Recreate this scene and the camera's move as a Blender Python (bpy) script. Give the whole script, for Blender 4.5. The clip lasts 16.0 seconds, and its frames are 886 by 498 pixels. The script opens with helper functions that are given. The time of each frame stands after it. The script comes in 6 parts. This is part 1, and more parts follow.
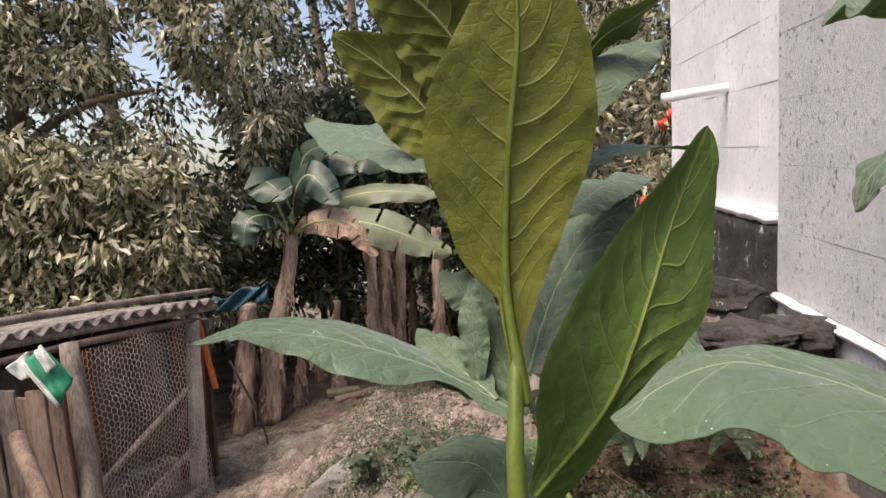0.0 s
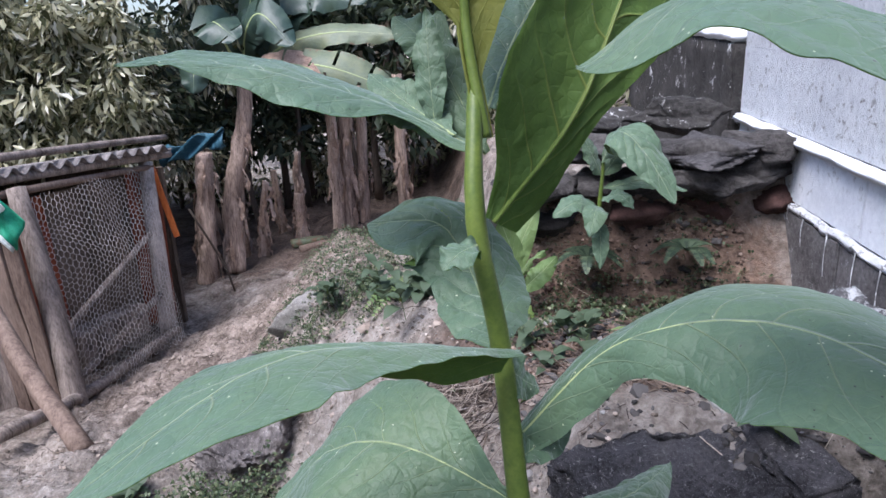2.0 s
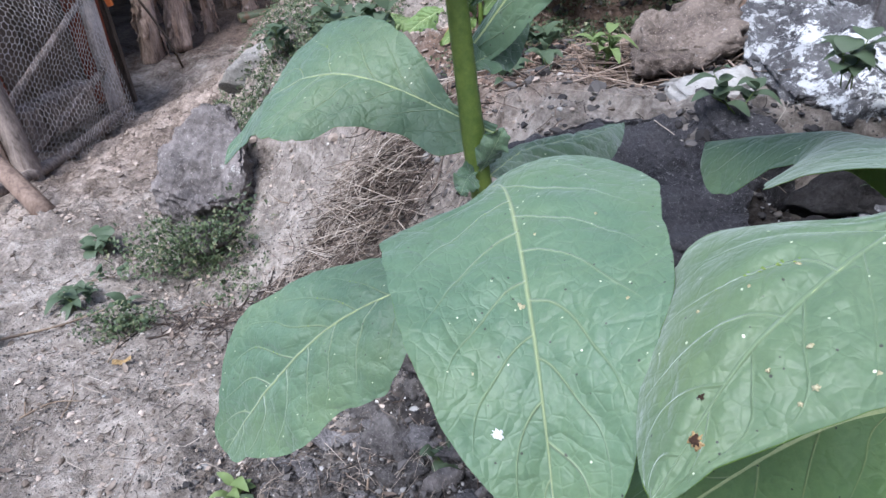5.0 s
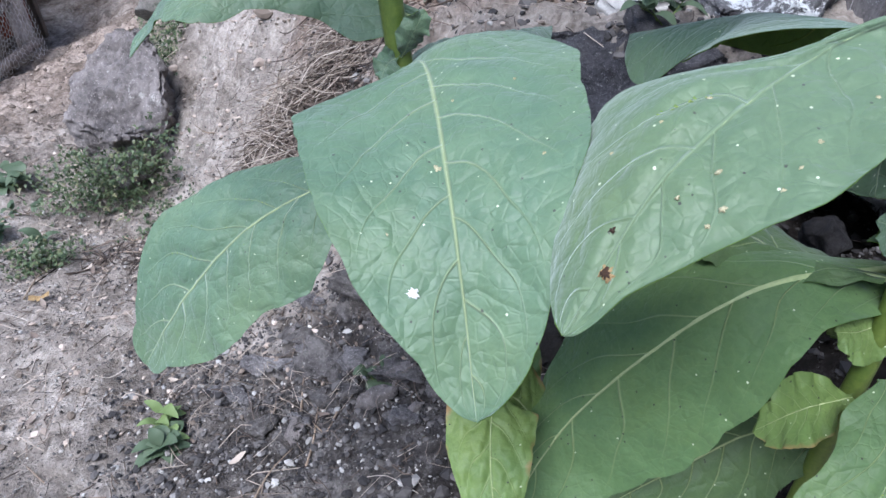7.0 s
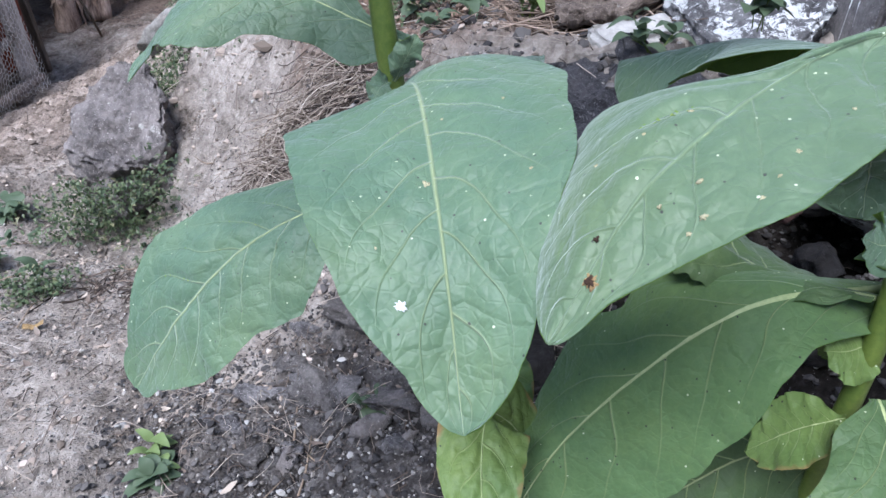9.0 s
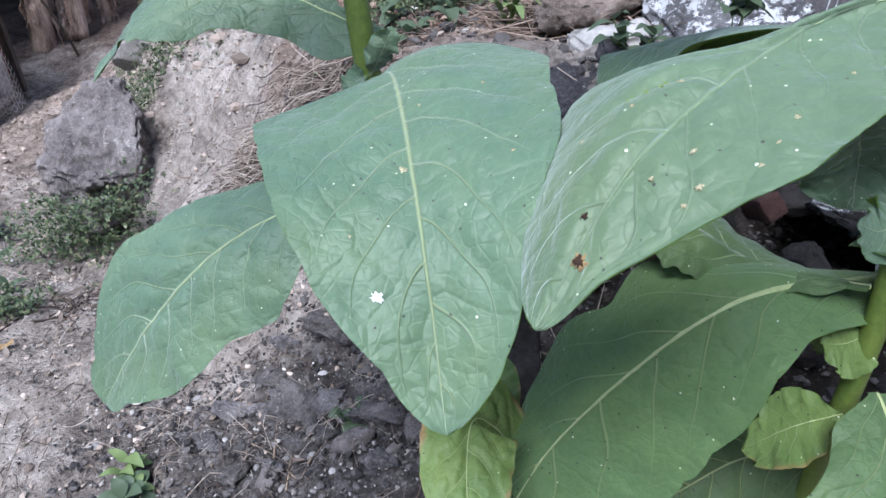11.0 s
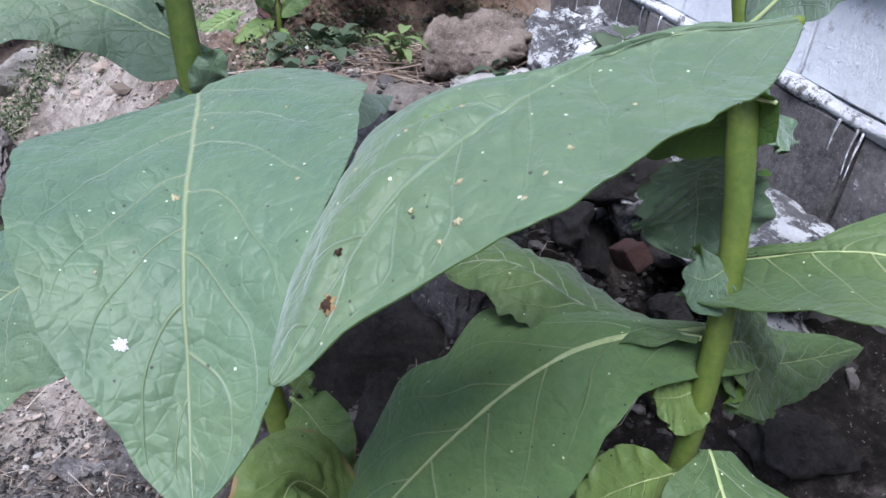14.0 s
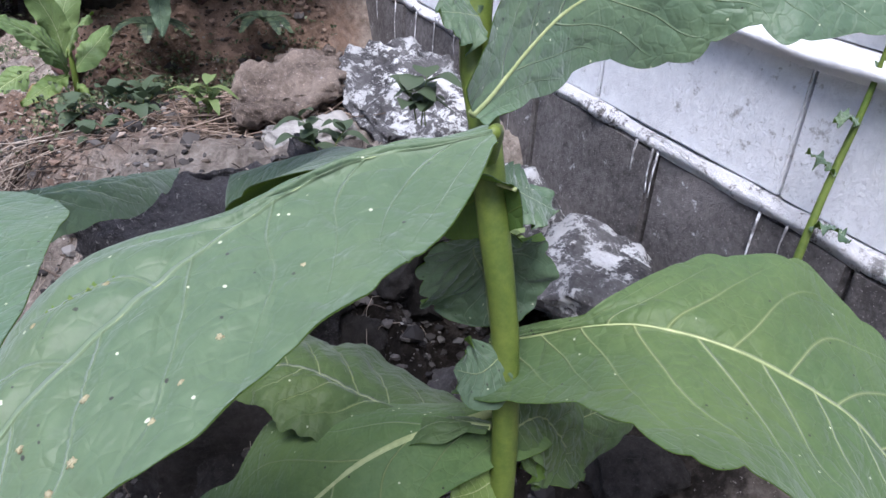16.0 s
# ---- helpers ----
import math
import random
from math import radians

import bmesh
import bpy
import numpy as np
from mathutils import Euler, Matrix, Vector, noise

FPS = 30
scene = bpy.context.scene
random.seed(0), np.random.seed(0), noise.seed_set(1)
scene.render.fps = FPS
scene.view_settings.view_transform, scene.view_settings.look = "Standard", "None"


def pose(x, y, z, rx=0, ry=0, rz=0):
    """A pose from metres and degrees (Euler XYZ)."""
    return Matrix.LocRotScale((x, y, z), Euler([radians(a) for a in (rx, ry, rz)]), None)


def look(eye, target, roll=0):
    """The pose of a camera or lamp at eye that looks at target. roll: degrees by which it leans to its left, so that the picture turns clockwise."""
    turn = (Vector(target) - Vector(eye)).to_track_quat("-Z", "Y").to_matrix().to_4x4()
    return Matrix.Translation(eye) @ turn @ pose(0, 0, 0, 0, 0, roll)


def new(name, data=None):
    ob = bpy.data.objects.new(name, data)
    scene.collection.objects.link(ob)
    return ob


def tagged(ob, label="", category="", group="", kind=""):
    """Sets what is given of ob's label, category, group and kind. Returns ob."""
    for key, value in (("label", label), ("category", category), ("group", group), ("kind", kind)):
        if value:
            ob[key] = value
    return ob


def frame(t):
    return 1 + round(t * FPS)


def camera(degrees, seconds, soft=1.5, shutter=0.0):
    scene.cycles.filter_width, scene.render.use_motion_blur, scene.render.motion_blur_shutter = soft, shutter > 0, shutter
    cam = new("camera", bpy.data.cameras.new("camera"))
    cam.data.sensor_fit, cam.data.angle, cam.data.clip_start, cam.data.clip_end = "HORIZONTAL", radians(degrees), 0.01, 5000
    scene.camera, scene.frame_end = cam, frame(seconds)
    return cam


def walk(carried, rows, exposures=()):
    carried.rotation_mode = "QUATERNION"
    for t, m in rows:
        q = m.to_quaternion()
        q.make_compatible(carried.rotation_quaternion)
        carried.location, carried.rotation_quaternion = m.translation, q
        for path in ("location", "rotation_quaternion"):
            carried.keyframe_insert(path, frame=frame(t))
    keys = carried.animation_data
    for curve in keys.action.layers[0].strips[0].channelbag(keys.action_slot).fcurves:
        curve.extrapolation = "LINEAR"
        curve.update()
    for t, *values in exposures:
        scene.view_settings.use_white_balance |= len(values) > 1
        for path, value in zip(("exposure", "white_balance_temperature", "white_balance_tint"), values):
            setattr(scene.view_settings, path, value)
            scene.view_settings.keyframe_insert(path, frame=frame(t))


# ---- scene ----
cam = camera(66.1, 16.0)
PATH = [
    (0, (0.036, 0.011, 1.508), (0.008, 2.002, 1.325), -2.3),
    (0.5, (0.034, 0.027, 1.464), (0.049, 2.009, 1.196), -2.1),
    (1, (0.047, 0.025, 1.437), (0.053, 1.991, 1.068), -2.6),
    (1.5, (0.047, 0.037, 1.395), (0.079, 1.977, 0.911), -3.4),
    (2, (0.039, 0.035, 1.354), (0.099, 1.945, 0.765), -2.6),
    (2.5, (0.043, 0.031, 1.324), (0.116, 1.917, 0.664), -3.1),
    (3, (0.049, 0.024, 1.287), (0.127, 1.868, 0.516), -3.9),
    (3.5, (0.039, -0.002, 1.239), (0.121, 1.774, 0.322), -3.9),
    (4, (0.038, -0.012, 1.211), (0.123, 1.725, 0.224), -4.1),
    (4.5, (0.042, -0.025, 1.171), (0.149, 1.651, 0.085), -3.6),
    (5, (0.042, -0.031, 1.149), (0.159, 1.614, 0.016), -3.5),
    (5.2, (0.042, -0.032, 1.143), (0.17, 1.604, 0.0), -3.3),
    (7.3, (0.062, -0.065, 1.08), (0.355, 1.458, -0.183), -1.1),
    (7.5, (0.067, -0.069, 1.081), (0.368, 1.465, -0.166), -1.7),
    (8, (0.074, -0.073, 1.08), (0.376, 1.469, -0.157), -2.5),
    (8.5, (0.067, -0.077, 1.084), (0.333, 1.49, -0.13), -2.7),
    (9, (0.061, -0.072, 1.072), (0.352, 1.518, -0.105), -0.5),
    (9.2, (0.068, -0.067, 1.064), (0.382, 1.535, -0.092), -1.0),
    (11.3, (0.066, -0.058, 1.023), (0.427, 1.55, -0.111), -0.0),
    (11.5, (0.066, -0.054, 1.004), (0.462, 1.527, -0.156), 1.2),
    (12, (0.07, -0.057, 0.988), (0.468, 1.514, -0.185), 0.5),
    (12.5, (0.074, -0.06, 0.972), (0.486, 1.504, -0.206), -0.2),
    (13, (0.084, -0.058, 0.973), (0.51, 1.539, -0.153), 0.9),
    (13.5, (0.123, -0.046, 0.993), (0.601, 1.576, -0.075), 2.7),
    (14, (0.163, -0.041, 1.006), (0.757, 1.58, -0.004), 5.2),
    (14.5, (0.188, -0.027, 1.021), (0.863, 1.586, 0.051), 6.1),
    (15, (0.214, -0.017, 1.028), (0.963, 1.582, 0.09), 7.0),
    (15.5, (0.238, -0.008, 1.039), (1.043, 1.565, 0.104), 6.4),
    (16, (0.281, -0.005, 1.055), (1.206, 1.489, 0.1), 3.3),
]
EXPOSURES = [(0, 1.15, 7300, 19), (0.5, 1.18, 6200, 17), (1, 1.2, 5900, 17), (2, 1.36, 5600, 17), (4, 1.53, 5530, 14), (7.5, 1.58, 5380, 13), (12.5, 1.53, 5380, 14), (16, 1.42, 5720, 18)]
walk(cam, [(t, look(eye, target, roll)) for t, eye, target, roll in PATH], EXPOSURES)

# ---- sky, sun ----
world = bpy.data.worlds.new("sky")
scene.world = world
world.use_nodes = True
wn = world.node_tree.nodes
sky = wn.new("ShaderNodeTexSky")
sky.sky_type, sky.sun_disc = "NISHITA", False
sky.sun_elevation, sky.sun_rotation = radians(62), radians(226)
sky.air_density, sky.dust_density, sky.ozone_density = 1.0, 2.5, 1.0
wn["Background"].inputs["Strength"].default_value = 0.105
world.node_tree.links.new(sky.outputs["Color"], wn["Background"].inputs["Color"])
sun = new("sun", bpy.data.lights.new("sun", "SUN"))
sun.data.energy, sun.data.angle, sun.data.color = 2.3, radians(36), (1.0, 0.94, 0.85)
SUN_WAY = Vector((-0.72, -0.69, 0.0)).normalized() * math.cos(radians(62)) + Vector((0, 0, math.sin(radians(62))))
sun.matrix_world = look(SUN_WAY * 40, (0, 0, 0))


# ---- materials ----
def material(name, rough=0.8, metal=0.0, spec=0.4):
    m = bpy.data.materials.new(name)
    m.use_nodes = True
    nt = m.node_tree
    b = nt.nodes["Principled BSDF"]
    b.inputs["Roughness"].default_value = rough
    b.inputs["Metallic"].default_value = metal
    b.inputs["Specular IOR Level"].default_value = spec
    return m, nt, b


def node(nt, kind, **values):
    n = nt.nodes.new(kind)
    for key, value in values.items():
        if key in n.inputs.keys():
            n.inputs[key].default_value = value
    return n


def ramp(nt, source, stops):
    r = nt.nodes.new("ShaderNodeValToRGB")
    while len(r.color_ramp.elements) < len(stops):
        r.color_ramp.elements.new(0.5)
    for e, (p, c) in zip(r.color_ramp.elements, stops):
        e.position = p
        e.color = (*c, 1) if len(c) == 3 else c
    nt.links.new(source, r.inputs["Fac"])
    return r.outputs["Color"]


def noise_tex(nt, scale, detail=6, rough=0.6, distort=0.0, coords="Object"):
    c = nt.nodes.new("ShaderNodeTexCoord")
    n = node(nt, "ShaderNodeTexNoise", Scale=scale, Detail=detail, Roughness=rough, Distortion=distort)
    nt.links.new(c.outputs[coords], n.inputs["Vector"])
    return n.outputs["Fac"]


def mix(nt, fac, a, b, blend="MIX"):
    m = nt.nodes.new("ShaderNodeMix")
    m.data_type, m.blend_type = "RGBA", blend
    for value, key in ((fac, 0), (a, 6), (b, 7)):
        if isinstance(value, bpy.types.NodeSocket):
            nt.links.new(value, m.inputs[key])
        else:
            m.inputs[key].default_value = value if key == 0 else (*value, 1)
    return m.outputs[2]


def maths(nt, op, a, b=0.0, clamp=False):
    m = nt.nodes.new("ShaderNodeMath")
    m.operation, m.use_clamp = op, clamp
    for i, value in enumerate((a, b)):
        if isinstance(value, bpy.types.NodeSocket):
            nt.links.new(value, m.inputs[i])
        else:
            m.inputs[i].default_value = value
    return m.outputs[0]


def bump(nt, b, height, strength=0.4, distance=0.01):
    n = node(nt, "ShaderNodeBump", Strength=strength, Distance=distance)
    nt.links.new(height, n.inputs["Height"])
    nt.links.new(n.outputs["Normal"], b.inputs["Normal"])


def mottled(name, dark, light, scale=6.0, fine=60.0, rough=0.85, strength=0.5, depth=0.01, spots=None, spot_scale=9.0, spot_at=0.62, spec=0.3, varied=0.0, grain=0.0, stretch=None, cluster=0.0):
    """Two scales of noise between two colours, with optional blotches of a third, pale grains and a drawn-out fibre."""
    m, nt, b = material(name, rough, 0.0, spec)

    def tone(size, detail, roughness, distort=0.0):
        c = nt.nodes.new("ShaderNodeTexCoord")
        n = node(nt, "ShaderNodeTexNoise", Scale=size, Detail=detail, Roughness=roughness, Distortion=distort)
        if stretch:
            mp = node(nt, "ShaderNodeMapping")
            mp.inputs["Scale"].default_value = stretch
            nt.links.new(c.outputs["Object"], mp.inputs["Vector"])
            nt.links.new(mp.outputs["Vector"], n.inputs["Vector"])
        else:
            nt.links.new(c.outputs["Object"], n.inputs["Vector"])
        return n.outputs["Fac"]

    big, small = tone(scale, 6, 0.62), tone(fine, 9, 0.75)
    both = maths(nt, "ADD", maths(nt, "MULTIPLY", big, 0.5), maths(nt, "MULTIPLY", small, 0.5))
    middle = tuple((p + q) / 2 for p, q in zip(dark, light))
    col = ramp(nt, both, [(0.39, dark), (0.5, middle), (0.61, light)])
    if varied:
        info = nt.nodes.new("ShaderNodeObjectInfo")
        col = mix(nt, maths(nt, "MULTIPLY", info.outputs["Random"], varied), col, tuple(v * 0.45 for v in dark))
    if spots:
        mask = ramp(nt, tone(spot_scale, 10, 0.8, 0.1), [(spot_at, (0, 0, 0)), (spot_at + 0.04, (1, 1, 1))])
        if cluster:
            mask = mix(nt, 1.0, mask, ramp(nt, tone(cluster, 4, 0.6), [(0.36, (0.25, 0.25, 0.25)), (0.58, (1, 1, 1))]), "MULTIPLY")
        col = mix(nt, mask, col, spots)
    if grain:
        pale = ramp(nt, tone(fine * 3.5, 3, 0.6), [(0.62, (0, 0, 0)), (0.68, (1, 1, 1))])
        col = mix(nt, maths(nt, "MULTIPLY", pale, grain), col, tuple(min(0.8, v * 2.2) for v in light))
    nt.links.new(col, b.inputs["Base Color"])
    bump(nt, b, maths(nt, "ADD", both, maths(nt, "MULTIPLY", tone(fine * 2.6, 6, 0.7), 0.3)), min(1.0, strength * 1.2), depth)
    return m


def leaf_material(name, blade, shade, vein, rough, gloss, translucent, vein_width, relief, specks=True, brown=None, fuzz=0.0, vein_mix=0.6):
    """Blade coloured by its own u, v: a midrib, arching side veins, a net of fine ones, pale specks and worn edges."""
    m, nt, b = material(name, rough, 0.0, gloss)
    b.inputs["Sheen Weight"].default_value, b.inputs["Sheen Roughness"].default_value = fuzz, 0.5
    b.inputs["Sheen Tint"].default_value = (0.85, 0.95, 0.95, 1)
    uv = nt.nodes.new("ShaderNodeUVMap")
    sep = nt.nodes.new("ShaderNodeSeparateXYZ")
    nt.links.new(uv.outputs["UV"], sep.inputs["Vector"])
    u = maths(nt, "ABSOLUTE", maths(nt, "SUBTRACT", maths(nt, "MULTIPLY", sep.outputs["X"], 2.0), 1.0))
    veins = nt.nodes.new("ShaderNodeUVMap")
    veins.uv_map = "veins"
    uv.uv_map = "blade"
    vs = nt.nodes.new("ShaderNodeSeparateXYZ")
    nt.links.new(veins.outputs["UV"], vs.inputs["Vector"])
    phase = vs.outputs["X"]
    away = maths(nt, "ABSOLUTE", maths(nt, "SUBTRACT", maths(nt, "FRACT", phase), 0.5))
    lines = ramp(nt, away, [(0.0, (1, 1, 1)), (vein_width, (0.35, 0.35, 0.35)), (vein_width * 2.2, (0, 0, 0))])
    lines = mix(nt, ramp(nt, u, [(0.15, (1, 1, 1)), (0.90, (0, 0, 0))]), (0, 0, 0), lines)
    wide = 1.0 if specks else 1.8
    mid = ramp(nt, u, [(0.0, (1, 1, 1)), (0.010 * wide, (0.7, 0.7, 0.7)), (0.020 * wide, (0, 0, 0))])
    cells = node(nt, "ShaderNodeTexVoronoi", Scale=75.0, Randomness=0.9)
    cells.feature = "DISTANCE_TO_EDGE"
    co = nt.nodes.new("ShaderNodeTexCoord")
    nt.links.new(co.outputs["Object"], cells.inputs["Vector"])
    net = ramp(nt, cells.outputs["Distance"], [(0.0, (1, 1, 1)), (0.09, (0, 0, 0))])
    broad = noise_tex(nt, 14.0, 5)
    col = mix(nt, ramp(nt, broad, [(0.35, (0, 0, 0)), (0.65, (1, 1, 1))]), blade, shade)
    info = nt.nodes.new("ShaderNodeObjectInfo")
    col = mix(nt, maths(nt, "MULTIPLY", info.outputs["Random"], 0.28), col, tuple(q * f for q, f in zip(shade, (1.25, 1.0, 0.75))))
    col = mix(nt, ramp(nt, noise_tex(nt, 5.5, 4), [(0.46, (0, 0, 0)), (0.68, (0.45, 0.45, 0.45))]), col, tuple(q * f for q, f in zip(blade, (1.32, 1.12, 0.82))))
    fine = noise_tex(nt, 120.0, 6, 0.7)
    col = mix(nt, ramp(nt, fine, [(0.40, (0.22, 0.22, 0.22)), (0.60, (0, 0, 0))]), col, tuple(q * 0.6 for q in shade))
    if brown:
        edge = maths(nt, "ADD", maths(nt, "MULTIPLY", u, 0.55), maths(nt, "MULTIPLY", broad, 0.75))
        col = mix(nt, ramp(nt, edge, [(0.92, (0, 0, 0)), (1.04, (1, 1, 1))]), col, brown)
    col = mix(nt, maths(nt, "MULTIPLY", net, 0.03), col, vein)
    col = mix(nt, maths(nt, "MULTIPLY", lines, vein_mix), col, vein)
    col = mix(nt, mid, col, vein)
    if specks:
        dots = node(nt, "ShaderNodeTexVoronoi", Scale=62.0, Randomness=1.0)
        nt.links.new(co.outputs["Object"], dots.inputs["Vector"])
        near = maths(nt, "LESS_THAN", maths(nt, "ADD", dots.outputs["Distance"], maths(nt, "MULTIPLY", noise_tex(nt, 320.0, 3), 0.30)), 0.205)
        pick = nt.nodes.new("ShaderNodeSeparateColor")
        nt.links.new(dots.outputs["Color"], pick.inputs["Color"])
        col = mix(nt, maths(nt, "MULTIPLY", near, maths(nt, "GREATER_THAN", pick.outputs["Red"], 0.86)), col, (0.55, 0.60, 0.42))
        col = mix(nt, maths(nt, "MULTIPLY", near, maths(nt, "LESS_THAN", pick.outputs["Red"], 0.10)), col, (0.03, 0.035, 0.02))
        tiny = node(nt, "ShaderNodeTexVoronoi", Scale=150.0, Randomness=1.0)
        nt.links.new(co.outputs["Object"], tiny.inputs["Vector"])
        spot = maths(nt, "LESS_THAN", tiny.outputs["Distance"], 0.15)
        choose = nt.nodes.new("ShaderNodeSeparateColor")
        nt.links.new(tiny.outputs["Color"], choose.inputs["Color"])
        col = mix(nt, maths(nt, "MULTIPLY", spot, maths(nt, "GREATER_THAN", choose.outputs["Red"], 0.95)), col, (0.50, 0.55, 0.40))
        col = mix(nt, maths(nt, "MULTIPLY", spot, maths(nt, "LESS_THAN", choose.outputs["Red"], 0.09)), col, (0.02, 0.022, 0.015))
    nt.links.new(col, b.inputs["Base Color"])
    warp = node(nt, "ShaderNodeTexNoise", Scale=22.0, Detail=2.0)
    nt.links.new(co.outputs["Object"], warp.inputs["Vector"])
    shift = nt.nodes.new("ShaderNodeVectorMath")
    shift.operation = "MULTIPLY_ADD"
    nt.links.new(warp.outputs["Color"], shift.inputs[0])
    shift.inputs[1].default_value = (0.03, 0.03, 0.03)
    nt.links.new(co.outputs["Object"], shift.inputs[2])
    quilt = node(nt, "ShaderNodeTexVoronoi", Scale=30.0, Randomness=1.0)
    quilt.feature = "DISTANCE_TO_EDGE"
    nt.links.new(shift.outputs["Vector"], quilt.inputs["Vector"])
    puff = ramp(nt, quilt.outputs["Distance"], [(0.0, (0, 0, 0)), (0.10, (0.6, 0.6, 0.6)), (0.35, (1, 1, 1))])
    height = maths(nt, "ADD", maths(nt, "ADD", maths(nt, "MULTIPLY", lines, relief), maths(nt, "MULTIPLY", mid, relief * 1.5)),
                   maths(nt, "ADD", maths(nt, "MULTIPLY", net, relief * -0.09), maths(nt, "ADD", maths(nt, "MULTIPLY", puff, min(0.50, 0.42 * relief) if specks else 0.15), maths(nt, "MULTIPLY", noise_tex(nt, 38.0, 3), 1.6))))
    bump(nt, b, height, 0.55, 0.0042)
    t = node(nt, "ShaderNodeBsdfTranslucent")
    nt.links.new(mix(nt, 1.0, col, (0.95, 1.0, 0.35), "MULTIPLY"), t.inputs["Color"])
    ms = node(nt, "ShaderNodeMixShader", Fac=translucent)
    nt.links.new(b.outputs["BSDF"], ms.inputs[1])
    nt.links.new(t.outputs["BSDF"], ms.inputs[2])
    nt.links.new(ms.outputs["Shader"], nt.nodes["Material Output"].inputs["Surface"])
    return m


def foliage_material(name, dark, light, dry, rough=0.45, translucent=0.25):
    """Small far leaves, each an island of its own, with its own tone."""
    m, nt, b = material(name, rough, 0.0, 0.4)
    g = nt.nodes.new("ShaderNodeNewGeometry")
    col = ramp(nt, g.outputs["Random Per Island"], [(0.0, dark), (0.25, dark), (0.62, light), (0.88, light), (1.0, dry)])
    nt.links.new(col, b.inputs["Base Color"])
    t = node(nt, "ShaderNodeBsdfTranslucent")
    nt.links.new(col, t.inputs["Color"])
    ms = node(nt, "ShaderNodeMixShader", Fac=translucent)
    nt.links.new(b.outputs["BSDF"], ms.inputs[1])
    nt.links.new(t.outputs["BSDF"], ms.inputs[2])
    nt.links.new(ms.outputs["Shader"], nt.nodes["Material Output"].inputs["Surface"])
    return m


LEAF_TOP = leaf_material("tobacco_leaf_upper", (0.091, 0.157, 0.089), (0.068, 0.127, 0.073), (0.27, 0.33, 0.17), 0.55, 0.45, 0.15, 0.017, 1.25, fuzz=0.36, vein_mix=0.72)
# Yellower, deeper green: leaf age plus the upper leaves' shade, put into the colour.
LEAF_LOWER = leaf_material("older_shaded_leaf", (0.084, 0.144, 0.055), (0.060, 0.110, 0.042), (0.33, 0.39, 0.18), 0.55, 0.30, 0.20, 0.021, 1.2, fuzz=0.18, vein_mix=0.85)
LEAF_SOFT = leaf_material("soft_ribbed_leaf", (0.098, 0.160, 0.086), (0.073, 0.130, 0.070), (0.165, 0.235, 0.125), 0.55, 0.45, 0.15, 0.017, 0.9, fuzz=0.40, vein_mix=0.65)
# Lighter copy: open light on one lower leaf is put into the colour.
LEAF_LOWER_LIT = leaf_material("lit_lower_leaf", (0.104, 0.184, 0.068), (0.078, 0.148, 0.054), (0.30, 0.36, 0.16), 0.6, 0.30, 0.20, 0.016, 1.0, fuzz=0.22, vein_mix=0.75)
LEAF_BRIGHT = leaf_material("bright_young_leaf", (0.180, 0.285, 0.110), (0.140, 0.235, 0.085), (0.42, 0.50, 0.26), 0.5, 0.4, 0.35, 0.024, 0.9, specks=False, fuzz=0.15, vein_mix=0.7)
LEAF_UNDER = leaf_material("tobacco_leaf_under", (0.140, 0.245, 0.062), (0.102, 0.190, 0.049), (0.38, 0.45, 0.13), 0.6, 0.3, 0.52, 0.026, 2.0, specks=False, vein_mix=0.9)
# Young top leaves; the glow of light through them is put into the colour.
LEAF_YOUNG_LIT = leaf_material("young_lit_leaf_under", (0.270, 0.305, 0.072), (0.205, 0.245, 0.058), (0.58, 0.60, 0.20), 0.6, 0.3, 0.50, 0.026, 2.0, specks=False, vein_mix=0.9)
LEAF_YELLOW = leaf_material("yellowing_leaf", (0.140, 0.212, 0.058), (0.090, 0.158, 0.046), (0.36, 0.42, 0.20), 0.55, 0.35, 0.2, 0.022, 0.8, brown=(0.22, 0.15, 0.06))
LEAF_RIB = mottled("leaf_rib", (0.24, 0.30, 0.13), (0.36, 0.41, 0.20), 20, 160, 0.5, 0.2, 0.002)
STEM_GREEN = mottled("stem_skin", (0.062, 0.102, 0.018), (0.128, 0.170, 0.032), 9, 120, 0.45, 0.25, 0.002, spots=(0.05, 0.07, 0.02), spot_scale=70, spot_at=0.70)
BLEMISH = mottled("brown_hole", (0.02, 0.012, 0.008), (0.06, 0.03, 0.015), 90, 300)
SCORCH = mottled("scorched_ring", (0.20, 0.13, 0.06), (0.34, 0.24, 0.11), 90, 300)
PALE_SPOT = mottled("pale_leaf_spot", (0.30, 0.27, 0.15), (0.45, 0.42, 0.28), 90, 300)
DROPPING = mottled("chalky_white", (0.62, 0.64, 0.62), (0.8, 0.8, 0.78), 90, 300)


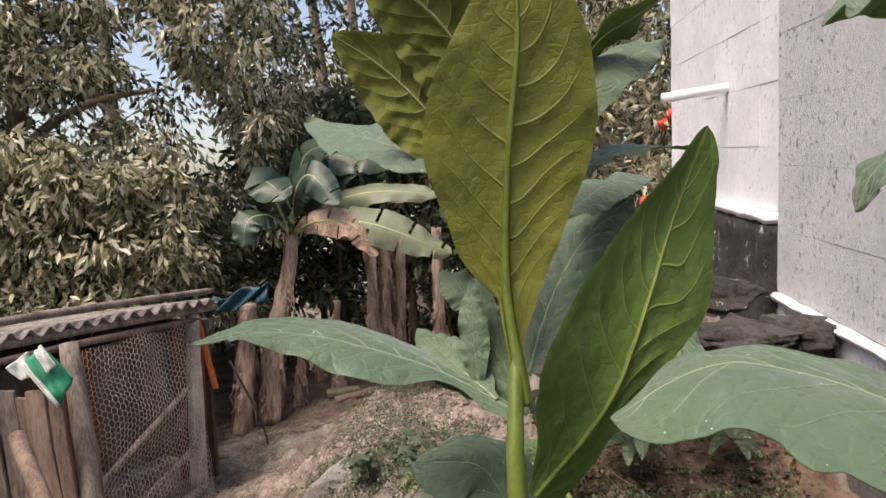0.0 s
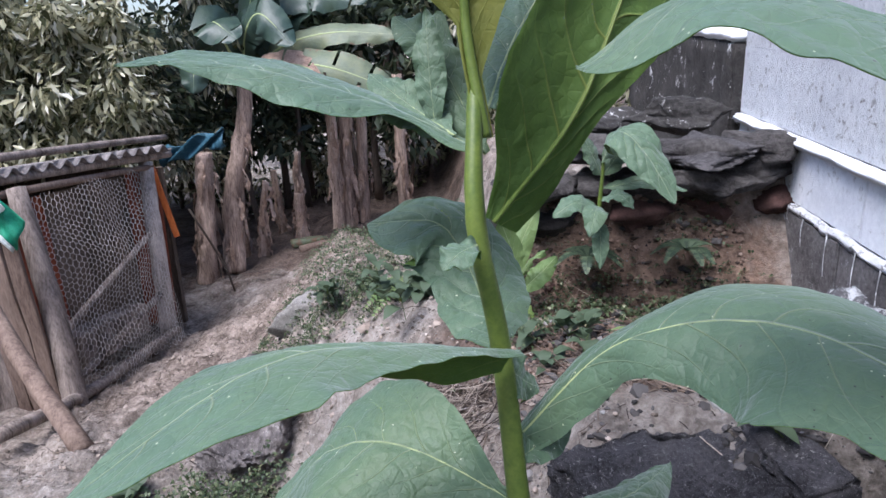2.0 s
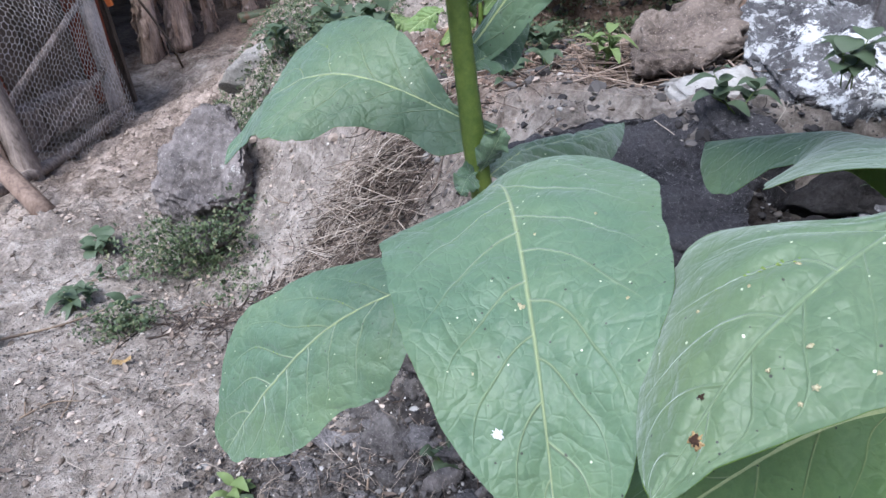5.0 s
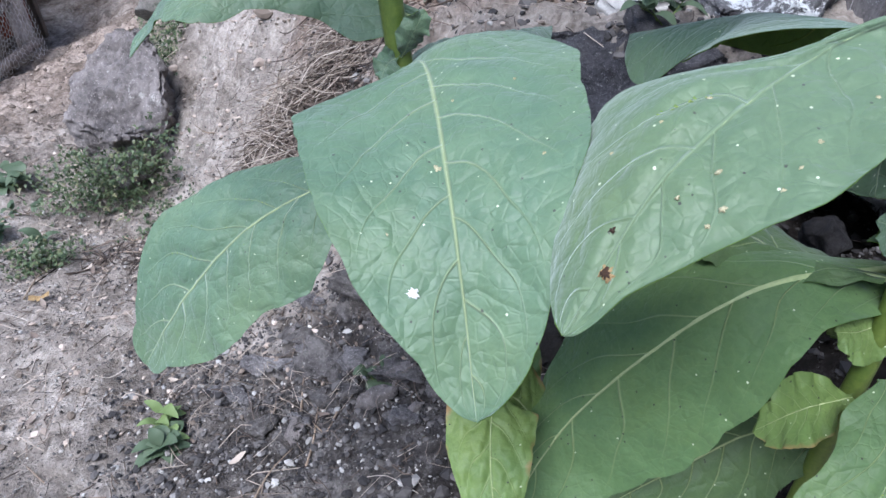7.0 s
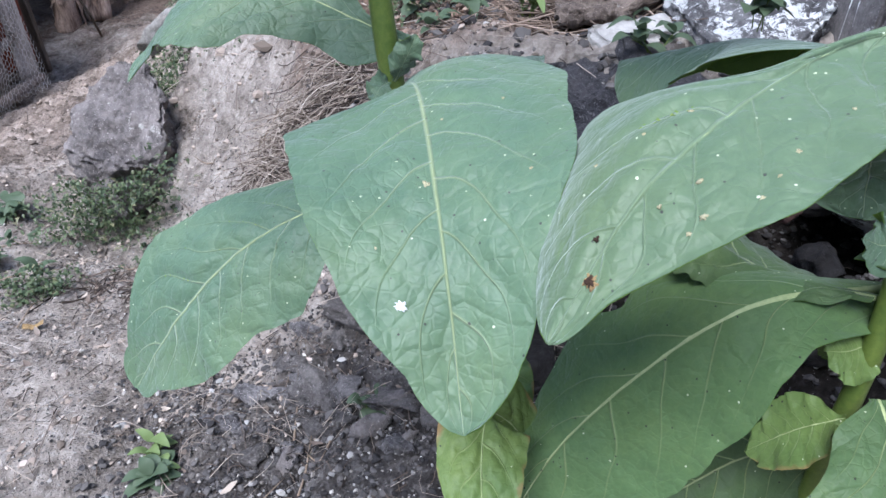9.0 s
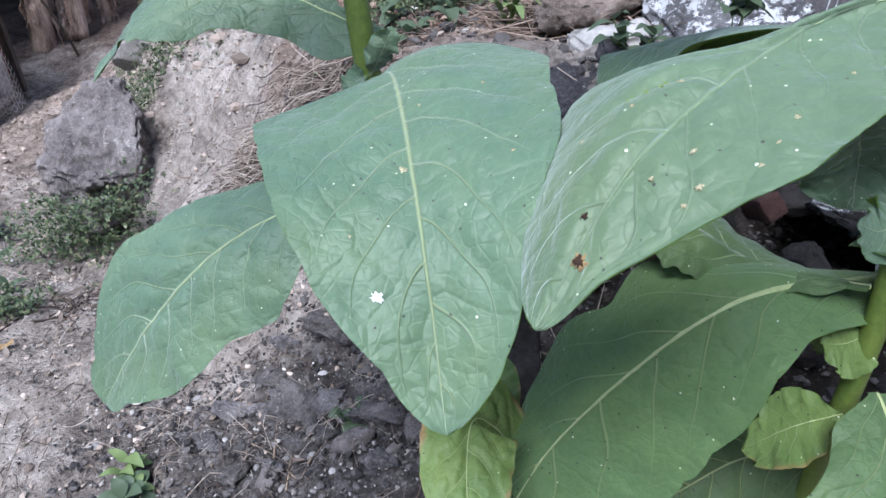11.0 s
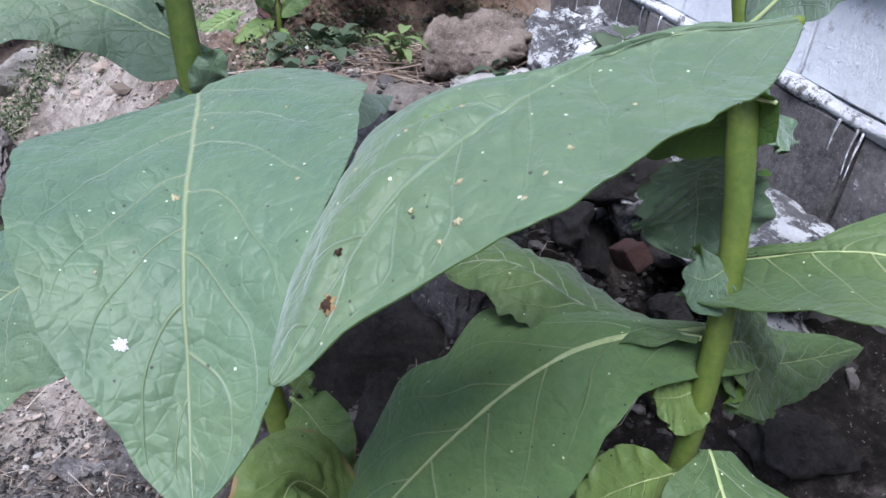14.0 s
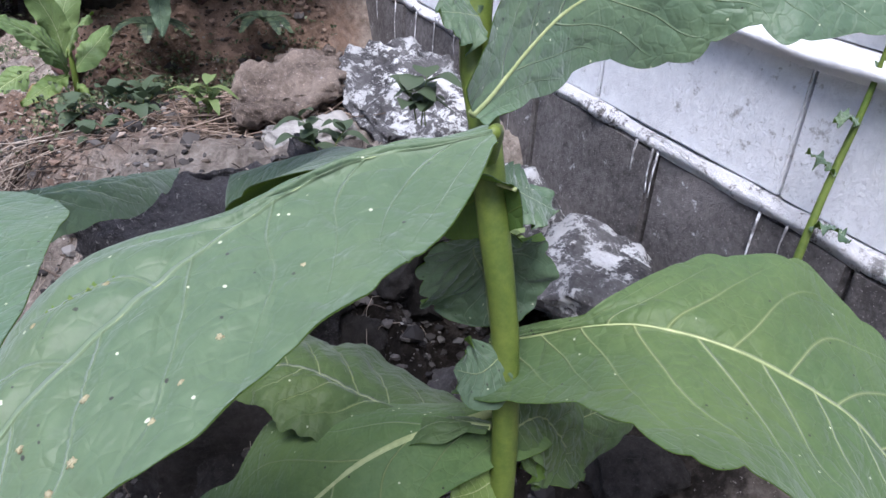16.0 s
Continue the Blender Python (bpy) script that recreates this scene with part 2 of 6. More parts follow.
def soil_material():
    """Trodden earth: pale and dusty on the path, stony and dark with painted-in shade in the rubble by the plants,
    reddish under the stone wall.
    """
    m, nt, b = material("dry_soil", 0.95, 0.0, 0.12)
    big, small = noise_tex(nt, 2.6), noise_tex(nt, 38, 9, 0.75)
    both = maths(nt, "ADD", maths(nt, "ADD", maths(nt, "MULTIPLY", big, 0.32), maths(nt, "MULTIPLY", noise_tex(nt, 11, 7, 0.7, 0.8), 0.33)), maths(nt, "MULTIPLY", small, 0.35))
    col = ramp(nt, both, [(0.38, (0.085, 0.072, 0.060)), (0.49, (0.290, 0.253, 0.219)), (0.60, (0.55, 0.495, 0.440))])
    geo = nt.nodes.new("ShaderNodeNewGeometry")
    sep = nt.nodes.new("ShaderNodeSeparateXYZ")
    nt.links.new(geo.outputs["Position"], sep.inputs["Vector"])

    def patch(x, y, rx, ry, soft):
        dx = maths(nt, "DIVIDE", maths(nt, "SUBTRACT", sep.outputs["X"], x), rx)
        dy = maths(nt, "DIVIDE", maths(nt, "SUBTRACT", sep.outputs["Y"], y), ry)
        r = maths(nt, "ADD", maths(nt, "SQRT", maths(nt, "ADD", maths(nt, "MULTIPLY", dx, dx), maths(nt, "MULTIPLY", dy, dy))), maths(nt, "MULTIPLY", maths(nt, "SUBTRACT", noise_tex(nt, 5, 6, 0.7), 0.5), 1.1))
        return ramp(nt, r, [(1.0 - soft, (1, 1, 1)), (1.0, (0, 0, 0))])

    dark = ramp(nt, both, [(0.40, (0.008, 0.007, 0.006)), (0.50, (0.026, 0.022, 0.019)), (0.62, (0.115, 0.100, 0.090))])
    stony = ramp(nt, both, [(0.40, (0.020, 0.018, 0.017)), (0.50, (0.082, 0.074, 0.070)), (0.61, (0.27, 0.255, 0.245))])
    red = ramp(nt, both, [(0.40, (0.070, 0.048, 0.036)), (0.60, (0.35, 0.245, 0.185))])
    brown = ramp(nt, both, [(0.39, (0.060, 0.046, 0.036)), (0.49, (0.225, 0.180, 0.148)), (0.60, (0.48, 0.40, 0.34))])
    litter = ramp(nt, both, [(0.40, (0.035, 0.026, 0.020)), (0.60, (0.24, 0.18, 0.145))])
    col = mix(nt, patch(-0.8, 10.5, 7.0, 3.8, 0.3), col, litter)
    col = mix(nt, patch(-1.2, 5.0, 2.6, 2.4, 0.5), col, brown)
    col = mix(nt, patch(0.75, 2.05, 0.85, 0.62, 0.35), col, red)
    # Dark rubble soil, with shade under leaves and between stones put into its colour.
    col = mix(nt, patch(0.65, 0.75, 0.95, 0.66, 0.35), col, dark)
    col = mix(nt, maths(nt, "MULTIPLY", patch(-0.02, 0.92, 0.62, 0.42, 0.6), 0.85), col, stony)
    specks = ramp(nt, noise_tex(nt, 130, 3, 0.6), [(0.66, (0, 0, 0)), (0.70, (1, 1, 1))])
    col = mix(nt, maths(nt, "MULTIPLY", specks, 0.6), col, (0.42, 0.40, 0.37))
    nt.links.new(col, b.inputs["Base Color"])
    bump(nt, b, maths(nt, "ADD", both, maths(nt, "MULTIPLY", noise_tex(nt, 120, 6, 0.7), 0.5)), 1.0, 0.035)
    return m


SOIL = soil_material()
PEBBLE = foliage_material("pebble", (0.10, 0.09, 0.08), (0.27, 0.25, 0.225), (0.52, 0.50, 0.46), 0.9, 0.0)
CLOD = foliage_material("earth_clod", (0.11, 0.088, 0.07), (0.31, 0.255, 0.21), (0.48, 0.41, 0.35), 0.95, 0.0)
RED_CLOD = foliage_material("red_earth_clod", (0.045, 0.031, 0.024), (0.18, 0.126, 0.096), (0.34, 0.26, 0.205), 0.95, 0.0)
CHIP = foliage_material("stone_chip", (0.02, 0.018, 0.018), (0.085, 0.078, 0.074), (0.34, 0.33, 0.31), 0.85, 0.0)
ROCK_DARK = mottled("dark_rock", (0.032, 0.030, 0.032), (0.15, 0.14, 0.14), 7, 60, 0.85, 0.9, 0.03, spots=(0.42, 0.42, 0.39), spot_scale=22, spot_at=0.64, grain=0.45)
LIME_DRIP = mottled("dripping_lime_wash", (0.18, 0.18, 0.19), (0.42, 0.42, 0.43), 8, 60, 0.9, 0.6, 0.01, spots=(0.76, 0.78, 0.80), spot_scale=13, spot_at=0.50)
BRICK_OLD = mottled("old_brick", (0.024, 0.012, 0.010), (0.085, 0.045, 0.038), 20, 120, 0.9, 0.7, 0.008, grain=0.3)
ROCK_MOUND = mottled("crumbling_rock", (0.026, 0.023, 0.022), (0.185, 0.170, 0.162), 12, 70, 0.9, 1.0, 0.03, spots=(0.32, 0.30, 0.28), spot_scale=45, spot_at=0.60, grain=0.5)
ROCK_SLANT = mottled("grey_slanting_rock", (0.065, 0.057, 0.054), (0.29, 0.26, 0.245), 7, 45, 0.9, 1.0, 0.04, spots=(0.48, 0.46, 0.43), spot_scale=13, spot_at=0.60, grain=0.5, stretch=(1, 0.5, 1))
ROCK_BLACK = mottled("blackish_stone", (0.024, 0.021, 0.020), (0.135, 0.125, 0.118), 8, 60, 0.85, 1.0, 0.03, spots=(0.26, 0.24, 0.22), spot_scale=14, spot_at=0.66, grain=0.3)
ROCK_OUTCROP = mottled("crumbling_outcrop", (0.042, 0.038, 0.040), (0.27, 0.255, 0.252), 12, 70, 0.9, 1.0, 0.03, spots=(0.46, 0.44, 0.42), spot_scale=32, spot_at=0.60, grain=0.6)
# Darker copy of ROCK_BLACK: shade in hollows and under leaves is in the colour.
ROCK_HOLLOW_SHADE = mottled("shaded_hollow_stone", (0.008, 0.007, 0.007), (0.052, 0.047, 0.045), 9, 70, 0.8, 1.0, 0.03, spots=(0.24, 0.23, 0.22), spot_scale=40, spot_at=0.66, grain=0.3)
ROCK_GREY = mottled("grey_rock", (0.15, 0.14, 0.125), (0.33, 0.31, 0.28), 6, 55, 0.9, 0.8, 0.02, spots=(0.46, 0.44, 0.40), spot_scale=22, spot_at=0.63, grain=0.45)
ROCK_EARTHY = mottled("earthy_stone", (0.075, 0.058, 0.048), (0.31, 0.255, 0.215), 8, 55, 0.95, 1.0, 0.03, spots=(0.44, 0.42, 0.40), spot_scale=30, spot_at=0.62, grain=0.5)
ROCK_LICHEN = mottled("lichen_rock", (0.035, 0.034, 0.038), (0.17, 0.168, 0.172), 8, 50, 0.85, 1.0, 0.03, spots=(0.74, 0.76, 0.77), spot_scale=17, spot_at=0.50, grain=0.6, cluster=3.0)
SLAB = mottled("old_concrete", (0.018, 0.017, 0.020), (0.135, 0.130, 0.140), 7, 110, 0.9, 1.0, 0.04, spots=(0.36, 0.35, 0.345), spot_scale=60, spot_at=0.575, grain=0.9, cluster=4.0)
SLAB_PALE = mottled("pale_concrete", (0.24, 0.23, 0.215), (0.47, 0.455, 0.43), 9, 60, 0.9, 0.8, 0.015, spots=(0.12, 0.115, 0.11), spot_scale=18, spot_at=0.62)
LIME = mottled("lime_wash", (0.66, 0.69, 0.73), (0.84, 0.87, 0.905), 3.0, 45, 0.8, 0.9, 0.015, spots=(0.42, 0.43, 0.44), spot_scale=22, spot_at=0.57, spec=0.25, cluster=3.0)
LIME_ROUGH = mottled("flaking_lime_wash", (0.68, 0.71, 0.75), (0.87, 0.90, 0.93), 4, 38, 0.85, 1.0, 0.06, spots=(0.26, 0.26, 0.26), spot_scale=30, spot_at=0.555, spec=0.2, cluster=1.6)
LIME_STAIN = mottled("stained_lime_wash", (0.60, 0.615, 0.64), (0.80, 0.81, 0.83), 8, 50, 0.9, 1.0, 0.02, spots=(0.14, 0.135, 0.13), spot_scale=24, spot_at=0.54, spec=0.1, cluster=6.0)
LIME_EDGE = mottled("thick_lime_wash", (0.72, 0.74, 0.77), (0.84, 0.85, 0.86), 6, 70, 0.8, 0.5, 0.01)
PLINTH = mottled("weathered_plinth", (0.05, 0.047, 0.047), (0.19, 0.18, 0.18), 4, 60, 0.9, 0.8, 0.012, spots=(0.62, 0.64, 0.66), spot_scale=17, spot_at=0.60, grain=0.45, cluster=4.0)
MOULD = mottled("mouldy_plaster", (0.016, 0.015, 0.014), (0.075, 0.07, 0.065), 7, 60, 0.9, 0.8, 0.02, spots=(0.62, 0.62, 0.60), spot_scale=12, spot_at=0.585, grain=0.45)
WOOD_GREY = mottled("grey_weathered_wood", (0.075, 0.058, 0.048), (0.42, 0.35, 0.30), 9, 60, 0.85, 0.8, 0.01, varied=0.35, stretch=(1, 1, 0.2))
WOOD_PALE = mottled("pale_post_wood", (0.20, 0.175, 0.155), (0.66, 0.59, 0.53), 9, 60, 0.85, 0.9, 0.012, stretch=(1, 1, 0.2))
ORANGE_PAINT = mottled("orange_paint", (0.34, 0.075, 0.018), (0.62, 0.19, 0.045), 8, 60, 0.8, 0.4, 0.006, stretch=(1, 1, 0.3))
WOOD_BROWN = mottled("brown_pole_wood", (0.085, 0.055, 0.042), (0.27, 0.20, 0.155), 6, 60, 0.8, 0.7, 0.008, stretch=(1, 1, 0.2))
BRICK_RED = mottled("rust_red_board", (0.10, 0.028, 0.018), (0.36, 0.105, 0.052), 8, 60, 0.9, 0.5, 0.01, varied=0.7, stretch=(1, 1, 0.3))
WIRE = mottled("rusty_wire", (0.32, 0.29, 0.26), (0.72, 0.67, 0.62), 6, 60, 0.6)
ROOF_SHEET = mottled("old_roof_sheet", (0.06, 0.052, 0.05), (0.32, 0.29, 0.27), 6, 40, 0.8, 0.5, 0.01)
SACK_GREEN = mottled("green_sack", (0.01, 0.16, 0.09), (0.03, 0.30, 0.17), 8, 90, 0.6, 0.5, 0.01)
SACK_WHITE = mottled("white_sack", (0.45, 0.5, 0.47), (0.72, 0.75, 0.72), 8, 90, 0.6, 0.5, 0.01)
TARP_BLUE = mottled("blue_tarp", (0.012, 0.05, 0.075), (0.04, 0.11, 0.15), 4, 40, 0.6, 0.5, 0.01)
BANANA_BARK = mottled("banana_stem", (0.15, 0.098, 0.075), (0.80, 0.61, 0.48), 9, 60, 0.7, 0.9, 0.02, spots=(0.035, 0.026, 0.021), spot_scale=11, spot_at=0.60, varied=0.3, stretch=(1, 1, 0.15))
BANANA_GREEN = leaf_material("banana_leaf", (0.055, 0.095, 0.070), (0.036, 0.068, 0.054), (0.14, 0.19, 0.12), 0.4, 0.5, 0.2, 0.03, 0.5, specks=False, vein_mix=0.2)
BANANA_PALE = leaf_material("pale_banana_leaf", (0.19, 0.23, 0.145), (0.13, 0.17, 0.115), (0.30, 0.33, 0.2), 0.5, 0.4, 0.2, 0.03, 0.5, specks=False, brown=(0.20, 0.13, 0.08), vein_mix=0.2)
BANANA_DRY = mottled("dry_banana_leaf", (0.16, 0.10, 0.072), (0.55, 0.40, 0.30), 6, 50, 0.8, 0.6, 0.01)
BARK = mottled("tree_bark", (0.10, 0.08, 0.06), (0.32, 0.26, 0.19), 5, 50, 0.9, 0.9, 0.02, stretch=(1, 1, 0.2))
BARK_DARK = mottled("dark_bark", (0.05, 0.04, 0.03), (0.17, 0.13, 0.10), 5, 50, 0.9, 0.9, 0.02, stretch=(1, 1, 0.2))
# The pale dry stop carries sunlit highlights, the dark stop shade between leaves.
CROWN_OLIVE = foliage_material("olive_foliage", (0.060, 0.066, 0.030), (0.52, 0.50, 0.32), (0.92, 0.89, 0.76), 0.25, 0.40)
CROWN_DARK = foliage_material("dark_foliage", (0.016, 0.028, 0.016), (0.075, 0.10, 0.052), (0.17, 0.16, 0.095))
HERB = foliage_material("herb_foliage", (0.030, 0.052, 0.030), (0.075, 0.108, 0.060), (0.14, 0.17, 0.09), 0.6)
HERB_PALE = foliage_material("pale_herb_foliage", (0.085, 0.14, 0.045), (0.16, 0.22, 0.08), (0.26, 0.30, 0.15), 0.6)
MOSS_HERB = foliage_material("creeping_herb", (0.035, 0.055, 0.024), (0.095, 0.125, 0.058), (0.22, 0.21, 0.12))
STRAW = foliage_material("dry_straw", (0.13, 0.10, 0.08), (0.37, 0.315, 0.26), (0.60, 0.54, 0.47), 0.8, 0.1)
LITTER = foliage_material("dark_litter", (0.03, 0.022, 0.018), (0.10, 0.075, 0.058), (0.24, 0.19, 0.15), 0.9, 0.0)
DRY_STEM = foliage_material("dry_stems", (0.12, 0.088, 0.066), (0.26, 0.20, 0.155), (0.42, 0.35, 0.28), 0.85, 0.0)
TWIG = mottled("dry_twig", (0.12, 0.085, 0.06), (0.32, 0.25, 0.18), 12, 90, 0.85)
FLOWER_RED = mottled("red_flower", (0.45, 0.05, 0.02), (0.62, 0.12, 0.06), 20, 90, 0.6)


# ---- mesh tools ----
def part(name, bm, mat, parent=None, label="", smooth=True):
    """Links a bmesh, built in world metres, as one mesh object under a thing or a part."""
    me = bpy.data.meshes.new(name)
    bm.to_mesh(me)
    bm.free()
    return mesh_part(name, me, mat, parent, label, smooth)


def mesh_part(name, me, mat, parent=None, label="", smooth=True):
    for m in mat if isinstance(mat, (list, tuple)) else (mat,):
        me.materials.append(m)
    if smooth:
        me.polygons.foreach_set("use_smooth", np.ones(len(me.polygons), dtype=bool))
    ob = new(name, me)
    if parent is not None:
        ob.parent = parent
        ob.matrix_parent_inverse = Matrix.Translation(parent.location).inverted()
    if label:
        ob["label"] = label
    return ob


def raw(name, verts, faces, mat, parent=None, label="", smooth=True):
    me = bpy.data.meshes.new(name)
    me.from_pydata([tuple(v) for v in verts], [], faces)
    me.update()
    return mesh_part(name, me, mat, parent, label, smooth)


def thing(name, place, label, category, group=""):
    """An Empty at a thing's base, that its parts hang under."""
    ob = new(name)
    ob.location = place
    ob.empty_display_size = 0.05
    return tagged(ob, label, category, group)


def spline(points, n):
    """n places at even lengths along a smooth curve through the points, ends included."""
    p = np.array(points, float)
    q = np.vstack([2 * p[0] - p[1], p, 2 * p[-1] - p[-2]])
    out = []
    for i in range(len(p) - 1):
        a, b, c, d = q[i:i + 4]
        for t in np.linspace(0, 1, 24, endpoint=False):
            out.append(0.5 * (2 * b + (c - a) * t + (2 * a - 5 * b + 4 * c - d) * t * t + (3 * b - a - 3 * c + d) * t ** 3))
    out = np.array(out + [p[-1]])
    s = np.concatenate([[0], np.cumsum(np.linalg.norm(np.diff(out, axis=0), axis=1))])
    return np.stack([np.interp(np.linspace(0, s[-1], n), s, out[:, k]) for k in range(3)], 1)


def unit(a):
    return a / np.maximum(np.linalg.norm(a, axis=-1, keepdims=True), 1e-9)


def tube_arrays(points, radii, sides=8, rough=0.0, base=0, closed=True):
    """Rings round a line of points: vertices and faces, numbered from base."""
    p = np.array(points, float)
    t = unit(np.gradient(p, axis=0))
    ref = np.array([0.0, 0.0, 1.0]) if abs(t[len(t) // 2][2]) < 0.9 else np.array([0.0, 1.0, 0.0])
    a = unit(np.cross(t, ref))
    b = np.cross(t, a)
    r = np.broadcast_to(np.array(radii, float), (len(p),))
    ang = np.linspace(0, 2 * math.pi, sides, endpoint=False)
    verts = []
    for i in range(len(p)):
        for k in ang:
            f = 1 + rough * noise.noise(Vector((p[i][0] * 9 + math.cos(k) * 1.3, p[i][1] * 9 + math.sin(k) * 1.3, p[i][2] * 5))) if rough else 1
            verts.append(p[i] + (a[i] * math.cos(k) + b[i] * math.sin(k)) * r[i] * f)
    faces = [(base + i * sides + j, base + i * sides + (j + 1) % sides, base + (i + 1) * sides + (j + 1) % sides, base + (i + 1) * sides + j)
             for i in range(len(p) - 1) for j in range(sides)]
    if closed:
        faces += [tuple(base + j for j in range(sides))[::-1], tuple(base + (len(p) - 1) * sides + j for j in range(sides))]
    return verts, faces


def tube(name, points, radii, mat, parent=None, label="", sides=10, rough=0.0, n=0):
    pts = spline(points, n) if n else points
    r = np.interp(np.linspace(0, 1, len(pts)), np.linspace(0, 1, len(np.atleast_1d(radii))), np.atleast_1d(radii))
    return raw(name, *tube_arrays(pts, r, sides, rough), mat, parent, label)


def box_bm(bm, size, m=None, bevel=0.0):
    made = bmesh.ops.create_cube(bm, size=1.0, matrix=(m or Matrix()) @ Matrix.Diagonal((*size, 1)))
    if bevel:
        edges = list({e for v in made["verts"] for e in v.link_edges})
        bmesh.ops.bevel(bm, geom=edges, offset=bevel, segments=2, affect="EDGES", profile=0.6)


def stone_mesh(name, seed, size, cuts=3, lump=0.35, flat=0.0):
    """One broken stone: a lumpy ball cut by a few planes, so that it has faces and edges."""
    bm = bmesh.new()
    bmesh.ops.create_icosphere(bm, subdivisions=cuts, radius=1.0)
    rnd = random.Random(seed)
    planes = [(Vector((rnd.uniform(-1, 1), rnd.uniform(-1, 1), rnd.uniform(-1, 1))).normalized(), rnd.uniform(0.48, 0.86)) for _ in range(16)]
    planes.append((Vector((0, 0, 1)), 1.0 - flat))
    off = Vector((seed * 3.7, seed * 1.3, seed * 2.1))
    for v in bm.verts:
        for n, d in planes:
            over = v.co.dot(n) - d
            if over > 0:
                v.co -= n * over * 0.97
        v.co += v.co.normalized() * (noise.noise(v.co * 1.6 + off) * lump * 0.4 + noise.noise(v.co * 5 + off) * lump * 0.16 + noise.noise(v.co * 12 + off) * lump * 0.09 + noise.noise(v.co * 27 + off) * lump * 0.05)
        v.co = Vector((v.co.x * size[0], v.co.y * size[1], v.co.z * size[2]))
    me = bpy.data.meshes.new(name)
    bm.to_mesh(me)
    bm.free()
    return me


def stone(name, place, size, seed, mat, turn=(0, 0, 0), label="", category="rock", parent=None, flat=0.0, lump=0.35, cuts=5, group=""):
    me = stone_mesh(name, seed, size, cuts, lump, flat)
    me.transform(pose(*place, *turn))
    ob = mesh_part(name, me, mat, parent)
    return ob if parent is not None else tagged(ob, label, category, group)


def slab(name, top, thick, seed, mat, label, category="rubble", rough=1.0):
    """A broken flat piece with the given corners on its upper face, rough all over."""
    bm = bmesh.new()
    upper = [bm.verts.new(p) for p in top]
    lower = [bm.verts.new((p[0] + 0.02 * math.sin(k * 2.1 + seed), p[1] + 0.03 * math.cos(k * 1.7 + seed), p[2] - thick)) for k, p in enumerate(top)]
    bm.faces.new(upper)
    bm.faces.new(lower[::-1])
    for k in range(len(top)):
        bm.faces.new((upper[k], lower[k], lower[(k + 1) % len(top)], upper[(k + 1) % len(top)]))
    bmesh.ops.recalc_face_normals(bm, faces=bm.faces)
    bmesh.ops.bevel(bm, geom=bm.edges[:], offset=0.012, segments=2, affect="EDGES")
    bmesh.ops.triangulate(bm, faces=bm.faces[:])
    for _ in range(5):
        long = [e for e in bm.edges if e.calc_length() > 0.018]
        if not long:
            break
        bmesh.ops.subdivide_edges(bm, edges=long, cuts=1)
        bmesh.ops.triangulate(bm, faces=[f for f in bm.faces if len(f.verts) > 3])
    bm.normal_update()
    off = Vector((seed, seed * 2, seed * 3))
    moves = [v.normal * rough * (0.016 * noise.noise(v.co * 9 + off) + 0.011 * noise.noise(v.co * 28 + off) + 0.006 * noise.noise(v.co * 75 + off)) for v in bm.verts]
    for v, m in zip(bm.verts, moves):
        v.co += m
    return tagged(part(name, bm, mat), label, category)


# ---- ground ----
def ease(a, b, x):
    t = min(1.0, max(0.0, (x - a) / (b - a)))
    return t * t * (3 - 2 * t)


def ground(x, y):
    """Height of the yard: a path that falls away on one side, a bank that rises towards the house on the other."""
    yard = -0.03 - 0.165 * min(max(y, -2.0), 6.6) - 0.02 * max(0.0, min(y, 40) - 6.6)
    mid = 0.45 - 0.50 * (min(max(y, 0.2), 3.2) - 0.9) - 0.12 * max(0.0, min(y, 7) - 3.2)
    top = 0.40 + 0.40 * ease(0.3, 1.5, y) + 0.13 * max(0.0, min(y, 6.0) - 3.0) * ease(-0.3, 1.0, x)
    top *= 1 - 0.9 * ease(4.8, 8.5, y) * (1 - ease(0.3, 1.0, x))
    z = yard + top * ease(mid - 0.55, mid + 0.42, x)
    z += 0.46 * ease(2.22, 2.5, y) * ease(0.30, 0.52, x) * (1 - ease(6, 8, y))
    z -= 0.26 * ease(-1.5, -2.4, x) * ease(2.4, 4.0, y) * (1 - 0.6 * ease(6, 8, y))
    z += 0.25 * ease(-0.4, 0.3, x) * ease(9, 14, y)
    z -= 0.15 * ease(0.72, 0.82, x) * ease(0.66, 0.80, y) * (1 - ease(1.16, 1.26, y))
    return z


def ground_rough(x, y):
    p = Vector((x, y, 0))
    far = 1.0 + 0.7 * ease(1.8, 3.2, y)
    crag = math.exp(-((x - 0.06) / 0.34) ** 2 - ((y - 1.02) / 0.30) ** 2)
    if crag > 0.02:
        q = Vector((x * 0.8 + y * 0.6, (y * 0.8 - x * 0.6) * 0.6, 3.0))
        crag *= 0.075 * abs(noise.noise(q * 7.0)) + 0.055 * abs(noise.noise(q * 16.0)) + 0.030 * abs(noise.noise(q * 34.0)) - 0.02
    return ground(x, y) + crag + far * (0.040 * noise.noise(p * 2.3) + 0.034 * noise.noise(p * 6.1) + 0.022 * noise.noise(p * 13.0) + 0.016 * abs(noise.noise(p * 27.0)) + 0.010 * noise.noise(p * 55.0))


def spread(a, b, fine_a, fine_b, step):
    near = list(np.arange(fine_a, fine_b, step))
    grow, x, s = [], fine_b, step
    while x < b:
        grow.append(x)
        s *= 1.12
        x += s
    back, x, s = [], fine_a, step
    while x > a:
        s *= 1.12
        x -= s
        back.append(x)
    return np.array(back[::-1] + near + grow)


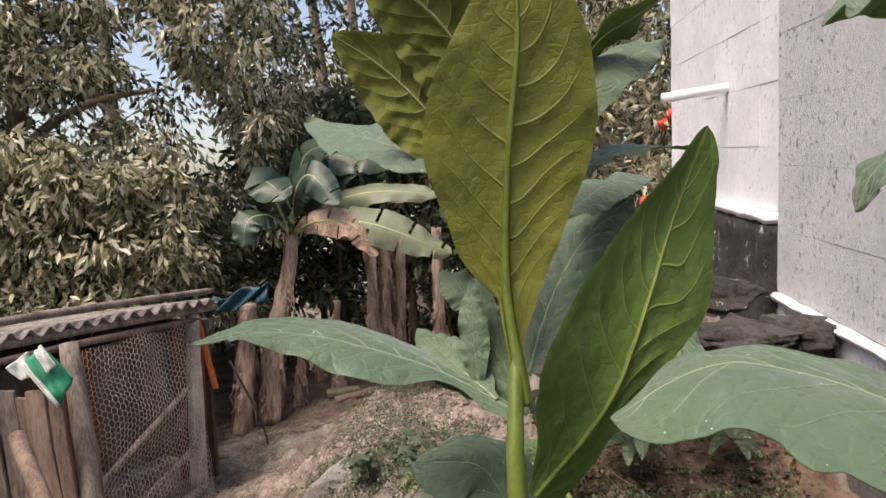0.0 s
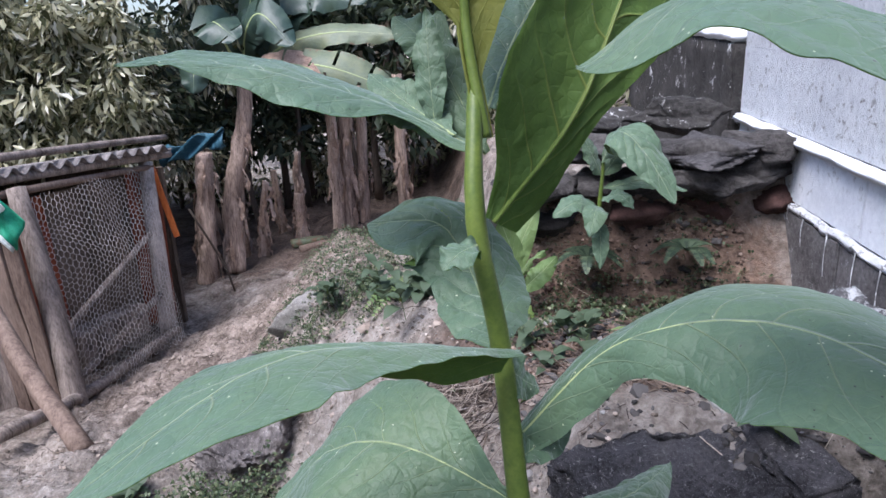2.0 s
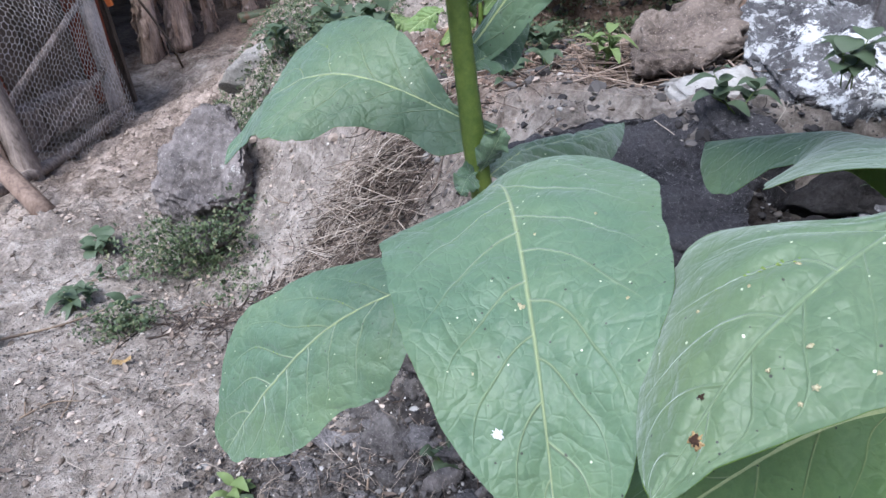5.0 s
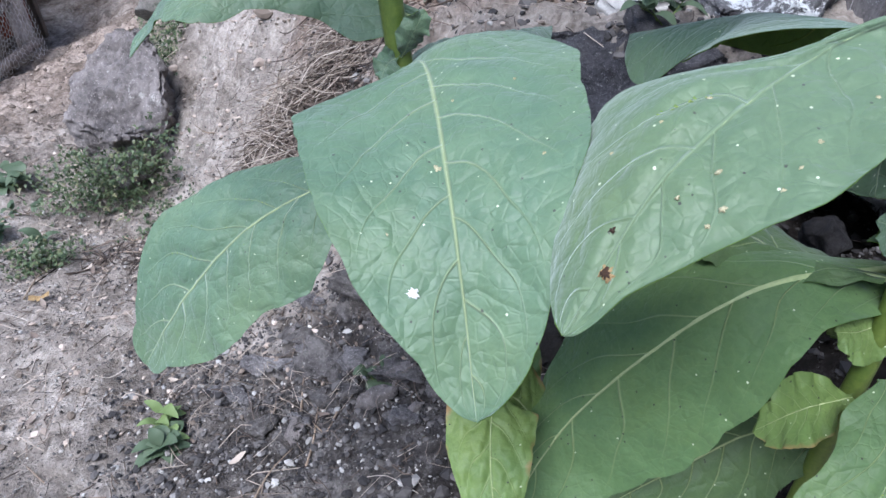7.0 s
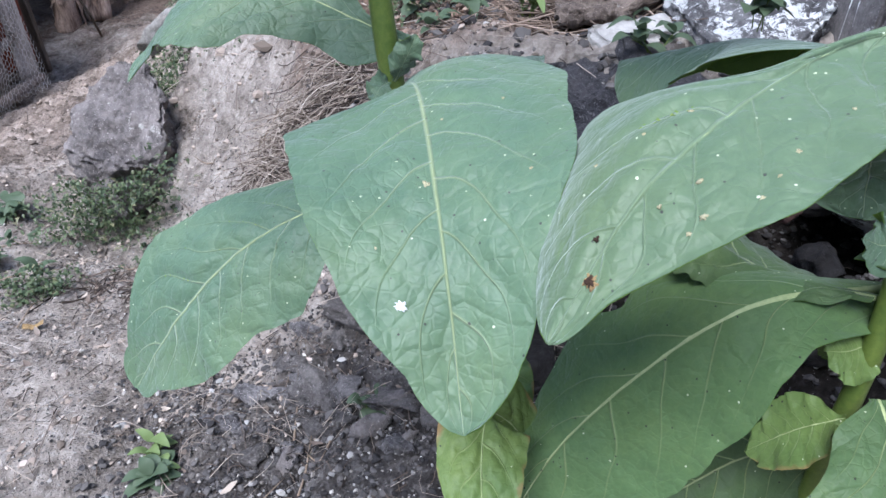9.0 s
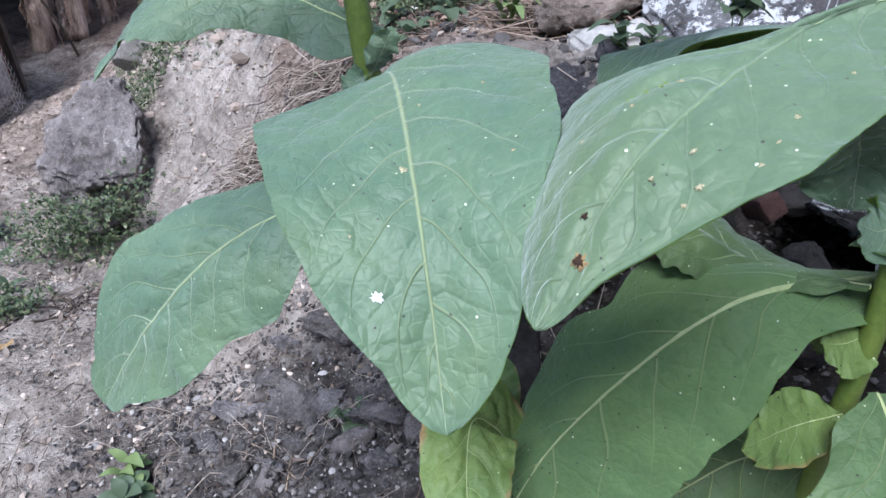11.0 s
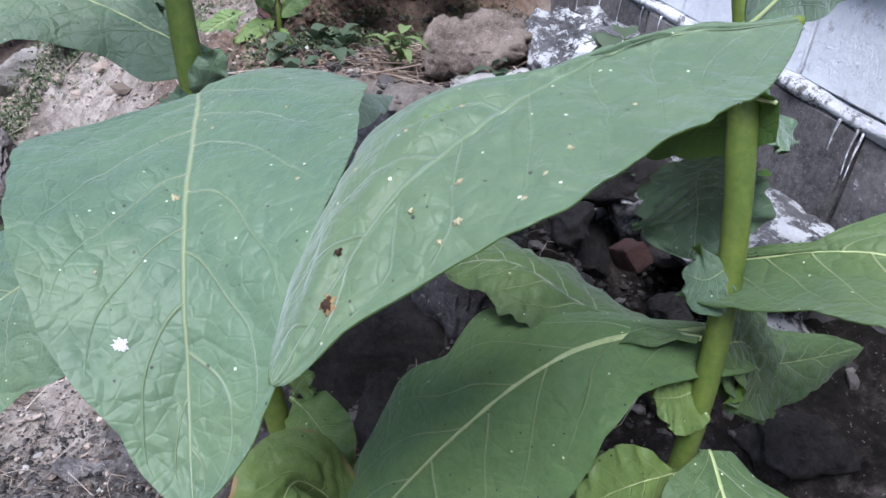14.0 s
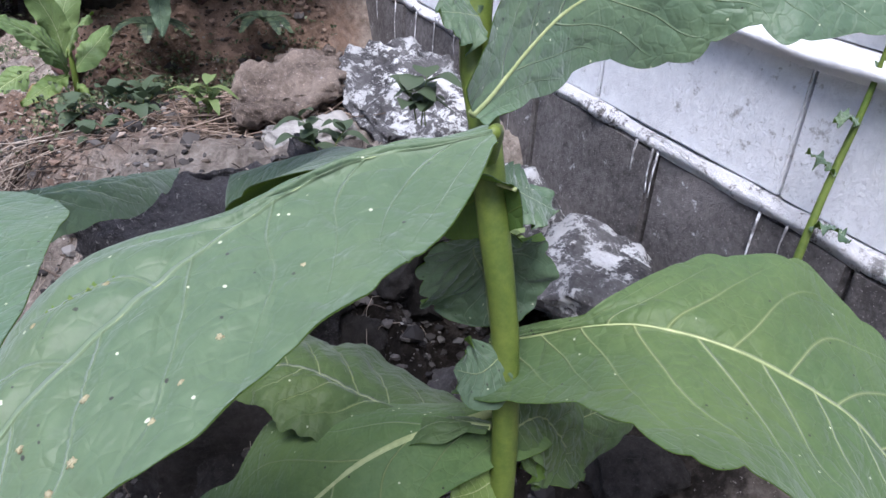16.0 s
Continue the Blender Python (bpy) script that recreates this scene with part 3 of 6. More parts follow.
GX, GY = spread(-300, 300, -2.2, 1.25, 0.0145), spread(-200, 900, 0.3, 5.4, 0.0155)
gv = [(x, y, ground_rough(x, y)) for y in GY for x in GX]
W = len(GX)
gf = [(j * W + i, j * W + i + 1, (j + 1) * W + i + 1, (j + 1) * W + i) for j in range(len(GY) - 1) for i in range(W - 1)]
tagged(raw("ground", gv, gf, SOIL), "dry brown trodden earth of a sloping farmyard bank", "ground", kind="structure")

# ---- house wall ----
# The wall's own frame: along runs away from the camera, out comes towards the yard.
WALL = Matrix.Translation((1.20, 0.4, 0.0)) @ Matrix.Rotation(radians(-5.2), 4, "Z")


def on_wall(out, along, z):
    return WALL @ Vector((-out, along, z))


def roughen(bm, cuts, amount):
    bmesh.ops.subdivide_edges(bm, edges=[e for e in bm.edges if e.calc_length() > 0.2], cuts=cuts, use_grid_fill=True)
    for v in bm.verts:
        v.co += Vector((noise.noise(v.co * 14), 0, noise.noise(v.co * 14 + Vector((5, 5, 5))))) * amount + Vector((noise.noise(v.co * 45), 0, noise.noise(v.co * 45 + Vector((5, 5, 5))))) * amount * 0.6


def wall_block(bm, out0, out1, a0, a1, z0, z1, bevel=0.006, slope=0.045):
    """A block between two depths, two places along the wall and two heights; courses rise a little along the wall."""
    made = bmesh.ops.create_cube(bm, size=1.0)
    for v in made["verts"]:
        a = a0 if v.co.y < 0 else a1
        v.co = on_wall(out0 if v.co.x > 0 else out1, a, (z0 if v.co.z < 0 else z1) + slope * a)
    if bevel:
        bmesh.ops.bevel(bm, geom=list({e for v in made["verts"] for e in v.link_edges}), offset=bevel, segments=2, affect="EDGES")


bm = bmesh.new()
wall_block(bm, -0.25, -0.012, -4.5, 4.53, 0.0, 2.75, 0)
house = part("wall_house", bm, LIME_ROUGH, smooth=False)
tagged(house, "white lime-washed concrete block house wall, flaking and stained", "wall", kind="structure")
bm = bmesh.new()
wall_block(bm, -0.02, 0.035, -4.5, 2.55, 0.850, 0.885, 0.010)
roughen(bm, 90, 0.006)
part("ledge", bm, LIME_EDGE, house, "thick white lime-washed ledge")
bm = bmesh.new()
wall_block(bm, -0.02, 0.0165, -4.5, 2.40, 0.618, 0.649, 0.006)
roughen(bm, 90, 0.011)
part("ledge", bm, LIME_STAIN, house, "narrow stained ledge above the plinth")
for k in range(-7, 6):
    bm = bmesh.new()
    wall_block(bm, -0.02, 0.012 + 0.003 * (k % 3), k * 0.405, k * 0.405 + 0.396, 0.25, 0.622, 0.006)
    part("plinth_block", bm, PLINTH, house, smooth=False)
for row in range(8):
    z0 = 0.650 if row == 0 else 0.888 + 0.27 * (row - 1)
    z1 = 0.848 if row == 0 else z0 + 0.2692
    for k in range(-8, 7):
        a0 = k * 0.46 + (0.23 if row % 2 else 0.0) + 0.15
        a1 = min(a0 + 0.4595, 2.545)
        if a1 - a0 < 0.05:
            continue
        bm = bmesh.new()
        wall_block(bm, -0.02, 0.0006 * ((k * 7 + row * 3) % 4), a0, a1 - (0.005 if row == 0 else 0.0005), z0, z1, 0.003 if row == 0 else 0.0012)
        part("block", bm, LIME if row == 0 else LIME_ROUGH, house, smooth=False)
rnd = random.Random(31)
for k in range(16):
    a = rnd.uniform(-0.4, 2.0)
    z, l = 0.625 + 0.045 * a, rnd.uniform(0.03, 0.20)
    tube("drip", [on_wall(0.016, a, z), on_wall(0.0185, a + 0.002, z - l * 0.5), on_wall(0.017, a + rnd.uniform(-0.004, 0.004), z - l)], (0.0028, 0.0014, 0.0010), LIME_DRIP, house, "", 6, 0.3, 8)
# the smoother stretch past the buttress, set back a little, on a dark mouldy footing
for row in range(6):
    z0 = 1.225 + 0.28 * row
    for k in range(6):
        a0 = 2.56 + k * 0.46 - (0.23 if row % 2 else 0.0)
        a0, a1 = max(a0, 2.56), min(a0 + 0.457, 4.53)
        if a1 - a0 < 0.05:
            continue
        bm = bmesh.new()
        wall_block(bm, -0.10, -0.008 - 0.003 * ((k + row) % 2), a0, a1, z0, z0 + 0.279, 0.002)
        part("block", bm, LIME, house, smooth=False)
bm = bmesh.new()
wall_block(bm, -0.1, 0.05, 2.56, 4.53, 1.175, 1.222, 0.012)
roughen(bm, 90, 0.006)
part("ledge", bm, LIME_EDGE, house, "thick white lime-washed ledge")
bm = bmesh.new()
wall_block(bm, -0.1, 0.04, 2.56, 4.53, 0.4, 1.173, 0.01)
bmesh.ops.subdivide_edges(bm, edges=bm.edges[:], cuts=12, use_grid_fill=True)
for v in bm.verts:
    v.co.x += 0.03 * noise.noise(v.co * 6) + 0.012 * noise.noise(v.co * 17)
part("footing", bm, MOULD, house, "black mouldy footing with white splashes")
tube("drain_pipe", [on_wall(-0.05, 3.27, 1.965), on_wall(0.14, 3.25, 1.945), on_wall(0.33, 3.23, 1.92)], 0.026, LIME_EDGE, house, "white painted drain pipe stub", 16)
tube("drain_pipe", [on_wall(-0.05, 1.50, 1.80), on_wall(0.10, 1.50, 1.785)], 0.026, LIME_EDGE, house, "white painted drain pipe stub", 16)
bm = bmesh.new()
wall_block(bm, -4.5, 0.05, -4.7, 4.6, 2.75, 2.85, 0)
tagged(part("roof_house", bm, ROOF_SHEET, smooth=False), "old sheet roof over the white house", "roof", kind="structure")
bm = bmesh.new()
wall_block(bm, -4.3, -0.26, -4.5, -4.3, 0.0, 2.75, 0, 0)
wall_block(bm, -4.3, -4.1, -4.3, 4.3, 0.0, 2.75, 0, 0)
wall_block(bm, -4.1, -0.26, 4.3, 4.50, 0.0, 2.75, 0, 0)
tagged(part("wall_back", bm, LIME, smooth=False), "white lime-washed house walls", "wall", kind="structure")

# ---- stones ----
rnd = random.Random(5)
retaining = thing("retaining_wall", (0.85, 2.4, 0.6), "low dry-stone retaining wall of dark weathered stones", "stone wall")
for row in range(-1, 4):
    x = 0.32
    while x < 1.28:
        w = rnd.uniform(0.16, 0.36) if row > 0 else rnd.uniform(0.08, 0.2)
        deep = 0.10 if row == 0 else (-0.06 if row < 0 else 0.0)
        # Lower courses: the recess shade is put into darker stones.
        stone("stone", (x + w / 2, 2.50 + deep - 0.02 * row + rnd.uniform(-0.04, 0.04), 0.60 + 0.115 * row + rnd.uniform(-0.015, 0.015)),
              (w * 0.62, 0.16, 0.075), rnd.randrange(999), rnd.choice((BRICK_OLD, ROCK_HOLLOW_SHADE)) if row < 2 else ROCK_BLACK, (rnd.uniform(-8, 8), rnd.uniform(-6, 6), rnd.uniform(-14, 14)), parent=retaining, cuts=4, lump=0.6)
        x += w * 0.92
stone("stone", (1.05, 2.42, 0.935), (0.24, 0.22, 0.045), 31, ROCK_DARK, (6, -3, -8), parent=retaining, flat=0.5, lump=0.5)
stone("stone", (1.10, 2.38, 0.835), (0.20, 0.16, 0.085), 34, ROCK_BLACK, (0, 4, 6), parent=retaining, lump=0.6)
stone("stone", (0.78, 2.42, 0.95), (0.22, 0.20, 0.05), 36, ROCK_BLACK, (4, 6, 14), parent=retaining, flat=0.4, lump=0.6)
stone("stone", (1.12, 2.80, 1.00), (0.24, 0.20, 0.09), 32, MOULD, (2, 3, 8), parent=retaining, flat=0.2, lump=0.6)
stone("stone", (0.75, 2.85, 0.98), (0.26, 0.20, 0.08), 38, MOULD, (2, -5, -8), parent=retaining, flat=0.2, lump=0.6)
stone("boulder", (-0.575, 3.32, 0.00), (0.25, 0.22, 0.18), 11, ROCK_GREY, (5, 8, 20), "smooth grey speckled boulder in the bank", flat=0.2)
stone("rock", (-0.30, 3.30, 0.04), (0.09, 0.08, 0.08), 12, ROCK_GREY, (0, 0, 40), "small brown-grey rock beside the boulder")
slab("rock", [(-0.747, 2.78, 0.094), (-0.631, 2.75, 0.085), (-0.550, 2.55, 0.032), (-0.550, 2.33, -0.147), (-0.703, 2.22, -0.090), (-0.916, 2.40, -0.111), (-0.905, 2.66, -0.052)], 0.34, 17, ROCK_SLANT, "jagged dark rock with a slanting face in the bank", "rock", 2.0)
slab("slab", [(0.27, 1.27, 0.50), (0.49, 1.33, 0.535), (0.68, 1.27, 0.535), (0.70, 1.08, 0.51), (0.65, 0.87, 0.455), (0.54, 0.86, 0.45), (0.43, 1.06, 0.475), (0.33, 1.16, 0.49)], 0.2, 1, SLAB, "broken dark grey concrete slab lying on the bank", "rubble", 1.7)
slab("slab", [(0.70, 1.29, 0.59), (0.78, 1.22, 0.575), (0.85, 1.09, 0.53), (0.71, 1.05, 0.52), (0.67, 1.20, 0.56)], 0.16, 2, SLAB, "broken three-cornered lump of dark concrete")
slab("slab", [(0.663, 1.42, 0.567), (0.875, 1.43, 0.578), (0.885, 1.355, 0.552), (0.69, 1.325, 0.545)], 0.10, 3, SLAB_PALE, "pale broken concrete block under a flat stone", rough=0.6)
slab("slab", [(0.660, 1.585, 0.560), (0.74, 1.76, 0.615), (1.02, 1.80, 0.640), (0.935, 1.535, 0.590)], 0.05, 4, ROCK_EARTHY, "flat earthy stone slab strewn with dry stems", "rock", 2.4)
slab("rock", [(0.905, 1.50, 0.575), (1.00, 1.72, 0.640), (1.22, 1.74, 0.660), (1.24, 1.32, 0.600), (1.11, 1.235, 0.555), (0.900, 1.265, 0.548)], 0.22, 25, ROCK_LICHEN, "large dark rock splashed with white lichen and lime", "rock", 1.8)
stone("rock", (0.95, 0.98, 0.44), (0.11, 0.12, 0.11), 35, ROCK_LICHEN, (0, 18, 10), "dark rock splashed with white lichen and lime", lump=0.5)
stone("rock", (1.05, 1.02, 0.47), (0.17, 0.15, 0.13), 26, ROCK_LICHEN, (0, 10, 30), "dark rock splashed with white lichen and lime")
slab("rock", [(1.00, 0.98, 0.455), (1.13, 1.02, 0.46), (1.19, 0.88, 0.45), (1.17, 0.72, 0.43), (1.05, 0.68, 0.42), (1.02, 0.82, 0.44)], 0.12, 41, ROCK_LICHEN, "flat stone splashed with lime at the foot of the plinth", "rock")
stone("rock", (0.80, 0.98, 0.33), (0.13, 0.11, 0.13), 27, ROCK_HOLLOW_SHADE, (10, 0, 0), "dark broken rock in a hollow")
stone("rock", (0.42, 0.98, 0.16), (0.24, 0.16, 0.16), 28, ROCK_HOLLOW_SHADE, (8, 12, 15), "dark rock under the tobacco leaves, shade in its colour", flat=0.2)
stone("rock", (1.04, 0.74, 0.46), (0.20, 0.18, 0.10), 29, ROCK_LICHEN, (0, 0, 12), "dark rock splashed with white lichen and lime")
stone("rock", (0.74, 0.72, 0.28), (0.10, 0.09, 0.08), 30, ROCK_DARK, (0, 20, 50), "dark broken rock in a hollow")
stone("rock", (0.03, 0.98, -0.235), (0.30, 0.25, 0.13), 33, ROCK_MOUND, (16, -18, 70), "dark crumbling rock half buried in earth", lump=1.1, cuts=6)

for k, (x, y, z, sx, sy, sz, mat) in enumerate(((0.90, 1.00, 0.49, 0.15, 0.10, 0.075, ROCK_HOLLOW_SHADE), (0.76, 0.92, 0.43, 0.075, 0.06, 0.055, ROCK_HOLLOW_SHADE), (0.68, 0.86, 0.36, 0.06, 0.06, 0.05, ROCK_HOLLOW_SHADE), (0.93, 0.47, 0.29, 0.09, 0.08, 0.06, ROCK_HOLLOW_SHADE),
                                               (0.96, 0.86, 0.42, 0.07, 0.06, 0.06, ROCK_HOLLOW_SHADE), (0.86, 0.72, 0.36, 0.06, 0.05, 0.05, ROCK_HOLLOW_SHADE), (0.98, 0.62, 0.36, 0.08, 0.07, 0.06, ROCK_LICHEN), (0.62, 0.80, 0.27, 0.07, 0.06, 0.06, ROCK_HOLLOW_SHADE),
                                               (0.80, 0.60, 0.30, 0.05, 0.05, 0.04, ROCK_HOLLOW_SHADE), (0.40, 0.84, 0.12, 0.09, 0.07, 0.08, ROCK_HOLLOW_SHADE), (0.30, 0.95, 0.06, 0.07, 0.06, 0.06, ROCK_HOLLOW_SHADE), (1.08, 0.90, 0.43, 0.06, 0.06, 0.06, ROCK_LICHEN))):
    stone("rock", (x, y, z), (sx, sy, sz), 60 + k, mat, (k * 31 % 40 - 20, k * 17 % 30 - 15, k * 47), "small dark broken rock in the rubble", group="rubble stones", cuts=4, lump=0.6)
bm = bmesh.new()
box_bm(bm, (0.085, 0.045, 0.04), pose(0.835, 0.83, 0.415, 60, 25, 80), 0.006)
bmesh.ops.subdivide_edges(bm, edges=bm.edges[:], cuts=2, use_grid_fill=True)
for v in bm.verts:
    v.co += Vector((noise.noise(v.co * 30), noise.noise(v.co * 30 + Vector((4, 0, 0))), noise.noise(v.co * 30 + Vector((0, 4, 0))))) * 0.006
tagged(part("brick", bm, BRICK_OLD), "broken dull red brick among dark stones", "brick")

rnd = random.Random(52)
for k in range(22):
    x, y = rnd.uniform(-0.22, 0.24), rnd.uniform(0.82, 1.28)
    r = rnd.uniform(0.016, 0.042)
    stone("stone", (x, y, ground_rough(x, y) + r * 0.1), (r * rnd.uniform(1.1, 1.8), r * 0.8, r * 0.55), 120 + k, rnd.choice((ROCK_MOUND, ROCK_SLANT, ROCK_MOUND)), (rnd.uniform(-20, 20), rnd.uniform(-25, 25), 40 + rnd.uniform(-30, 30)), "small grey stone half buried in the dark mound", "stone", cuts=3, lump=0.7, group="stones on the mound")

# the weathered outcrop in the dark mound: tilted lumps that run the same way
rnd = random.Random(61)
for k in range(26):
    a, b = rnd.uniform(-0.24, 0.26), rnd.uniform(-0.20, 0.24)
    x, y = 0.0 + 0.8 * a + 0.5 * b, 1.02 - 0.5 * a + 0.8 * b
    r = rnd.uniform(0.026, 0.058)
    stone("stone", (x, y, ground_rough(x, y) - r * 0.12), (r * rnd.uniform(1.2, 1.9), r * 0.75, r * 0.62), 200 + k, rnd.choice((ROCK_OUTCROP, ROCK_OUTCROP, ROCK_MOUND)), (rnd.uniform(-25, 25), rnd.uniform(-30, 10), -32 + rnd.uniform(-18, 18)), "crumbling grey lump of rock half buried in the mound", "stone", cuts=4, lump=1.0, group="stones on the mound")

# loose pebbles and clods
def scatter(name, count, seed, mat, label, category, area, size):
    rnd = random.Random(seed)
    proto = []
    for k in range(5):
        me = stone_mesh("proto", seed * 10 + k, (1, 0.8, 0.6), 1, 0.7)
        proto.append((np.array([v.co[:] for v in me.vertices]), [tuple(p.vertices) for p in me.polygons]))
        bpy.data.meshes.remove(me)
    verts, faces, base = [], [], 0
    for _ in range(count):
        x, y = rnd.uniform(*area[0]), rnd.uniform(*area[1])
        r = size[0] * (size[1] / size[0]) ** (rnd.random() ** 2.2)
        v, f = proto[rnd.randrange(5)]
        a = rnd.uniform(0, 6.28)
        q = v @ np.array([[math.cos(a), math.sin(a), 0], [-math.sin(a), math.cos(a), 0], [0, 0, 1]]) * r
        verts.append(q + np.array([x, y, ground_rough(x, y) + r * 0.2]))
        faces += [tuple(base + i for i in p) for p in f]
        base += len(v)
    tagged(raw(name, np.vstack(verts), faces, mat, smooth=False), label, category, kind="stuff")


scatter("pebbles", 3200, 3, PEBBLE, "loose grey pebbles on the earth bank", "pebbles", ((-1.6, 0.3), (0.5, 3.2)), (0.0025, 0.011))
scatter("clods", 7000, 4, CLOD, "crumbled brown clods of dry earth", "earth", ((-1.8, 0.55), (0.95, 3.4)), (0.003, 0.016))
scatter("stone_chips", 6000, 8, CHIP, "dark crumbled stone chips under the leaves", "rubble", ((-0.55, 1.1), (0.55, 1.3)), (0.003, 0.016))
scatter("stone_chips", 2000, 18, CHIP, "dark crumbled gravel on the mound under the leaves", "rubble", ((-0.4, 0.4), (0.75, 1.35)), (0.004, 0.013))
scatter("bank_stones", 260, 28, CLOD, "loose stones and clods on the bank", "stones", ((-1.0, 0.35), (2.0, 4.6)), (0.012, 0.05))
scatter("wall_rubble", 420, 29, CHIP, "dark rubble under the stone wall", "rubble", ((0.3, 1.15), (1.75, 2.5)), (0.008, 0.04))
scatter("red_clods", 5200, 38, RED_CLOD, "crumbled red earth under the stone wall", "earth", ((0.25, 1.2), (1.65, 2.48)), (0.004, 0.022))
scatter("path_clods", 3000, 39, CLOD, "trodden clods and grit on the path", "earth", ((-2.4, 0.4), (2.8, 6.4)), (0.005, 0.028))
scatter("grit", 11000, 48, PEBBLE, "fine grit and crumbs on the earth", "grit", ((-1.5, 0.5), (0.75, 2.5)), (0.0015, 0.0055))
scatter("crumbs", 9000, 49, CHIP, "dark crumbs of earth and stone", "grit", ((-1.3, 0.5), (0.75, 2.2)), (0.0018, 0.007))
scatter("rubble", 700, 6, CHIP, "broken stones among the rocks", "rubble", ((0.0, 1.1), (0.5, 2.1)), (0.010, 0.034))


# ---- leaves ----
def widths(knots, s, tip):
    """A smooth half-width along the leaf through evenly spaced knots; tip: how round its end is."""
    k = len(knots) - 1
    v = np.array([2 * knots[0] - knots[1], *knots, 2 * knots[-1] - knots[-2]], float)
    i = np.minimum((s * k).astype(int), k - 1)
    t = s * k - i
    a, b, c, d = v[i], v[i + 1], v[i + 2], v[i + 3]
    w = np.maximum(0.5 * (2 * b + (c - a) * t + (2 * a - 5 * b + 4 * c - d) * t ** 2 + (3 * b - a - 3 * c + d) * t ** 3), 0.0)
    return np.where(i == k - 1, w * (1 - tip) + tip * knots[-2] * np.sqrt(np.maximum(1 - t * t, 0.0)), w)


def leaf_sheet(points, wl, wr, normal, petiole=0.0, peak=0.45, blunt=0.72, wave=0.018, dl=0.12, dr=0.12, n=46, m=9, seed=0, stalk=0.010, tears=0, lobe=0.0, ear=0.0, pucker=0.0, pairs=0.0, pl=None, pr=None, tip=0.5):
    """The two skins of a broad leaf along a midrib: vertices, faces, face slots, two sets of u, v, the rib's line and its normals."""
    mid = spline(points, n)
    t = unit(np.gradient(mid, axis=0))
    side = unit(np.cross(t, np.array(normal, float)))
    nor = np.cross(side, t)
    k = math.log(0.5) / math.log(peak)
    s = np.linspace(0, 1, n)
    b = np.clip((s - petiole) / (1 - petiole), 0, 1)
    prof = np.maximum(np.sin(math.pi * b ** k), 0) ** blunt
    prof = np.maximum(prof, ear * np.exp(-(s / 0.11) ** 2))
    span = (wl * prof, wr * prof) if pl is None else (widths(pl, s, tip), widths(pr, s, tip))
    ragged = 1.0 if pl is None else 0.45
    prof = prof if pl is None else np.maximum(span[0], span[1]) / max(max(pl), max(pr))
    drop = [np.linspace(d[0], d[1], n) if isinstance(d, tuple) else np.full(n, d) for d in (dl, dr)]
    cols = 2 * m + 1
    u = np.linspace(-1, 1, cols)
    pairs = pairs or 7.5 + (seed * 37 % 20) * 0.1
    grid = np.zeros((n, cols, 3))
    ph = np.zeros((n, cols, 2))
    for i in range(n):
        edge = []
        for q in (0, 9):
            e = 1 + 0.06 * noise.noise(Vector((s[i] * 6, seed * 2.7, q))) + 0.03 * noise.noise(Vector((s[i] * 23, seed * 1.7, q))) + 0.012 * noise.noise(Vector((s[i] * 60, seed * 1.7, q)))
            e += lobe * (abs(math.sin(math.pi * (s[i] * (pairs + 1) + 0.3 * q + 0.8 * noise.noise(Vector((s[i] * 5, seed, q)))))) ** 0.6 - 0.65)
            edge.append(1 + (e - 1) * ragged)
        for j in range(cols):
            a = abs(u[j])
            lf = u[j] < 0
            for h in (0, 1):
                ph[i, j, h] = s[i] * pairs - 1.3 * a - 0.8 * a * a + 0.43 * h + 0.35 * noise.noise(Vector((s[i] * 4, a * 2, seed * 1.9 + h * 7)))
            w = span[0 if lf else 1][i] * (1 + (edge[0 if lf else 1] - 1) * a ** 3)
            w = max(w, stalk * (0.6 + 0.4 * a) if s[i] < 0.9 else 0.0)
            d = drop[0 if lf else 1][i]
            fold = 1 / math.sqrt(1 + d * d)
            lift = -d * fold * w * a ** 1.7
            lift += wave * a * a * (noise.noise(Vector((s[i] * 5.2, seed * 3.1, 4.0 if lf else 11.0))) + 0.5 * noise.noise(Vector((s[i] * 13, seed * 3.1, 2.0 if lf else 7.0))))
            lift += ear * 0.012 * a * math.sin(s[i] * 70 + seed) * math.exp(-(s[i] / 0.16) ** 2)
            lift += 0.010 * (wl + wr) * noise.noise(Vector((s[i] * 9, u[j] * 3, seed)))
            if pucker:
                x = (ph[i, j, 0 if lf else 1] % 1.0) - 0.5
                lift += pucker * (1 - math.exp(-(x / 0.16) ** 2)) * min(1.0, a * 5) * (1 - a * a) * prof[i] ** 2 * min(1.0, (1 - s[i]) * 4) + pucker * 0.5 * prof[i] * noise.noise(Vector((s[i] * 24, u[j] * 9, seed * 1.3)))
            lift -= 0.02 * w * math.exp(-(a / 0.10) ** 2)
            grid[i, j] = mid[i] + side[i] * u[j] * w * fold + nor[i] * lift
    skin = np.stack([np.gradient(grid[:, :, c], axis=0) for c in range(3)], -1)
    cross = np.stack([np.gradient(grid[:, :, c], axis=1) for c in range(3)], -1)
    up = unit(np.cross(cross, skin) + 1e-12)
    top, under = grid + up * 0.0004, grid - up * 0.0004
    verts = np.vstack([top.reshape(-1, 3), under.reshape(-1, 3)])
    faces, slots, uvs, veins = [], [], [], []
    N = n * cols
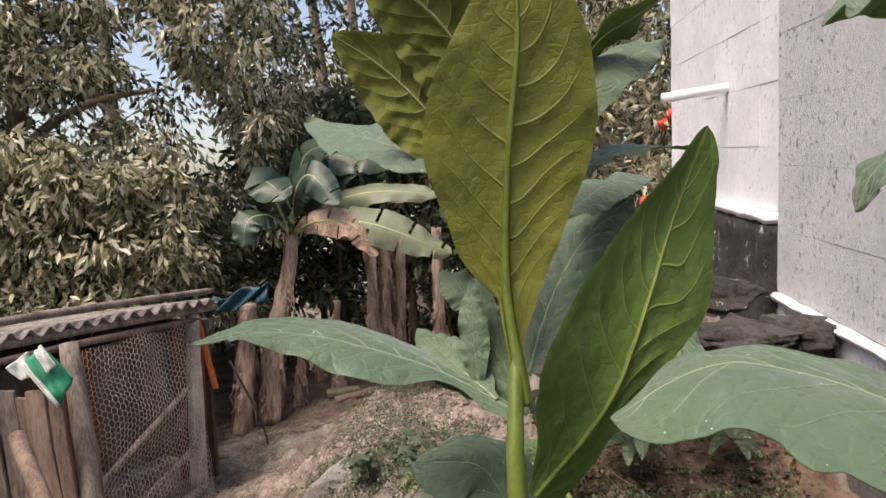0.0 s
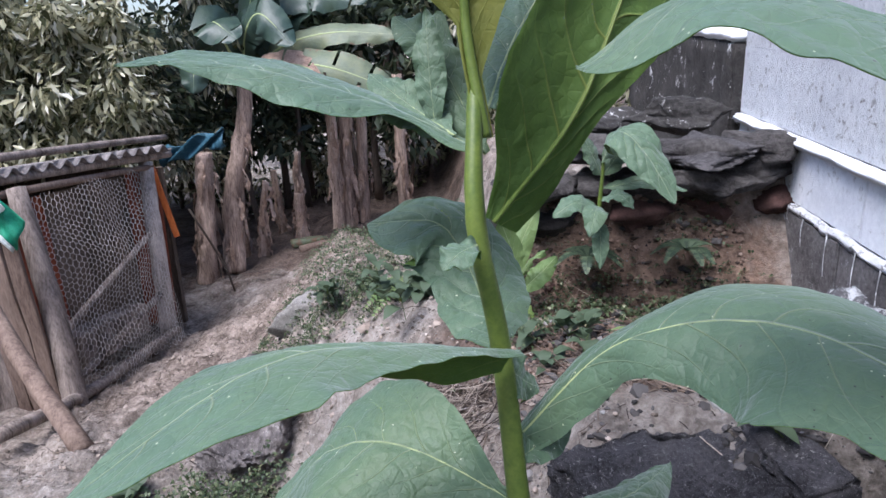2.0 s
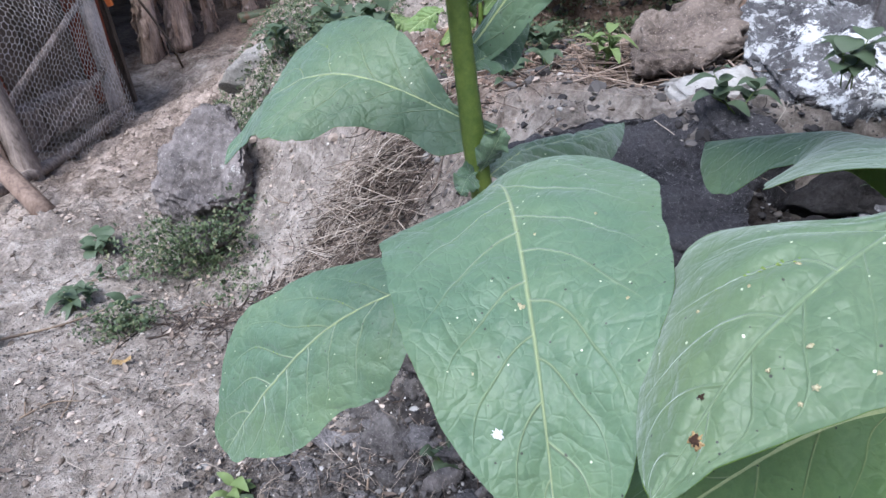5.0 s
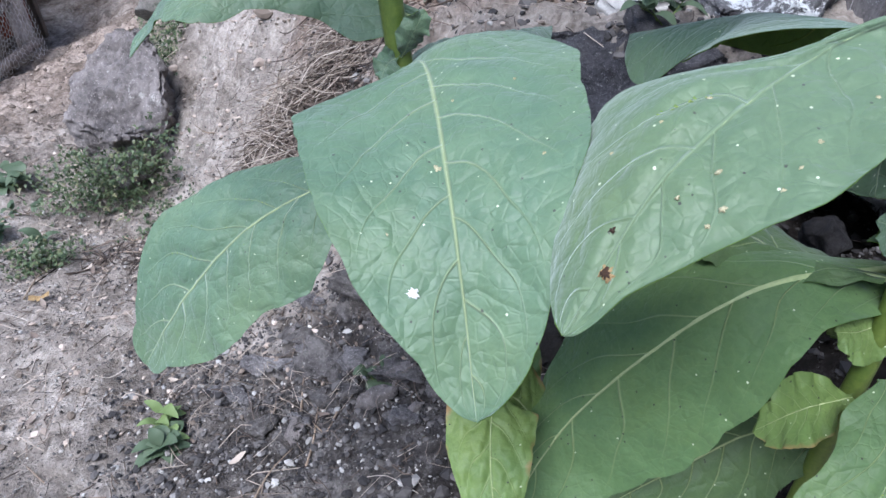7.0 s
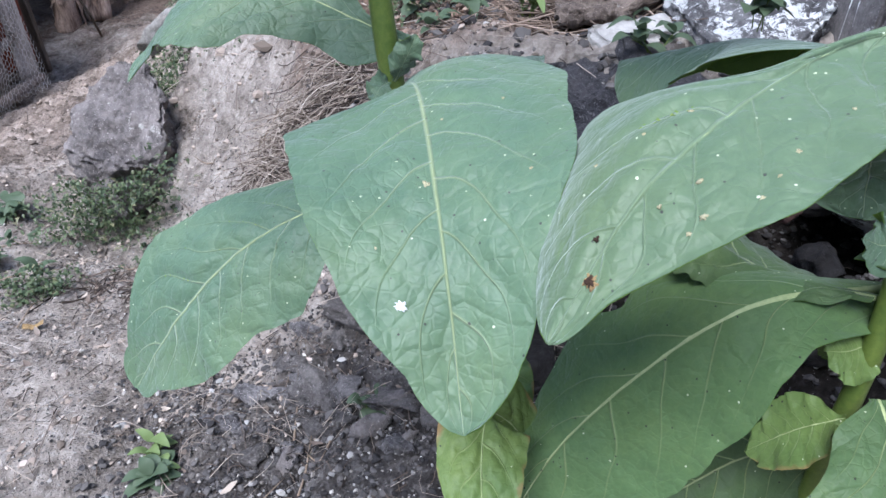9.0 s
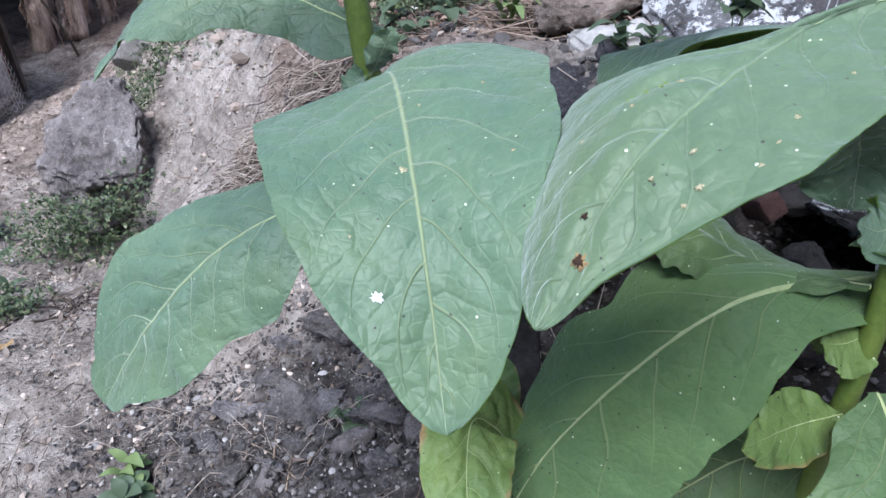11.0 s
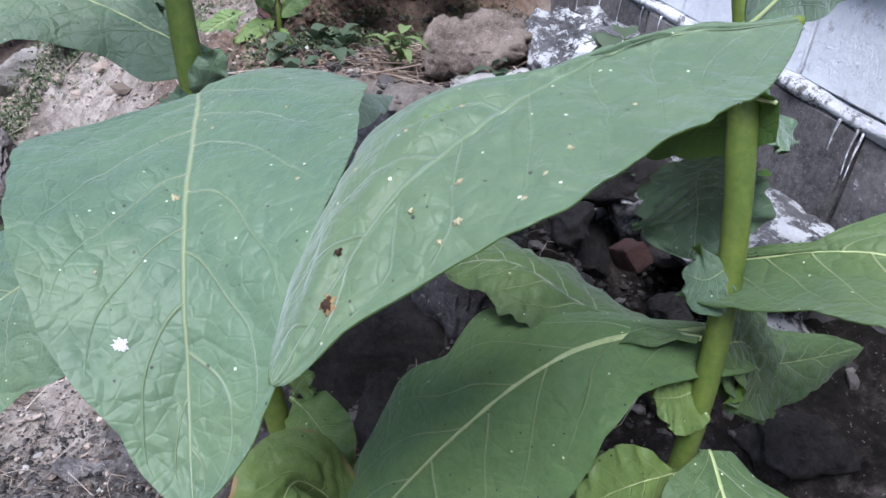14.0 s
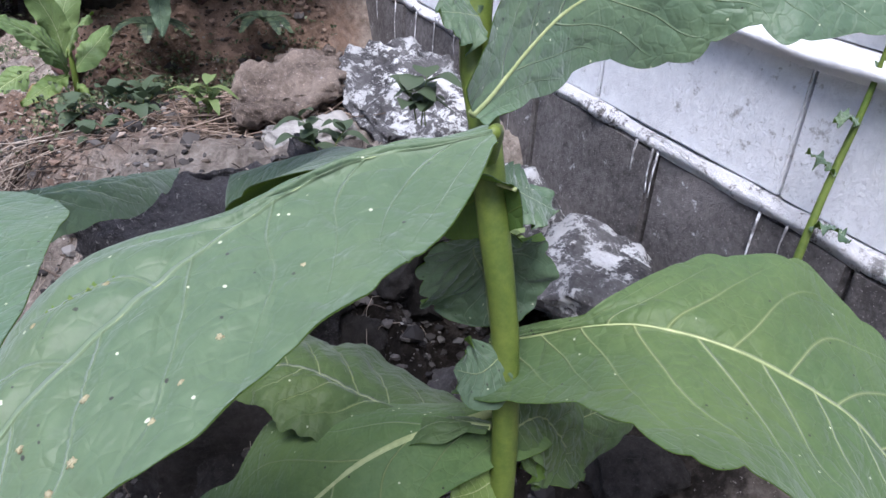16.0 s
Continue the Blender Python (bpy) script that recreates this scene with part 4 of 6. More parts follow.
    for i in range(n - 1):
        for j in range(cols - 1):
            a, b2, c, d = i * cols + j, i * cols + j + 1, (i + 1) * cols + j + 1, (i + 1) * cols + j
            if tears and abs(j - m) > 1 and ((i * 7 + (0 if j < m else 3)) % tears == 0):
                continue
            h = 0 if j < m else 1
            quad = [((u[x % cols] + 1) / 2, s[x // cols]) for x in (a, b2, c, d)]
            vein = [(ph[x // cols, x % cols, h] + 5, 0.5) for x in (a, b2, c, d)]
            faces.append((a, b2, c, d))
            uvs += quad
            veins += vein
            slots.append(0)
            faces.append((N + d, N + c, N + b2, N + a))
            uvs += quad[::-1]
            veins += vein[::-1]
            slots.append(1)
    return verts, faces, slots, (uvs, veins), grid[:, m], nor


def leaf_mesh(name, parent, mats, sheet, label=""):
    verts, faces, slots, uvs, mid, nor = sheet
    me = bpy.data.meshes.new(name)
    me.from_pydata([tuple(v) for v in verts], [], faces)
    me.update()
    me.polygons.foreach_set("material_index", slots)
    for layer, values in zip(("blade", "veins"), uvs):
        lay = me.uv_layers.new(name=layer)
        lay.data.foreach_set("uv", np.array(values, dtype=np.float32).ravel())
    return mesh_part(name, me, mats, parent, label)


leaf_count = [0]


def leaf(plant, points, wl, wr, normal, petiole=0.05, peak=0.45, blunt=0.72, tint=0.0, wave=0.018, droop=0.12, dl=None, dr=None, lobe=0.02, ear=0.0, rib=1.0, lower=0, pairs=0.0, pucker=0.005, pl=None, pr=None, young=0, tip=0.5, label=""):
    """One tobacco leaf with a raised, tapering midrib."""
    leaf_count[0] += 1
    large = wl + wr > 0.09
    sheet = leaf_sheet(points, wl, wr, normal, petiole, peak, blunt, wave, droop if dl is None else dl, droop if dr is None else dr, n=110 if large else 40, m=16 if large else 6,
                       seed=leaf_count[0], lobe=lobe, ear=ear, pucker=pucker if large else 0.0012, pairs=pairs, stalk=0.010 if large else 0.004, pl=pl, pr=pr, tip=tip)
    old = tint > 0.4
    ob = leaf_mesh("leaf", plant, (LEAF_YELLOW, LEAF_YELLOW) if old else ((LEAF_TOP, LEAF_LOWER, LEAF_LOWER_LIT, LEAF_SOFT, LEAF_BRIGHT)[lower], LEAF_YOUNG_LIT if young else LEAF_UNDER), sheet, label or ("yellowing leaf with brown edges" if old else ""))
    mid, nor = sheet[4].copy(), sheet[5]
    mid[2:-2] = (mid[:-4] + mid[1:-3] + mid[2:-2] + mid[3:-1] + mid[4:]) / 5
    r = (0.0030 * np.linspace(1, 0, len(mid)) ** 1.2 + 0.0006) * min(1.0, 0.25 + (wl + wr) * 4.5) * rib
    raw("midrib", *tube_arrays(mid - nor * r[:, None] * 0.62, r, 8), STEM_GREEN if pairs else LEAF_RIB, ob)
    return ob


def blemish(blade, name, place, radius, mat, seed, lift=0.0012, label=""):
    """A small ragged patch lying on a leaf's upper skin."""
    co = np.array([v.co[:] for v in blade.data.vertices])
    near = int(((co - np.array(place)) ** 2).sum(1).argmin())
    n = Vector(blade.data.vertices[near].normal)
    if n.z < 0:
        n = -n
    a = n.orthogonal().normalized()
    b = n.cross(a)
    rnd = random.Random(seed)
    c = Vector(co[near]) + n * lift
    ring = []
    for k in range(30):
        t = k * math.pi / 15
        q = radius * (0.75 + 0.5 * noise.noise(Vector((math.cos(t) * 1.6, math.sin(t) * 1.6, seed * 3.3))) + 0.28 * rnd.uniform(-1, 1))
        ring.append(c + a * math.cos(t) * q + b * math.sin(t) * q)
    low = [p - n * 0.0012 for p in ring]
    verts = [c + n * 0.0003] + ring + low
    faces = [(0, 1 + k, 1 + (k + 1) % 30) for k in range(30)] + [(1 + k, 31 + k, 31 + (k + 1) % 30, 1 + (k + 1) % 30) for k in range(30)]
    raw(name, verts, faces, mat, blade, label)


def stem(plant, points, radii, n=40):
    """A ribbed tobacco stem, with a slight swelling at each node."""
    pts = spline(points, n)
    r = np.interp(np.linspace(0, 1, n), np.linspace(0, 1, len(radii)), radii)
    r = r * (1 + 0.07 * np.maximum(0, np.sin(np.linspace(0, 9 * math.pi, n))) ** 6)
    return raw("stem", *tube_arrays(pts, r, 14, 0.05), STEM_GREEN, plant, "thick yellow-green stem")


plant_a = thing("tobacco_plant", (0.16, 0.70, 0.0), "tall tobacco plant with broad blue-green leaves on the earth bank", "plant", "tobacco plants")
stem(plant_a, [(0.275, 0.60, -0.05), (0.25, 0.605, 0.1), (0.19, 0.645, 0.42), (0.145, 0.70, 0.741), (0.123, 0.742, 1.01), (0.098, 0.742, 1.16), (0.105, 0.80, 1.28), (0.12, 0.90, 1.42), (0.13, 0.93, 1.60)], (0.0165, 0.0165, 0.016, 0.0145, 0.0135, 0.012, 0.010, 0.007, 0.004))
plant_b = thing("tobacco_plant", (0.555, 0.30, 0.1), "tobacco plant with broad spotted green leaves beside stones", "plant", "tobacco plants")
stem(plant_b, [(0.55, 0.295, 0.05), (0.552, 0.31, 0.40), (0.555, 0.32, 0.615), (0.560, 0.344, 0.736), (0.557, 0.370, 0.826), (0.559, 0.399, 0.906), (0.567, 0.43, 0.97), (0.60, 0.47, 1.25), (0.60, 0.46, 1.62)], (0.0105, 0.0105, 0.0105, 0.0112, 0.012, 0.012, 0.0115, 0.009, 0.006))
leaf(plant_a, [(0.115, 0.796, 1.246), (0.099, 0.828, 1.382), (0.105, 0.831, 1.532), (0.12, 0.819, 1.673), (0.118, 0.81, 1.811)], 0.105, 0.103, (-0.13, 0.96, 0.25), dl=(0.03, 0.06), dr=(-0.08, -0.04), pl=[0.0, 0.0061, 0.0325, 0.0565, 0.0778, 0.0978, 0.1048, 0.0939, 0.0756, 0.0398, 0], pr=[0.0007, 0.0, 0.0009, 0.0497, 0.0741, 0.0969, 0.1026, 0.0907, 0.0653, 0.0331, 0], petiole=0.0, pairs=13, rib=2.0, pucker=.004, wave=.008, young=1)
leaf(plant_a, [(0.084, 0.935, 1.506), (0.005, 0.934, 1.614), (-0.052, 0.929, 1.671), (-0.109, 0.911, 1.709)], 0.058, 0.062, (-0.4, 0.8, 0.4), young=1)
leaf(plant_a, [(0.109, 0.941, 1.558), (0.046, 0.923, 1.699), (-0.016, 0.897, 1.759), (-0.083, 0.880, 1.804)], 0.07, 0.07, (-0.3, 0.8, 0.5), young=1)
leaf(plant_a, [(0.038, 0.864, 1.504), (-0.006, 0.938, 1.551), (-0.089, 1.071, 1.587), (-0.212, 1.224, 1.629)], 0.065, 0.065, (0, -0.55, 0.85))
leaf(plant_a, [(0.171, 0.942, 1.563), (0.229, 0.934, 1.682), (0.281, 0.917, 1.716), (0.355, 0.902, 1.758)], 0.035, 0.035, (-0.5, 0.3, 0.8))
leaf(plant_a, [(0.151, 0.858, 1.524), (0.226, 0.909, 1.638), (0.282, 0.953, 1.669), (0.351, 1.008, 1.705)], 0.04, 0.04, (0, -0.7, 0.7))
leaf(plant_a, [(0.179, 0.866, 1.499), (0.234, 0.920, 1.537), (0.301, 0.973, 1.554), (0.406, 1.024, 1.544)], 0.022, 0.022, (0, -0.2, 1))
leaf(plant_a, [(0.179, 0.912, 1.457), (0.254, 1.017, 1.495), (0.309, 1.069, 1.507), (0.372, 1.120, 1.505)], 0.035, 0.035, (0, -0.5, 0.8))
leaf(plant_a, [(0.123, 0.834, 1.275), (0.168, 0.932, 1.349), (0.226, 1.010, 1.417), (0.318, 1.077, 1.483)], 0.075, 0.075, (-0.4, -0.7, 0.5))
leaf(plant_a, [(0.116, 0.729, 1.167), (0.196, 0.718, 1.274), (0.241, 0.741, 1.365), (0.284, 0.788, 1.449), (0.333, 0.802, 1.565)], 0.081, 0.095, (0.1, 0.95, 0.31), dl=(-0.35, -0.12), dr=(0.16, 0.59), pl=[0.0351, 0.0402, 0.0319, 0.0305, 0.0461, 0.0676, 0.0814, 0.067, 0.0478, 0.0324, 0], pr=[0.0114, 0.0358, 0.0735, 0.0954, 0.0954, 0.087, 0.0751, 0.0611, 0.0442, 0.0225, 0], petiole=0.0, pairs=9, rib=.8, lobe=.05, pucker=.004, wave=.008)
leaf(plant_a, [(0.113, 0.816, 1.231), (-0.018, 0.842, 1.294), (-0.172, 0.825, 1.339), (-0.261, 0.758, 1.342)], 0.059, 0.070, (0.14, -0.24, 0.96), dl=(-0.07, 0.59), dr=(0.54, -0.22), pl=[0.0227, 0.0244, 0.0163, 0.0337, 0.0553, 0.0589, 0.0522, 0.0375, 0.0248, 0.0057, 0], pr=[0.0264, 0.0387, 0.0485, 0.0594, 0.0683, 0.0699, 0.0611, 0.0452, 0.028, 0.0143, 0], petiole=0.0, rib=.6, pucker=.0015, wave=.008)
leaf(plant_a, [(0.12, 0.74, 1.014), (0.112, 0.846, 1.033), (0.089, 0.927, 1.082), (0.053, 0.948, 1.114), (-0.037, 0.962, 1.111)], 0.07, 0.07, (-0.09, -0.61, 0.79), dl=(0.13, -0.19), dr=(0.43, 0.30), pl=[0.0018, 0.0353, 0.0519, 0.0592, 0.057, 0.063, 0.0781, 0.0767, 0.0682, 0.0536, 0], pr=[0.0, 0.0202, 0.0478, 0.0656, 0.0701, 0.073, 0.0707, 0.0631, 0.0488, 0.0273, 0], petiole=0.0, lobe=.12, wave=.014, rib=.5)
leaf(plant_a, [(0.139, 0.71, 1.025), (0.008, 0.632, 1.077), (-0.105, 0.569, 1.094), (-0.225, 0.452, 1.053)], 0.09, 0.09, (-0.15, 0.03, 0.99), dl=(0.38, -0.14), dr=(1.15, -0.35), pl=[0.0, 0.0121, 0.0294, 0.0458, 0.0581, 0.0792, 0.1026, 0.1039, 0.0776, 0.0501, 0], pr=[0.0366, 0.0722, 0.0705, 0.0813, 0.0955, 0.0871, 0.0737, 0.0602, 0.0484, 0.0202, 0], petiole=0.0, pucker=.0015, lobe=.10, wave=.008, rib=.5)
leaf(plant_a, [(0.134, 0.762, 0.875), (0.256, 0.72, 1.024), (0.399, 0.629, 1.072), (0.492, 0.418, 1.042)], 0.188, 0.128, (0.03, -0.46, 0.89), dl=(0.87, 0.24), dr=(0.41, 0.08), pl=[0.0150, 0.0220, 0.0280, 0.0360, 0.0800, 0.1450, 0.1650, 0.1350, 0.0907, 0.0459, 0], pr=[0.0227, 0.0376, 0.0429, 0.0414, 0.0637, 0.0974, 0.1183, 0.1279, 0.0896, 0.0702, 0], petiole=0.0, pucker=.002, lobe=.10, wave=.008, rib=.8)
leaf(plant_a, [(0.136, 0.718, 0.880), (0.170, 0.752, 0.882), (0.200, 0.786, 0.893), (0.228, 0.812, 0.901)], 0.028, 0.028, (0.3, -0.6, 0.7))
leaf(plant_a, [(0.168, 0.728, 0.791), (0.005, 0.809, 0.849), (-0.097, 0.861, 0.82), (-0.161, 0.874, 0.756), (-0.196, 0.86, 0.719)], 0.114, 0.102, (-0.67, -0.03, 0.74), dl=(0.08, -0.07), dr=(-0.26, 0.02), pl=[0.0145, 0.0558, 0.0517, 0.0616, 0.0791, 0.1109, 0.1137, 0.0977, 0.0687, 0.0393, 0], pr=[0.0, 0.0033, 0.0285, 0.0564, 0.086, 0.1018, 0.0984, 0.0689, 0.0437, 0.026, 0], petiole=0.0, lobe=.10, wave=.012, rib=.8, tip=1.0)
leaf(plant_a, [(0.157, 0.695, 0.750), (0.225, 0.807, 0.724), (0.334, 0.886, 0.697), (0.436, 1.011, 0.653)], 0.054, 0.054, (0.06, -0.16, 0.99), peak=0.43, blunt=0.74, dl=0.68, dr=0.54, lobe=.03, rib=.8)
stained_leaf = leaf(plant_a, [(0.133, 0.629, 0.763), (0.148, 0.543, 0.813), (0.136, 0.356, 0.788), (0.131, 0.233, 0.68)], 0.128, 0.127, (-0.32, -0.43, 0.85), dl=(0.49, -0.47), dr=(-0.13, -0.31), pl=[0.0, 0.0453, 0.1113, 0.1339, 0.1247, 0.1197, 0.1121, 0.0854, 0.0706, 0.0519, 0], pr=[0.0, 0.0, 0.0564, 0.1206, 0.1209, 0.1128, 0.1042, 0.0883, 0.0692, 0.0374, 0], petiole=0.0, rib=.36, lobe=.03, wave=.006, pucker=.004)
leaf(plant_a, [(0.079, 0.654, 0.639), (-0.05, 0.67, 0.571), (-0.153, 0.665, 0.479), (-0.252, 0.671, 0.34)], 0.114, 0.113, (0.0, -0.43, 0.9), dl=(0.38, -0.15), dr=(0.48, -0.28), pl=[0.0214, 0.0553, 0.0984, 0.1144, 0.1107, 0.0973, 0.0999, 0.0941, 0.0726, 0.0389, 0], pr=[0.05, 0.0682, 0.0784, 0.0878, 0.1002, 0.107, 0.1128, 0.0963, 0.0703, 0.0442, 0], petiole=0.0, lobe=.06, wave=.006, rib=.6, tip=1.0)
leaf(plant_a, [(0.083, 0.821, 1.248), (0.030, 0.874, 1.282), (-0.017, 0.927, 1.316)], 0.035, 0.035, (0, -0.6, 0.7))
leaf(plant_a, [(0.062, 0.841, 1.247), (0.058, 0.858, 1.322), (0.058, 0.884, 1.390)], 0.02, 0.02, (-0.3, -0.8, 0.3))
leaf(plant_a, [(0.067, 0.949, 1.326), (0.045, 0.972, 1.363), (0.016, 1.004, 1.386)], 0.028, 0.028, (0, -0.6, 0.7))
leaf(plant_a, [(0.119, 0.830, 1.223), (0.095, 0.865, 1.282), (0.073, 0.900, 1.335), (0.073, 0.955, 1.388)], 0.034, 0.034, (0.2, -0.8, 0.5))
leaf(plant_a, [(0.144, 0.689, 0.760), (0.161, 0.682, 0.796), (0.172, 0.689, 0.814)], 0.018, 0.018, (0.3, -0.7, 0.5))
leaf(plant_a, [(0.137, 0.689, 0.760), (0.124, 0.669, 0.761), (0.115, 0.654, 0.750)], 0.016, 0.016, (-0.3, -0.7, 0.5))
leaf(plant_a, [(0.097, 0.722, 1.145), (0.076, 0.700, 1.143), (0.059, 0.685, 1.131)], 0.022, 0.022, (-0.2, -0.6, 0.7))
leaf(plant_a, [(0.122, 0.736, 1.000), (0.149, 0.753, 0.966), (0.171, 0.766, 0.947)], 0.028, 0.028, (0.2, -0.6, 0.7))
leaf(plant_a, [(0.215, 0.577, 0.436), (0.230, 0.538, 0.444), (0.245, 0.494, 0.443), (0.261, 0.449, 0.421)], 0.035, 0.035, (-0.1, -0.6, 0.7), tint=.6)
leaf(plant_a, [(0.218, 0.577, 0.439), (0.228, 0.566, 0.468), (0.239, 0.558, 0.483)], 0.022, 0.022, (-0.1, -0.6, 0.7), tint=.6)
leaf(plant_a, [(0.265, 0.418, 0.382), (0.229, 0.423, 0.445), (0.197, 0.408, 0.481), (0.174, 0.339, 0.466), (0.166, 0.260, 0.410)], 0.05, 0.05, (-0.2, -0.7, 0.7), tint=.8)
leaf(plant_b, [(0.585, 0.411, 1.267), (0.424, 0.433, 1.317), (0.241, 0.486, 1.376), (0.149, 0.504, 1.331)], 0.097, 0.072, (-0.13, -0.03, 0.99), dl=(0.48, 0.17), dr=(-0.64, 0.27), pl=[0.035, 0.049, 0.061, 0.0694, 0.075, 0.0812, 0.0916, 0.0967, 0.0795, 0.0706, 0], pr=[0.035, 0.0499, 0.0626, 0.0708, 0.0719, 0.064, 0.0503, 0.0427, 0.0569, 0.0593, 0], petiole=0.0, pucker=.002, lobe=.16, rib=.5, wave=.008)
spotted_leaf = leaf(plant_b, [(0.485, 0.281, 0.937), (0.39, 0.307, 0.914), (0.256, 0.258, 0.866), (0.176, 0.209, 0.784)], 0.097, 0.112, (-0.31, -0.4, 0.86), dl=(-0.44, -0.18), dr=(0.33, 1.07), pl=[0.006, 0.0768, 0.0915, 0.0916, 0.0937, 0.0846, 0.082, 0.0668, 0.0456, 0.0205, 0], pr=[0.0, 0.0112, 0.0058, 0.0058, 0.0381, 0.1152, 0.1167, 0.1006, 0.0778, 0.0578, 0], petiole=0.0, rib=.15, lobe=.03, wave=.006, lower=3)
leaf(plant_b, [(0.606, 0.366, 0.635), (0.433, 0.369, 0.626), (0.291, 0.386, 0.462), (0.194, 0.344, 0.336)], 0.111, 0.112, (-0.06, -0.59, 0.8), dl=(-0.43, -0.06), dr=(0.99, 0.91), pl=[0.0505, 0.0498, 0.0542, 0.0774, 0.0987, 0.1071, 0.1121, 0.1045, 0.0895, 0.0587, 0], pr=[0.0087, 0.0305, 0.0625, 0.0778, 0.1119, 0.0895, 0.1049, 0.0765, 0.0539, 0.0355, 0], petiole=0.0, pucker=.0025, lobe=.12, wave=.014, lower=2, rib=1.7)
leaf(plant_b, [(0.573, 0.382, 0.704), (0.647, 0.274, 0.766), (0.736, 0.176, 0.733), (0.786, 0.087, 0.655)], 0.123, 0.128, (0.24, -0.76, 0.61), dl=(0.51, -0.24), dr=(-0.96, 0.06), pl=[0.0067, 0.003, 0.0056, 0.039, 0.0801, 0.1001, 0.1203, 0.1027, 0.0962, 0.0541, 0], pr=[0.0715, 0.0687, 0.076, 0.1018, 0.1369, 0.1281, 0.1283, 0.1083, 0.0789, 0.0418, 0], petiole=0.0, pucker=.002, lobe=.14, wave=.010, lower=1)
leaf(plant_b, [(0.539, 0.381, 0.911), (0.667, 0.425, 0.978), (0.8, 0.38, 1.022), (0.948, 0.293, 0.985)], 0.081, 0.080, (0.34, -0.88, 0.35), dl=(-0.20, -0.20), dr=(0.03, 0.16), pl=[0.0222, 0.0391, 0.0548, 0.0678, 0.0773, 0.0814, 0.0791, 0.0706, 0.054, 0.0298, 0], pr=[0.0059, 0.0271, 0.0459, 0.0495, 0.0772, 0.0803, 0.0643, 0.0791, 0.06, 0.0423, 0], petiole=0.0, pucker=.002, lobe=.2, wave=.01)
leaf(plant_b, [(0.583, 0.401, 0.802), (0.597, 0.451, 0.755), (0.629, 0.474, 0.704), (0.632, 0.463, 0.651)], 0.07, 0.069, (-0.12, -0.99, -0.01), peak=0.62, blunt=0.52, dl=-0.38, dr=0.2, lobe=.15, wave=.02, ear=.3, rib=.6)
leaf(plant_b, [(0.559, 0.35, 0.865), (0.543, 0.511, 0.837), (0.525, 0.627, 0.803), (0.451, 0.747, 0.74)], 0.09, 0.09, (0.33, -0.16, 0.93), dl=(-0.15, 1.49), dr=(1.93, 2.23), pl=[0.0279, 0.0691, 0.1105, 0.145, 0.1541, 0.109, 0.064, 0.0585, 0.0717, 0.0711, 0], pr=[0.0363, 0.0543, 0.0692, 0.0768, 0.0742, 0.0624, 0.0494, 0.033, 0.0215, 0.0059, 0], petiole=0.0, pucker=.0015, lobe=.14, wave=.010, rib=.5, tip=1.0)
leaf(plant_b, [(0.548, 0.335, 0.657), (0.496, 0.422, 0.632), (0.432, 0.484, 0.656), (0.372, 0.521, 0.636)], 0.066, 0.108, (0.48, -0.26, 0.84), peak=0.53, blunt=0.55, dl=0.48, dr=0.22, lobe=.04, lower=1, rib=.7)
leaf(plant_b, [(0.568, 0.385, 0.855), (0.602, 0.391, 0.834), (0.639, 0.394, 0.811)], 0.028, 0.028, (0.2, -0.6, 0.7))
leaf(plant_b, [(0.565, 0.420, 0.969), (0.542, 0.411, 0.974), (0.523, 0.410, 0.976)], 0.025, 0.025, (-0.2, -0.6, 0.6))
leaf(plant_b, [(0.557, 0.338, 0.729), (0.532, 0.334, 0.719), (0.511, 0.339, 0.726)], 0.03, 0.03, (0, -0.7, 0.6))
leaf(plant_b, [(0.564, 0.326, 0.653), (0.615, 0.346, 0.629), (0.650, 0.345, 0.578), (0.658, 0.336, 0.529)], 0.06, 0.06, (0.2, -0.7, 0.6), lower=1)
leaf(plant_b, [(0.540, 0.301, 0.527), (0.479, 0.294, 0.531), (0.408, 0.272, 0.544)], 0.037, 0.037, (0, -0.7, 0.7), tint=.5)
leaf(plant_b, [(0.558, 0.322, 0.596), (0.558, 0.346, 0.576), (0.551, 0.365, 0.548)], 0.028, 0.028, (0, -0.7, 0.7), tint=.7)
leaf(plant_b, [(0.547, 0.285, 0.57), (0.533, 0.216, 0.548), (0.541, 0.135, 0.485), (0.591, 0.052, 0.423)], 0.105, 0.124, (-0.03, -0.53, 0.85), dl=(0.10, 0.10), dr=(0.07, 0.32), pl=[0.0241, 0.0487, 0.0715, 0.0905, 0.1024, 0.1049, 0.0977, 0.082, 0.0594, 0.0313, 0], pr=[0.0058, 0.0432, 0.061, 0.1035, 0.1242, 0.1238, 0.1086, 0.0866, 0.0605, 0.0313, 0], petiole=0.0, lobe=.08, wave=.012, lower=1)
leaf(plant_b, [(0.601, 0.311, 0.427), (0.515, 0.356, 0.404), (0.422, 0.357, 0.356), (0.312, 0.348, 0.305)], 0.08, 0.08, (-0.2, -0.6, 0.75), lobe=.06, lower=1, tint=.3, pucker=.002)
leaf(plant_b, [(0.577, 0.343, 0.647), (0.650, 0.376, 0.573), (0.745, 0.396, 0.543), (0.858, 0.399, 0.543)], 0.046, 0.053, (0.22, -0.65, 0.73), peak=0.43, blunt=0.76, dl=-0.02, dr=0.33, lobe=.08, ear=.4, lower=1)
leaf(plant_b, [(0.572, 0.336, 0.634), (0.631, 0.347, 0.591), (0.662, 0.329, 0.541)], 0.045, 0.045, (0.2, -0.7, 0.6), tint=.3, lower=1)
leaf(plant_b, [(0.561, 0.325, 0.609), (0.533, 0.321, 0.603), (0.506, 0.322, 0.606)], 0.035, 0.035, (0, -0.7, 0.6), tint=.6)
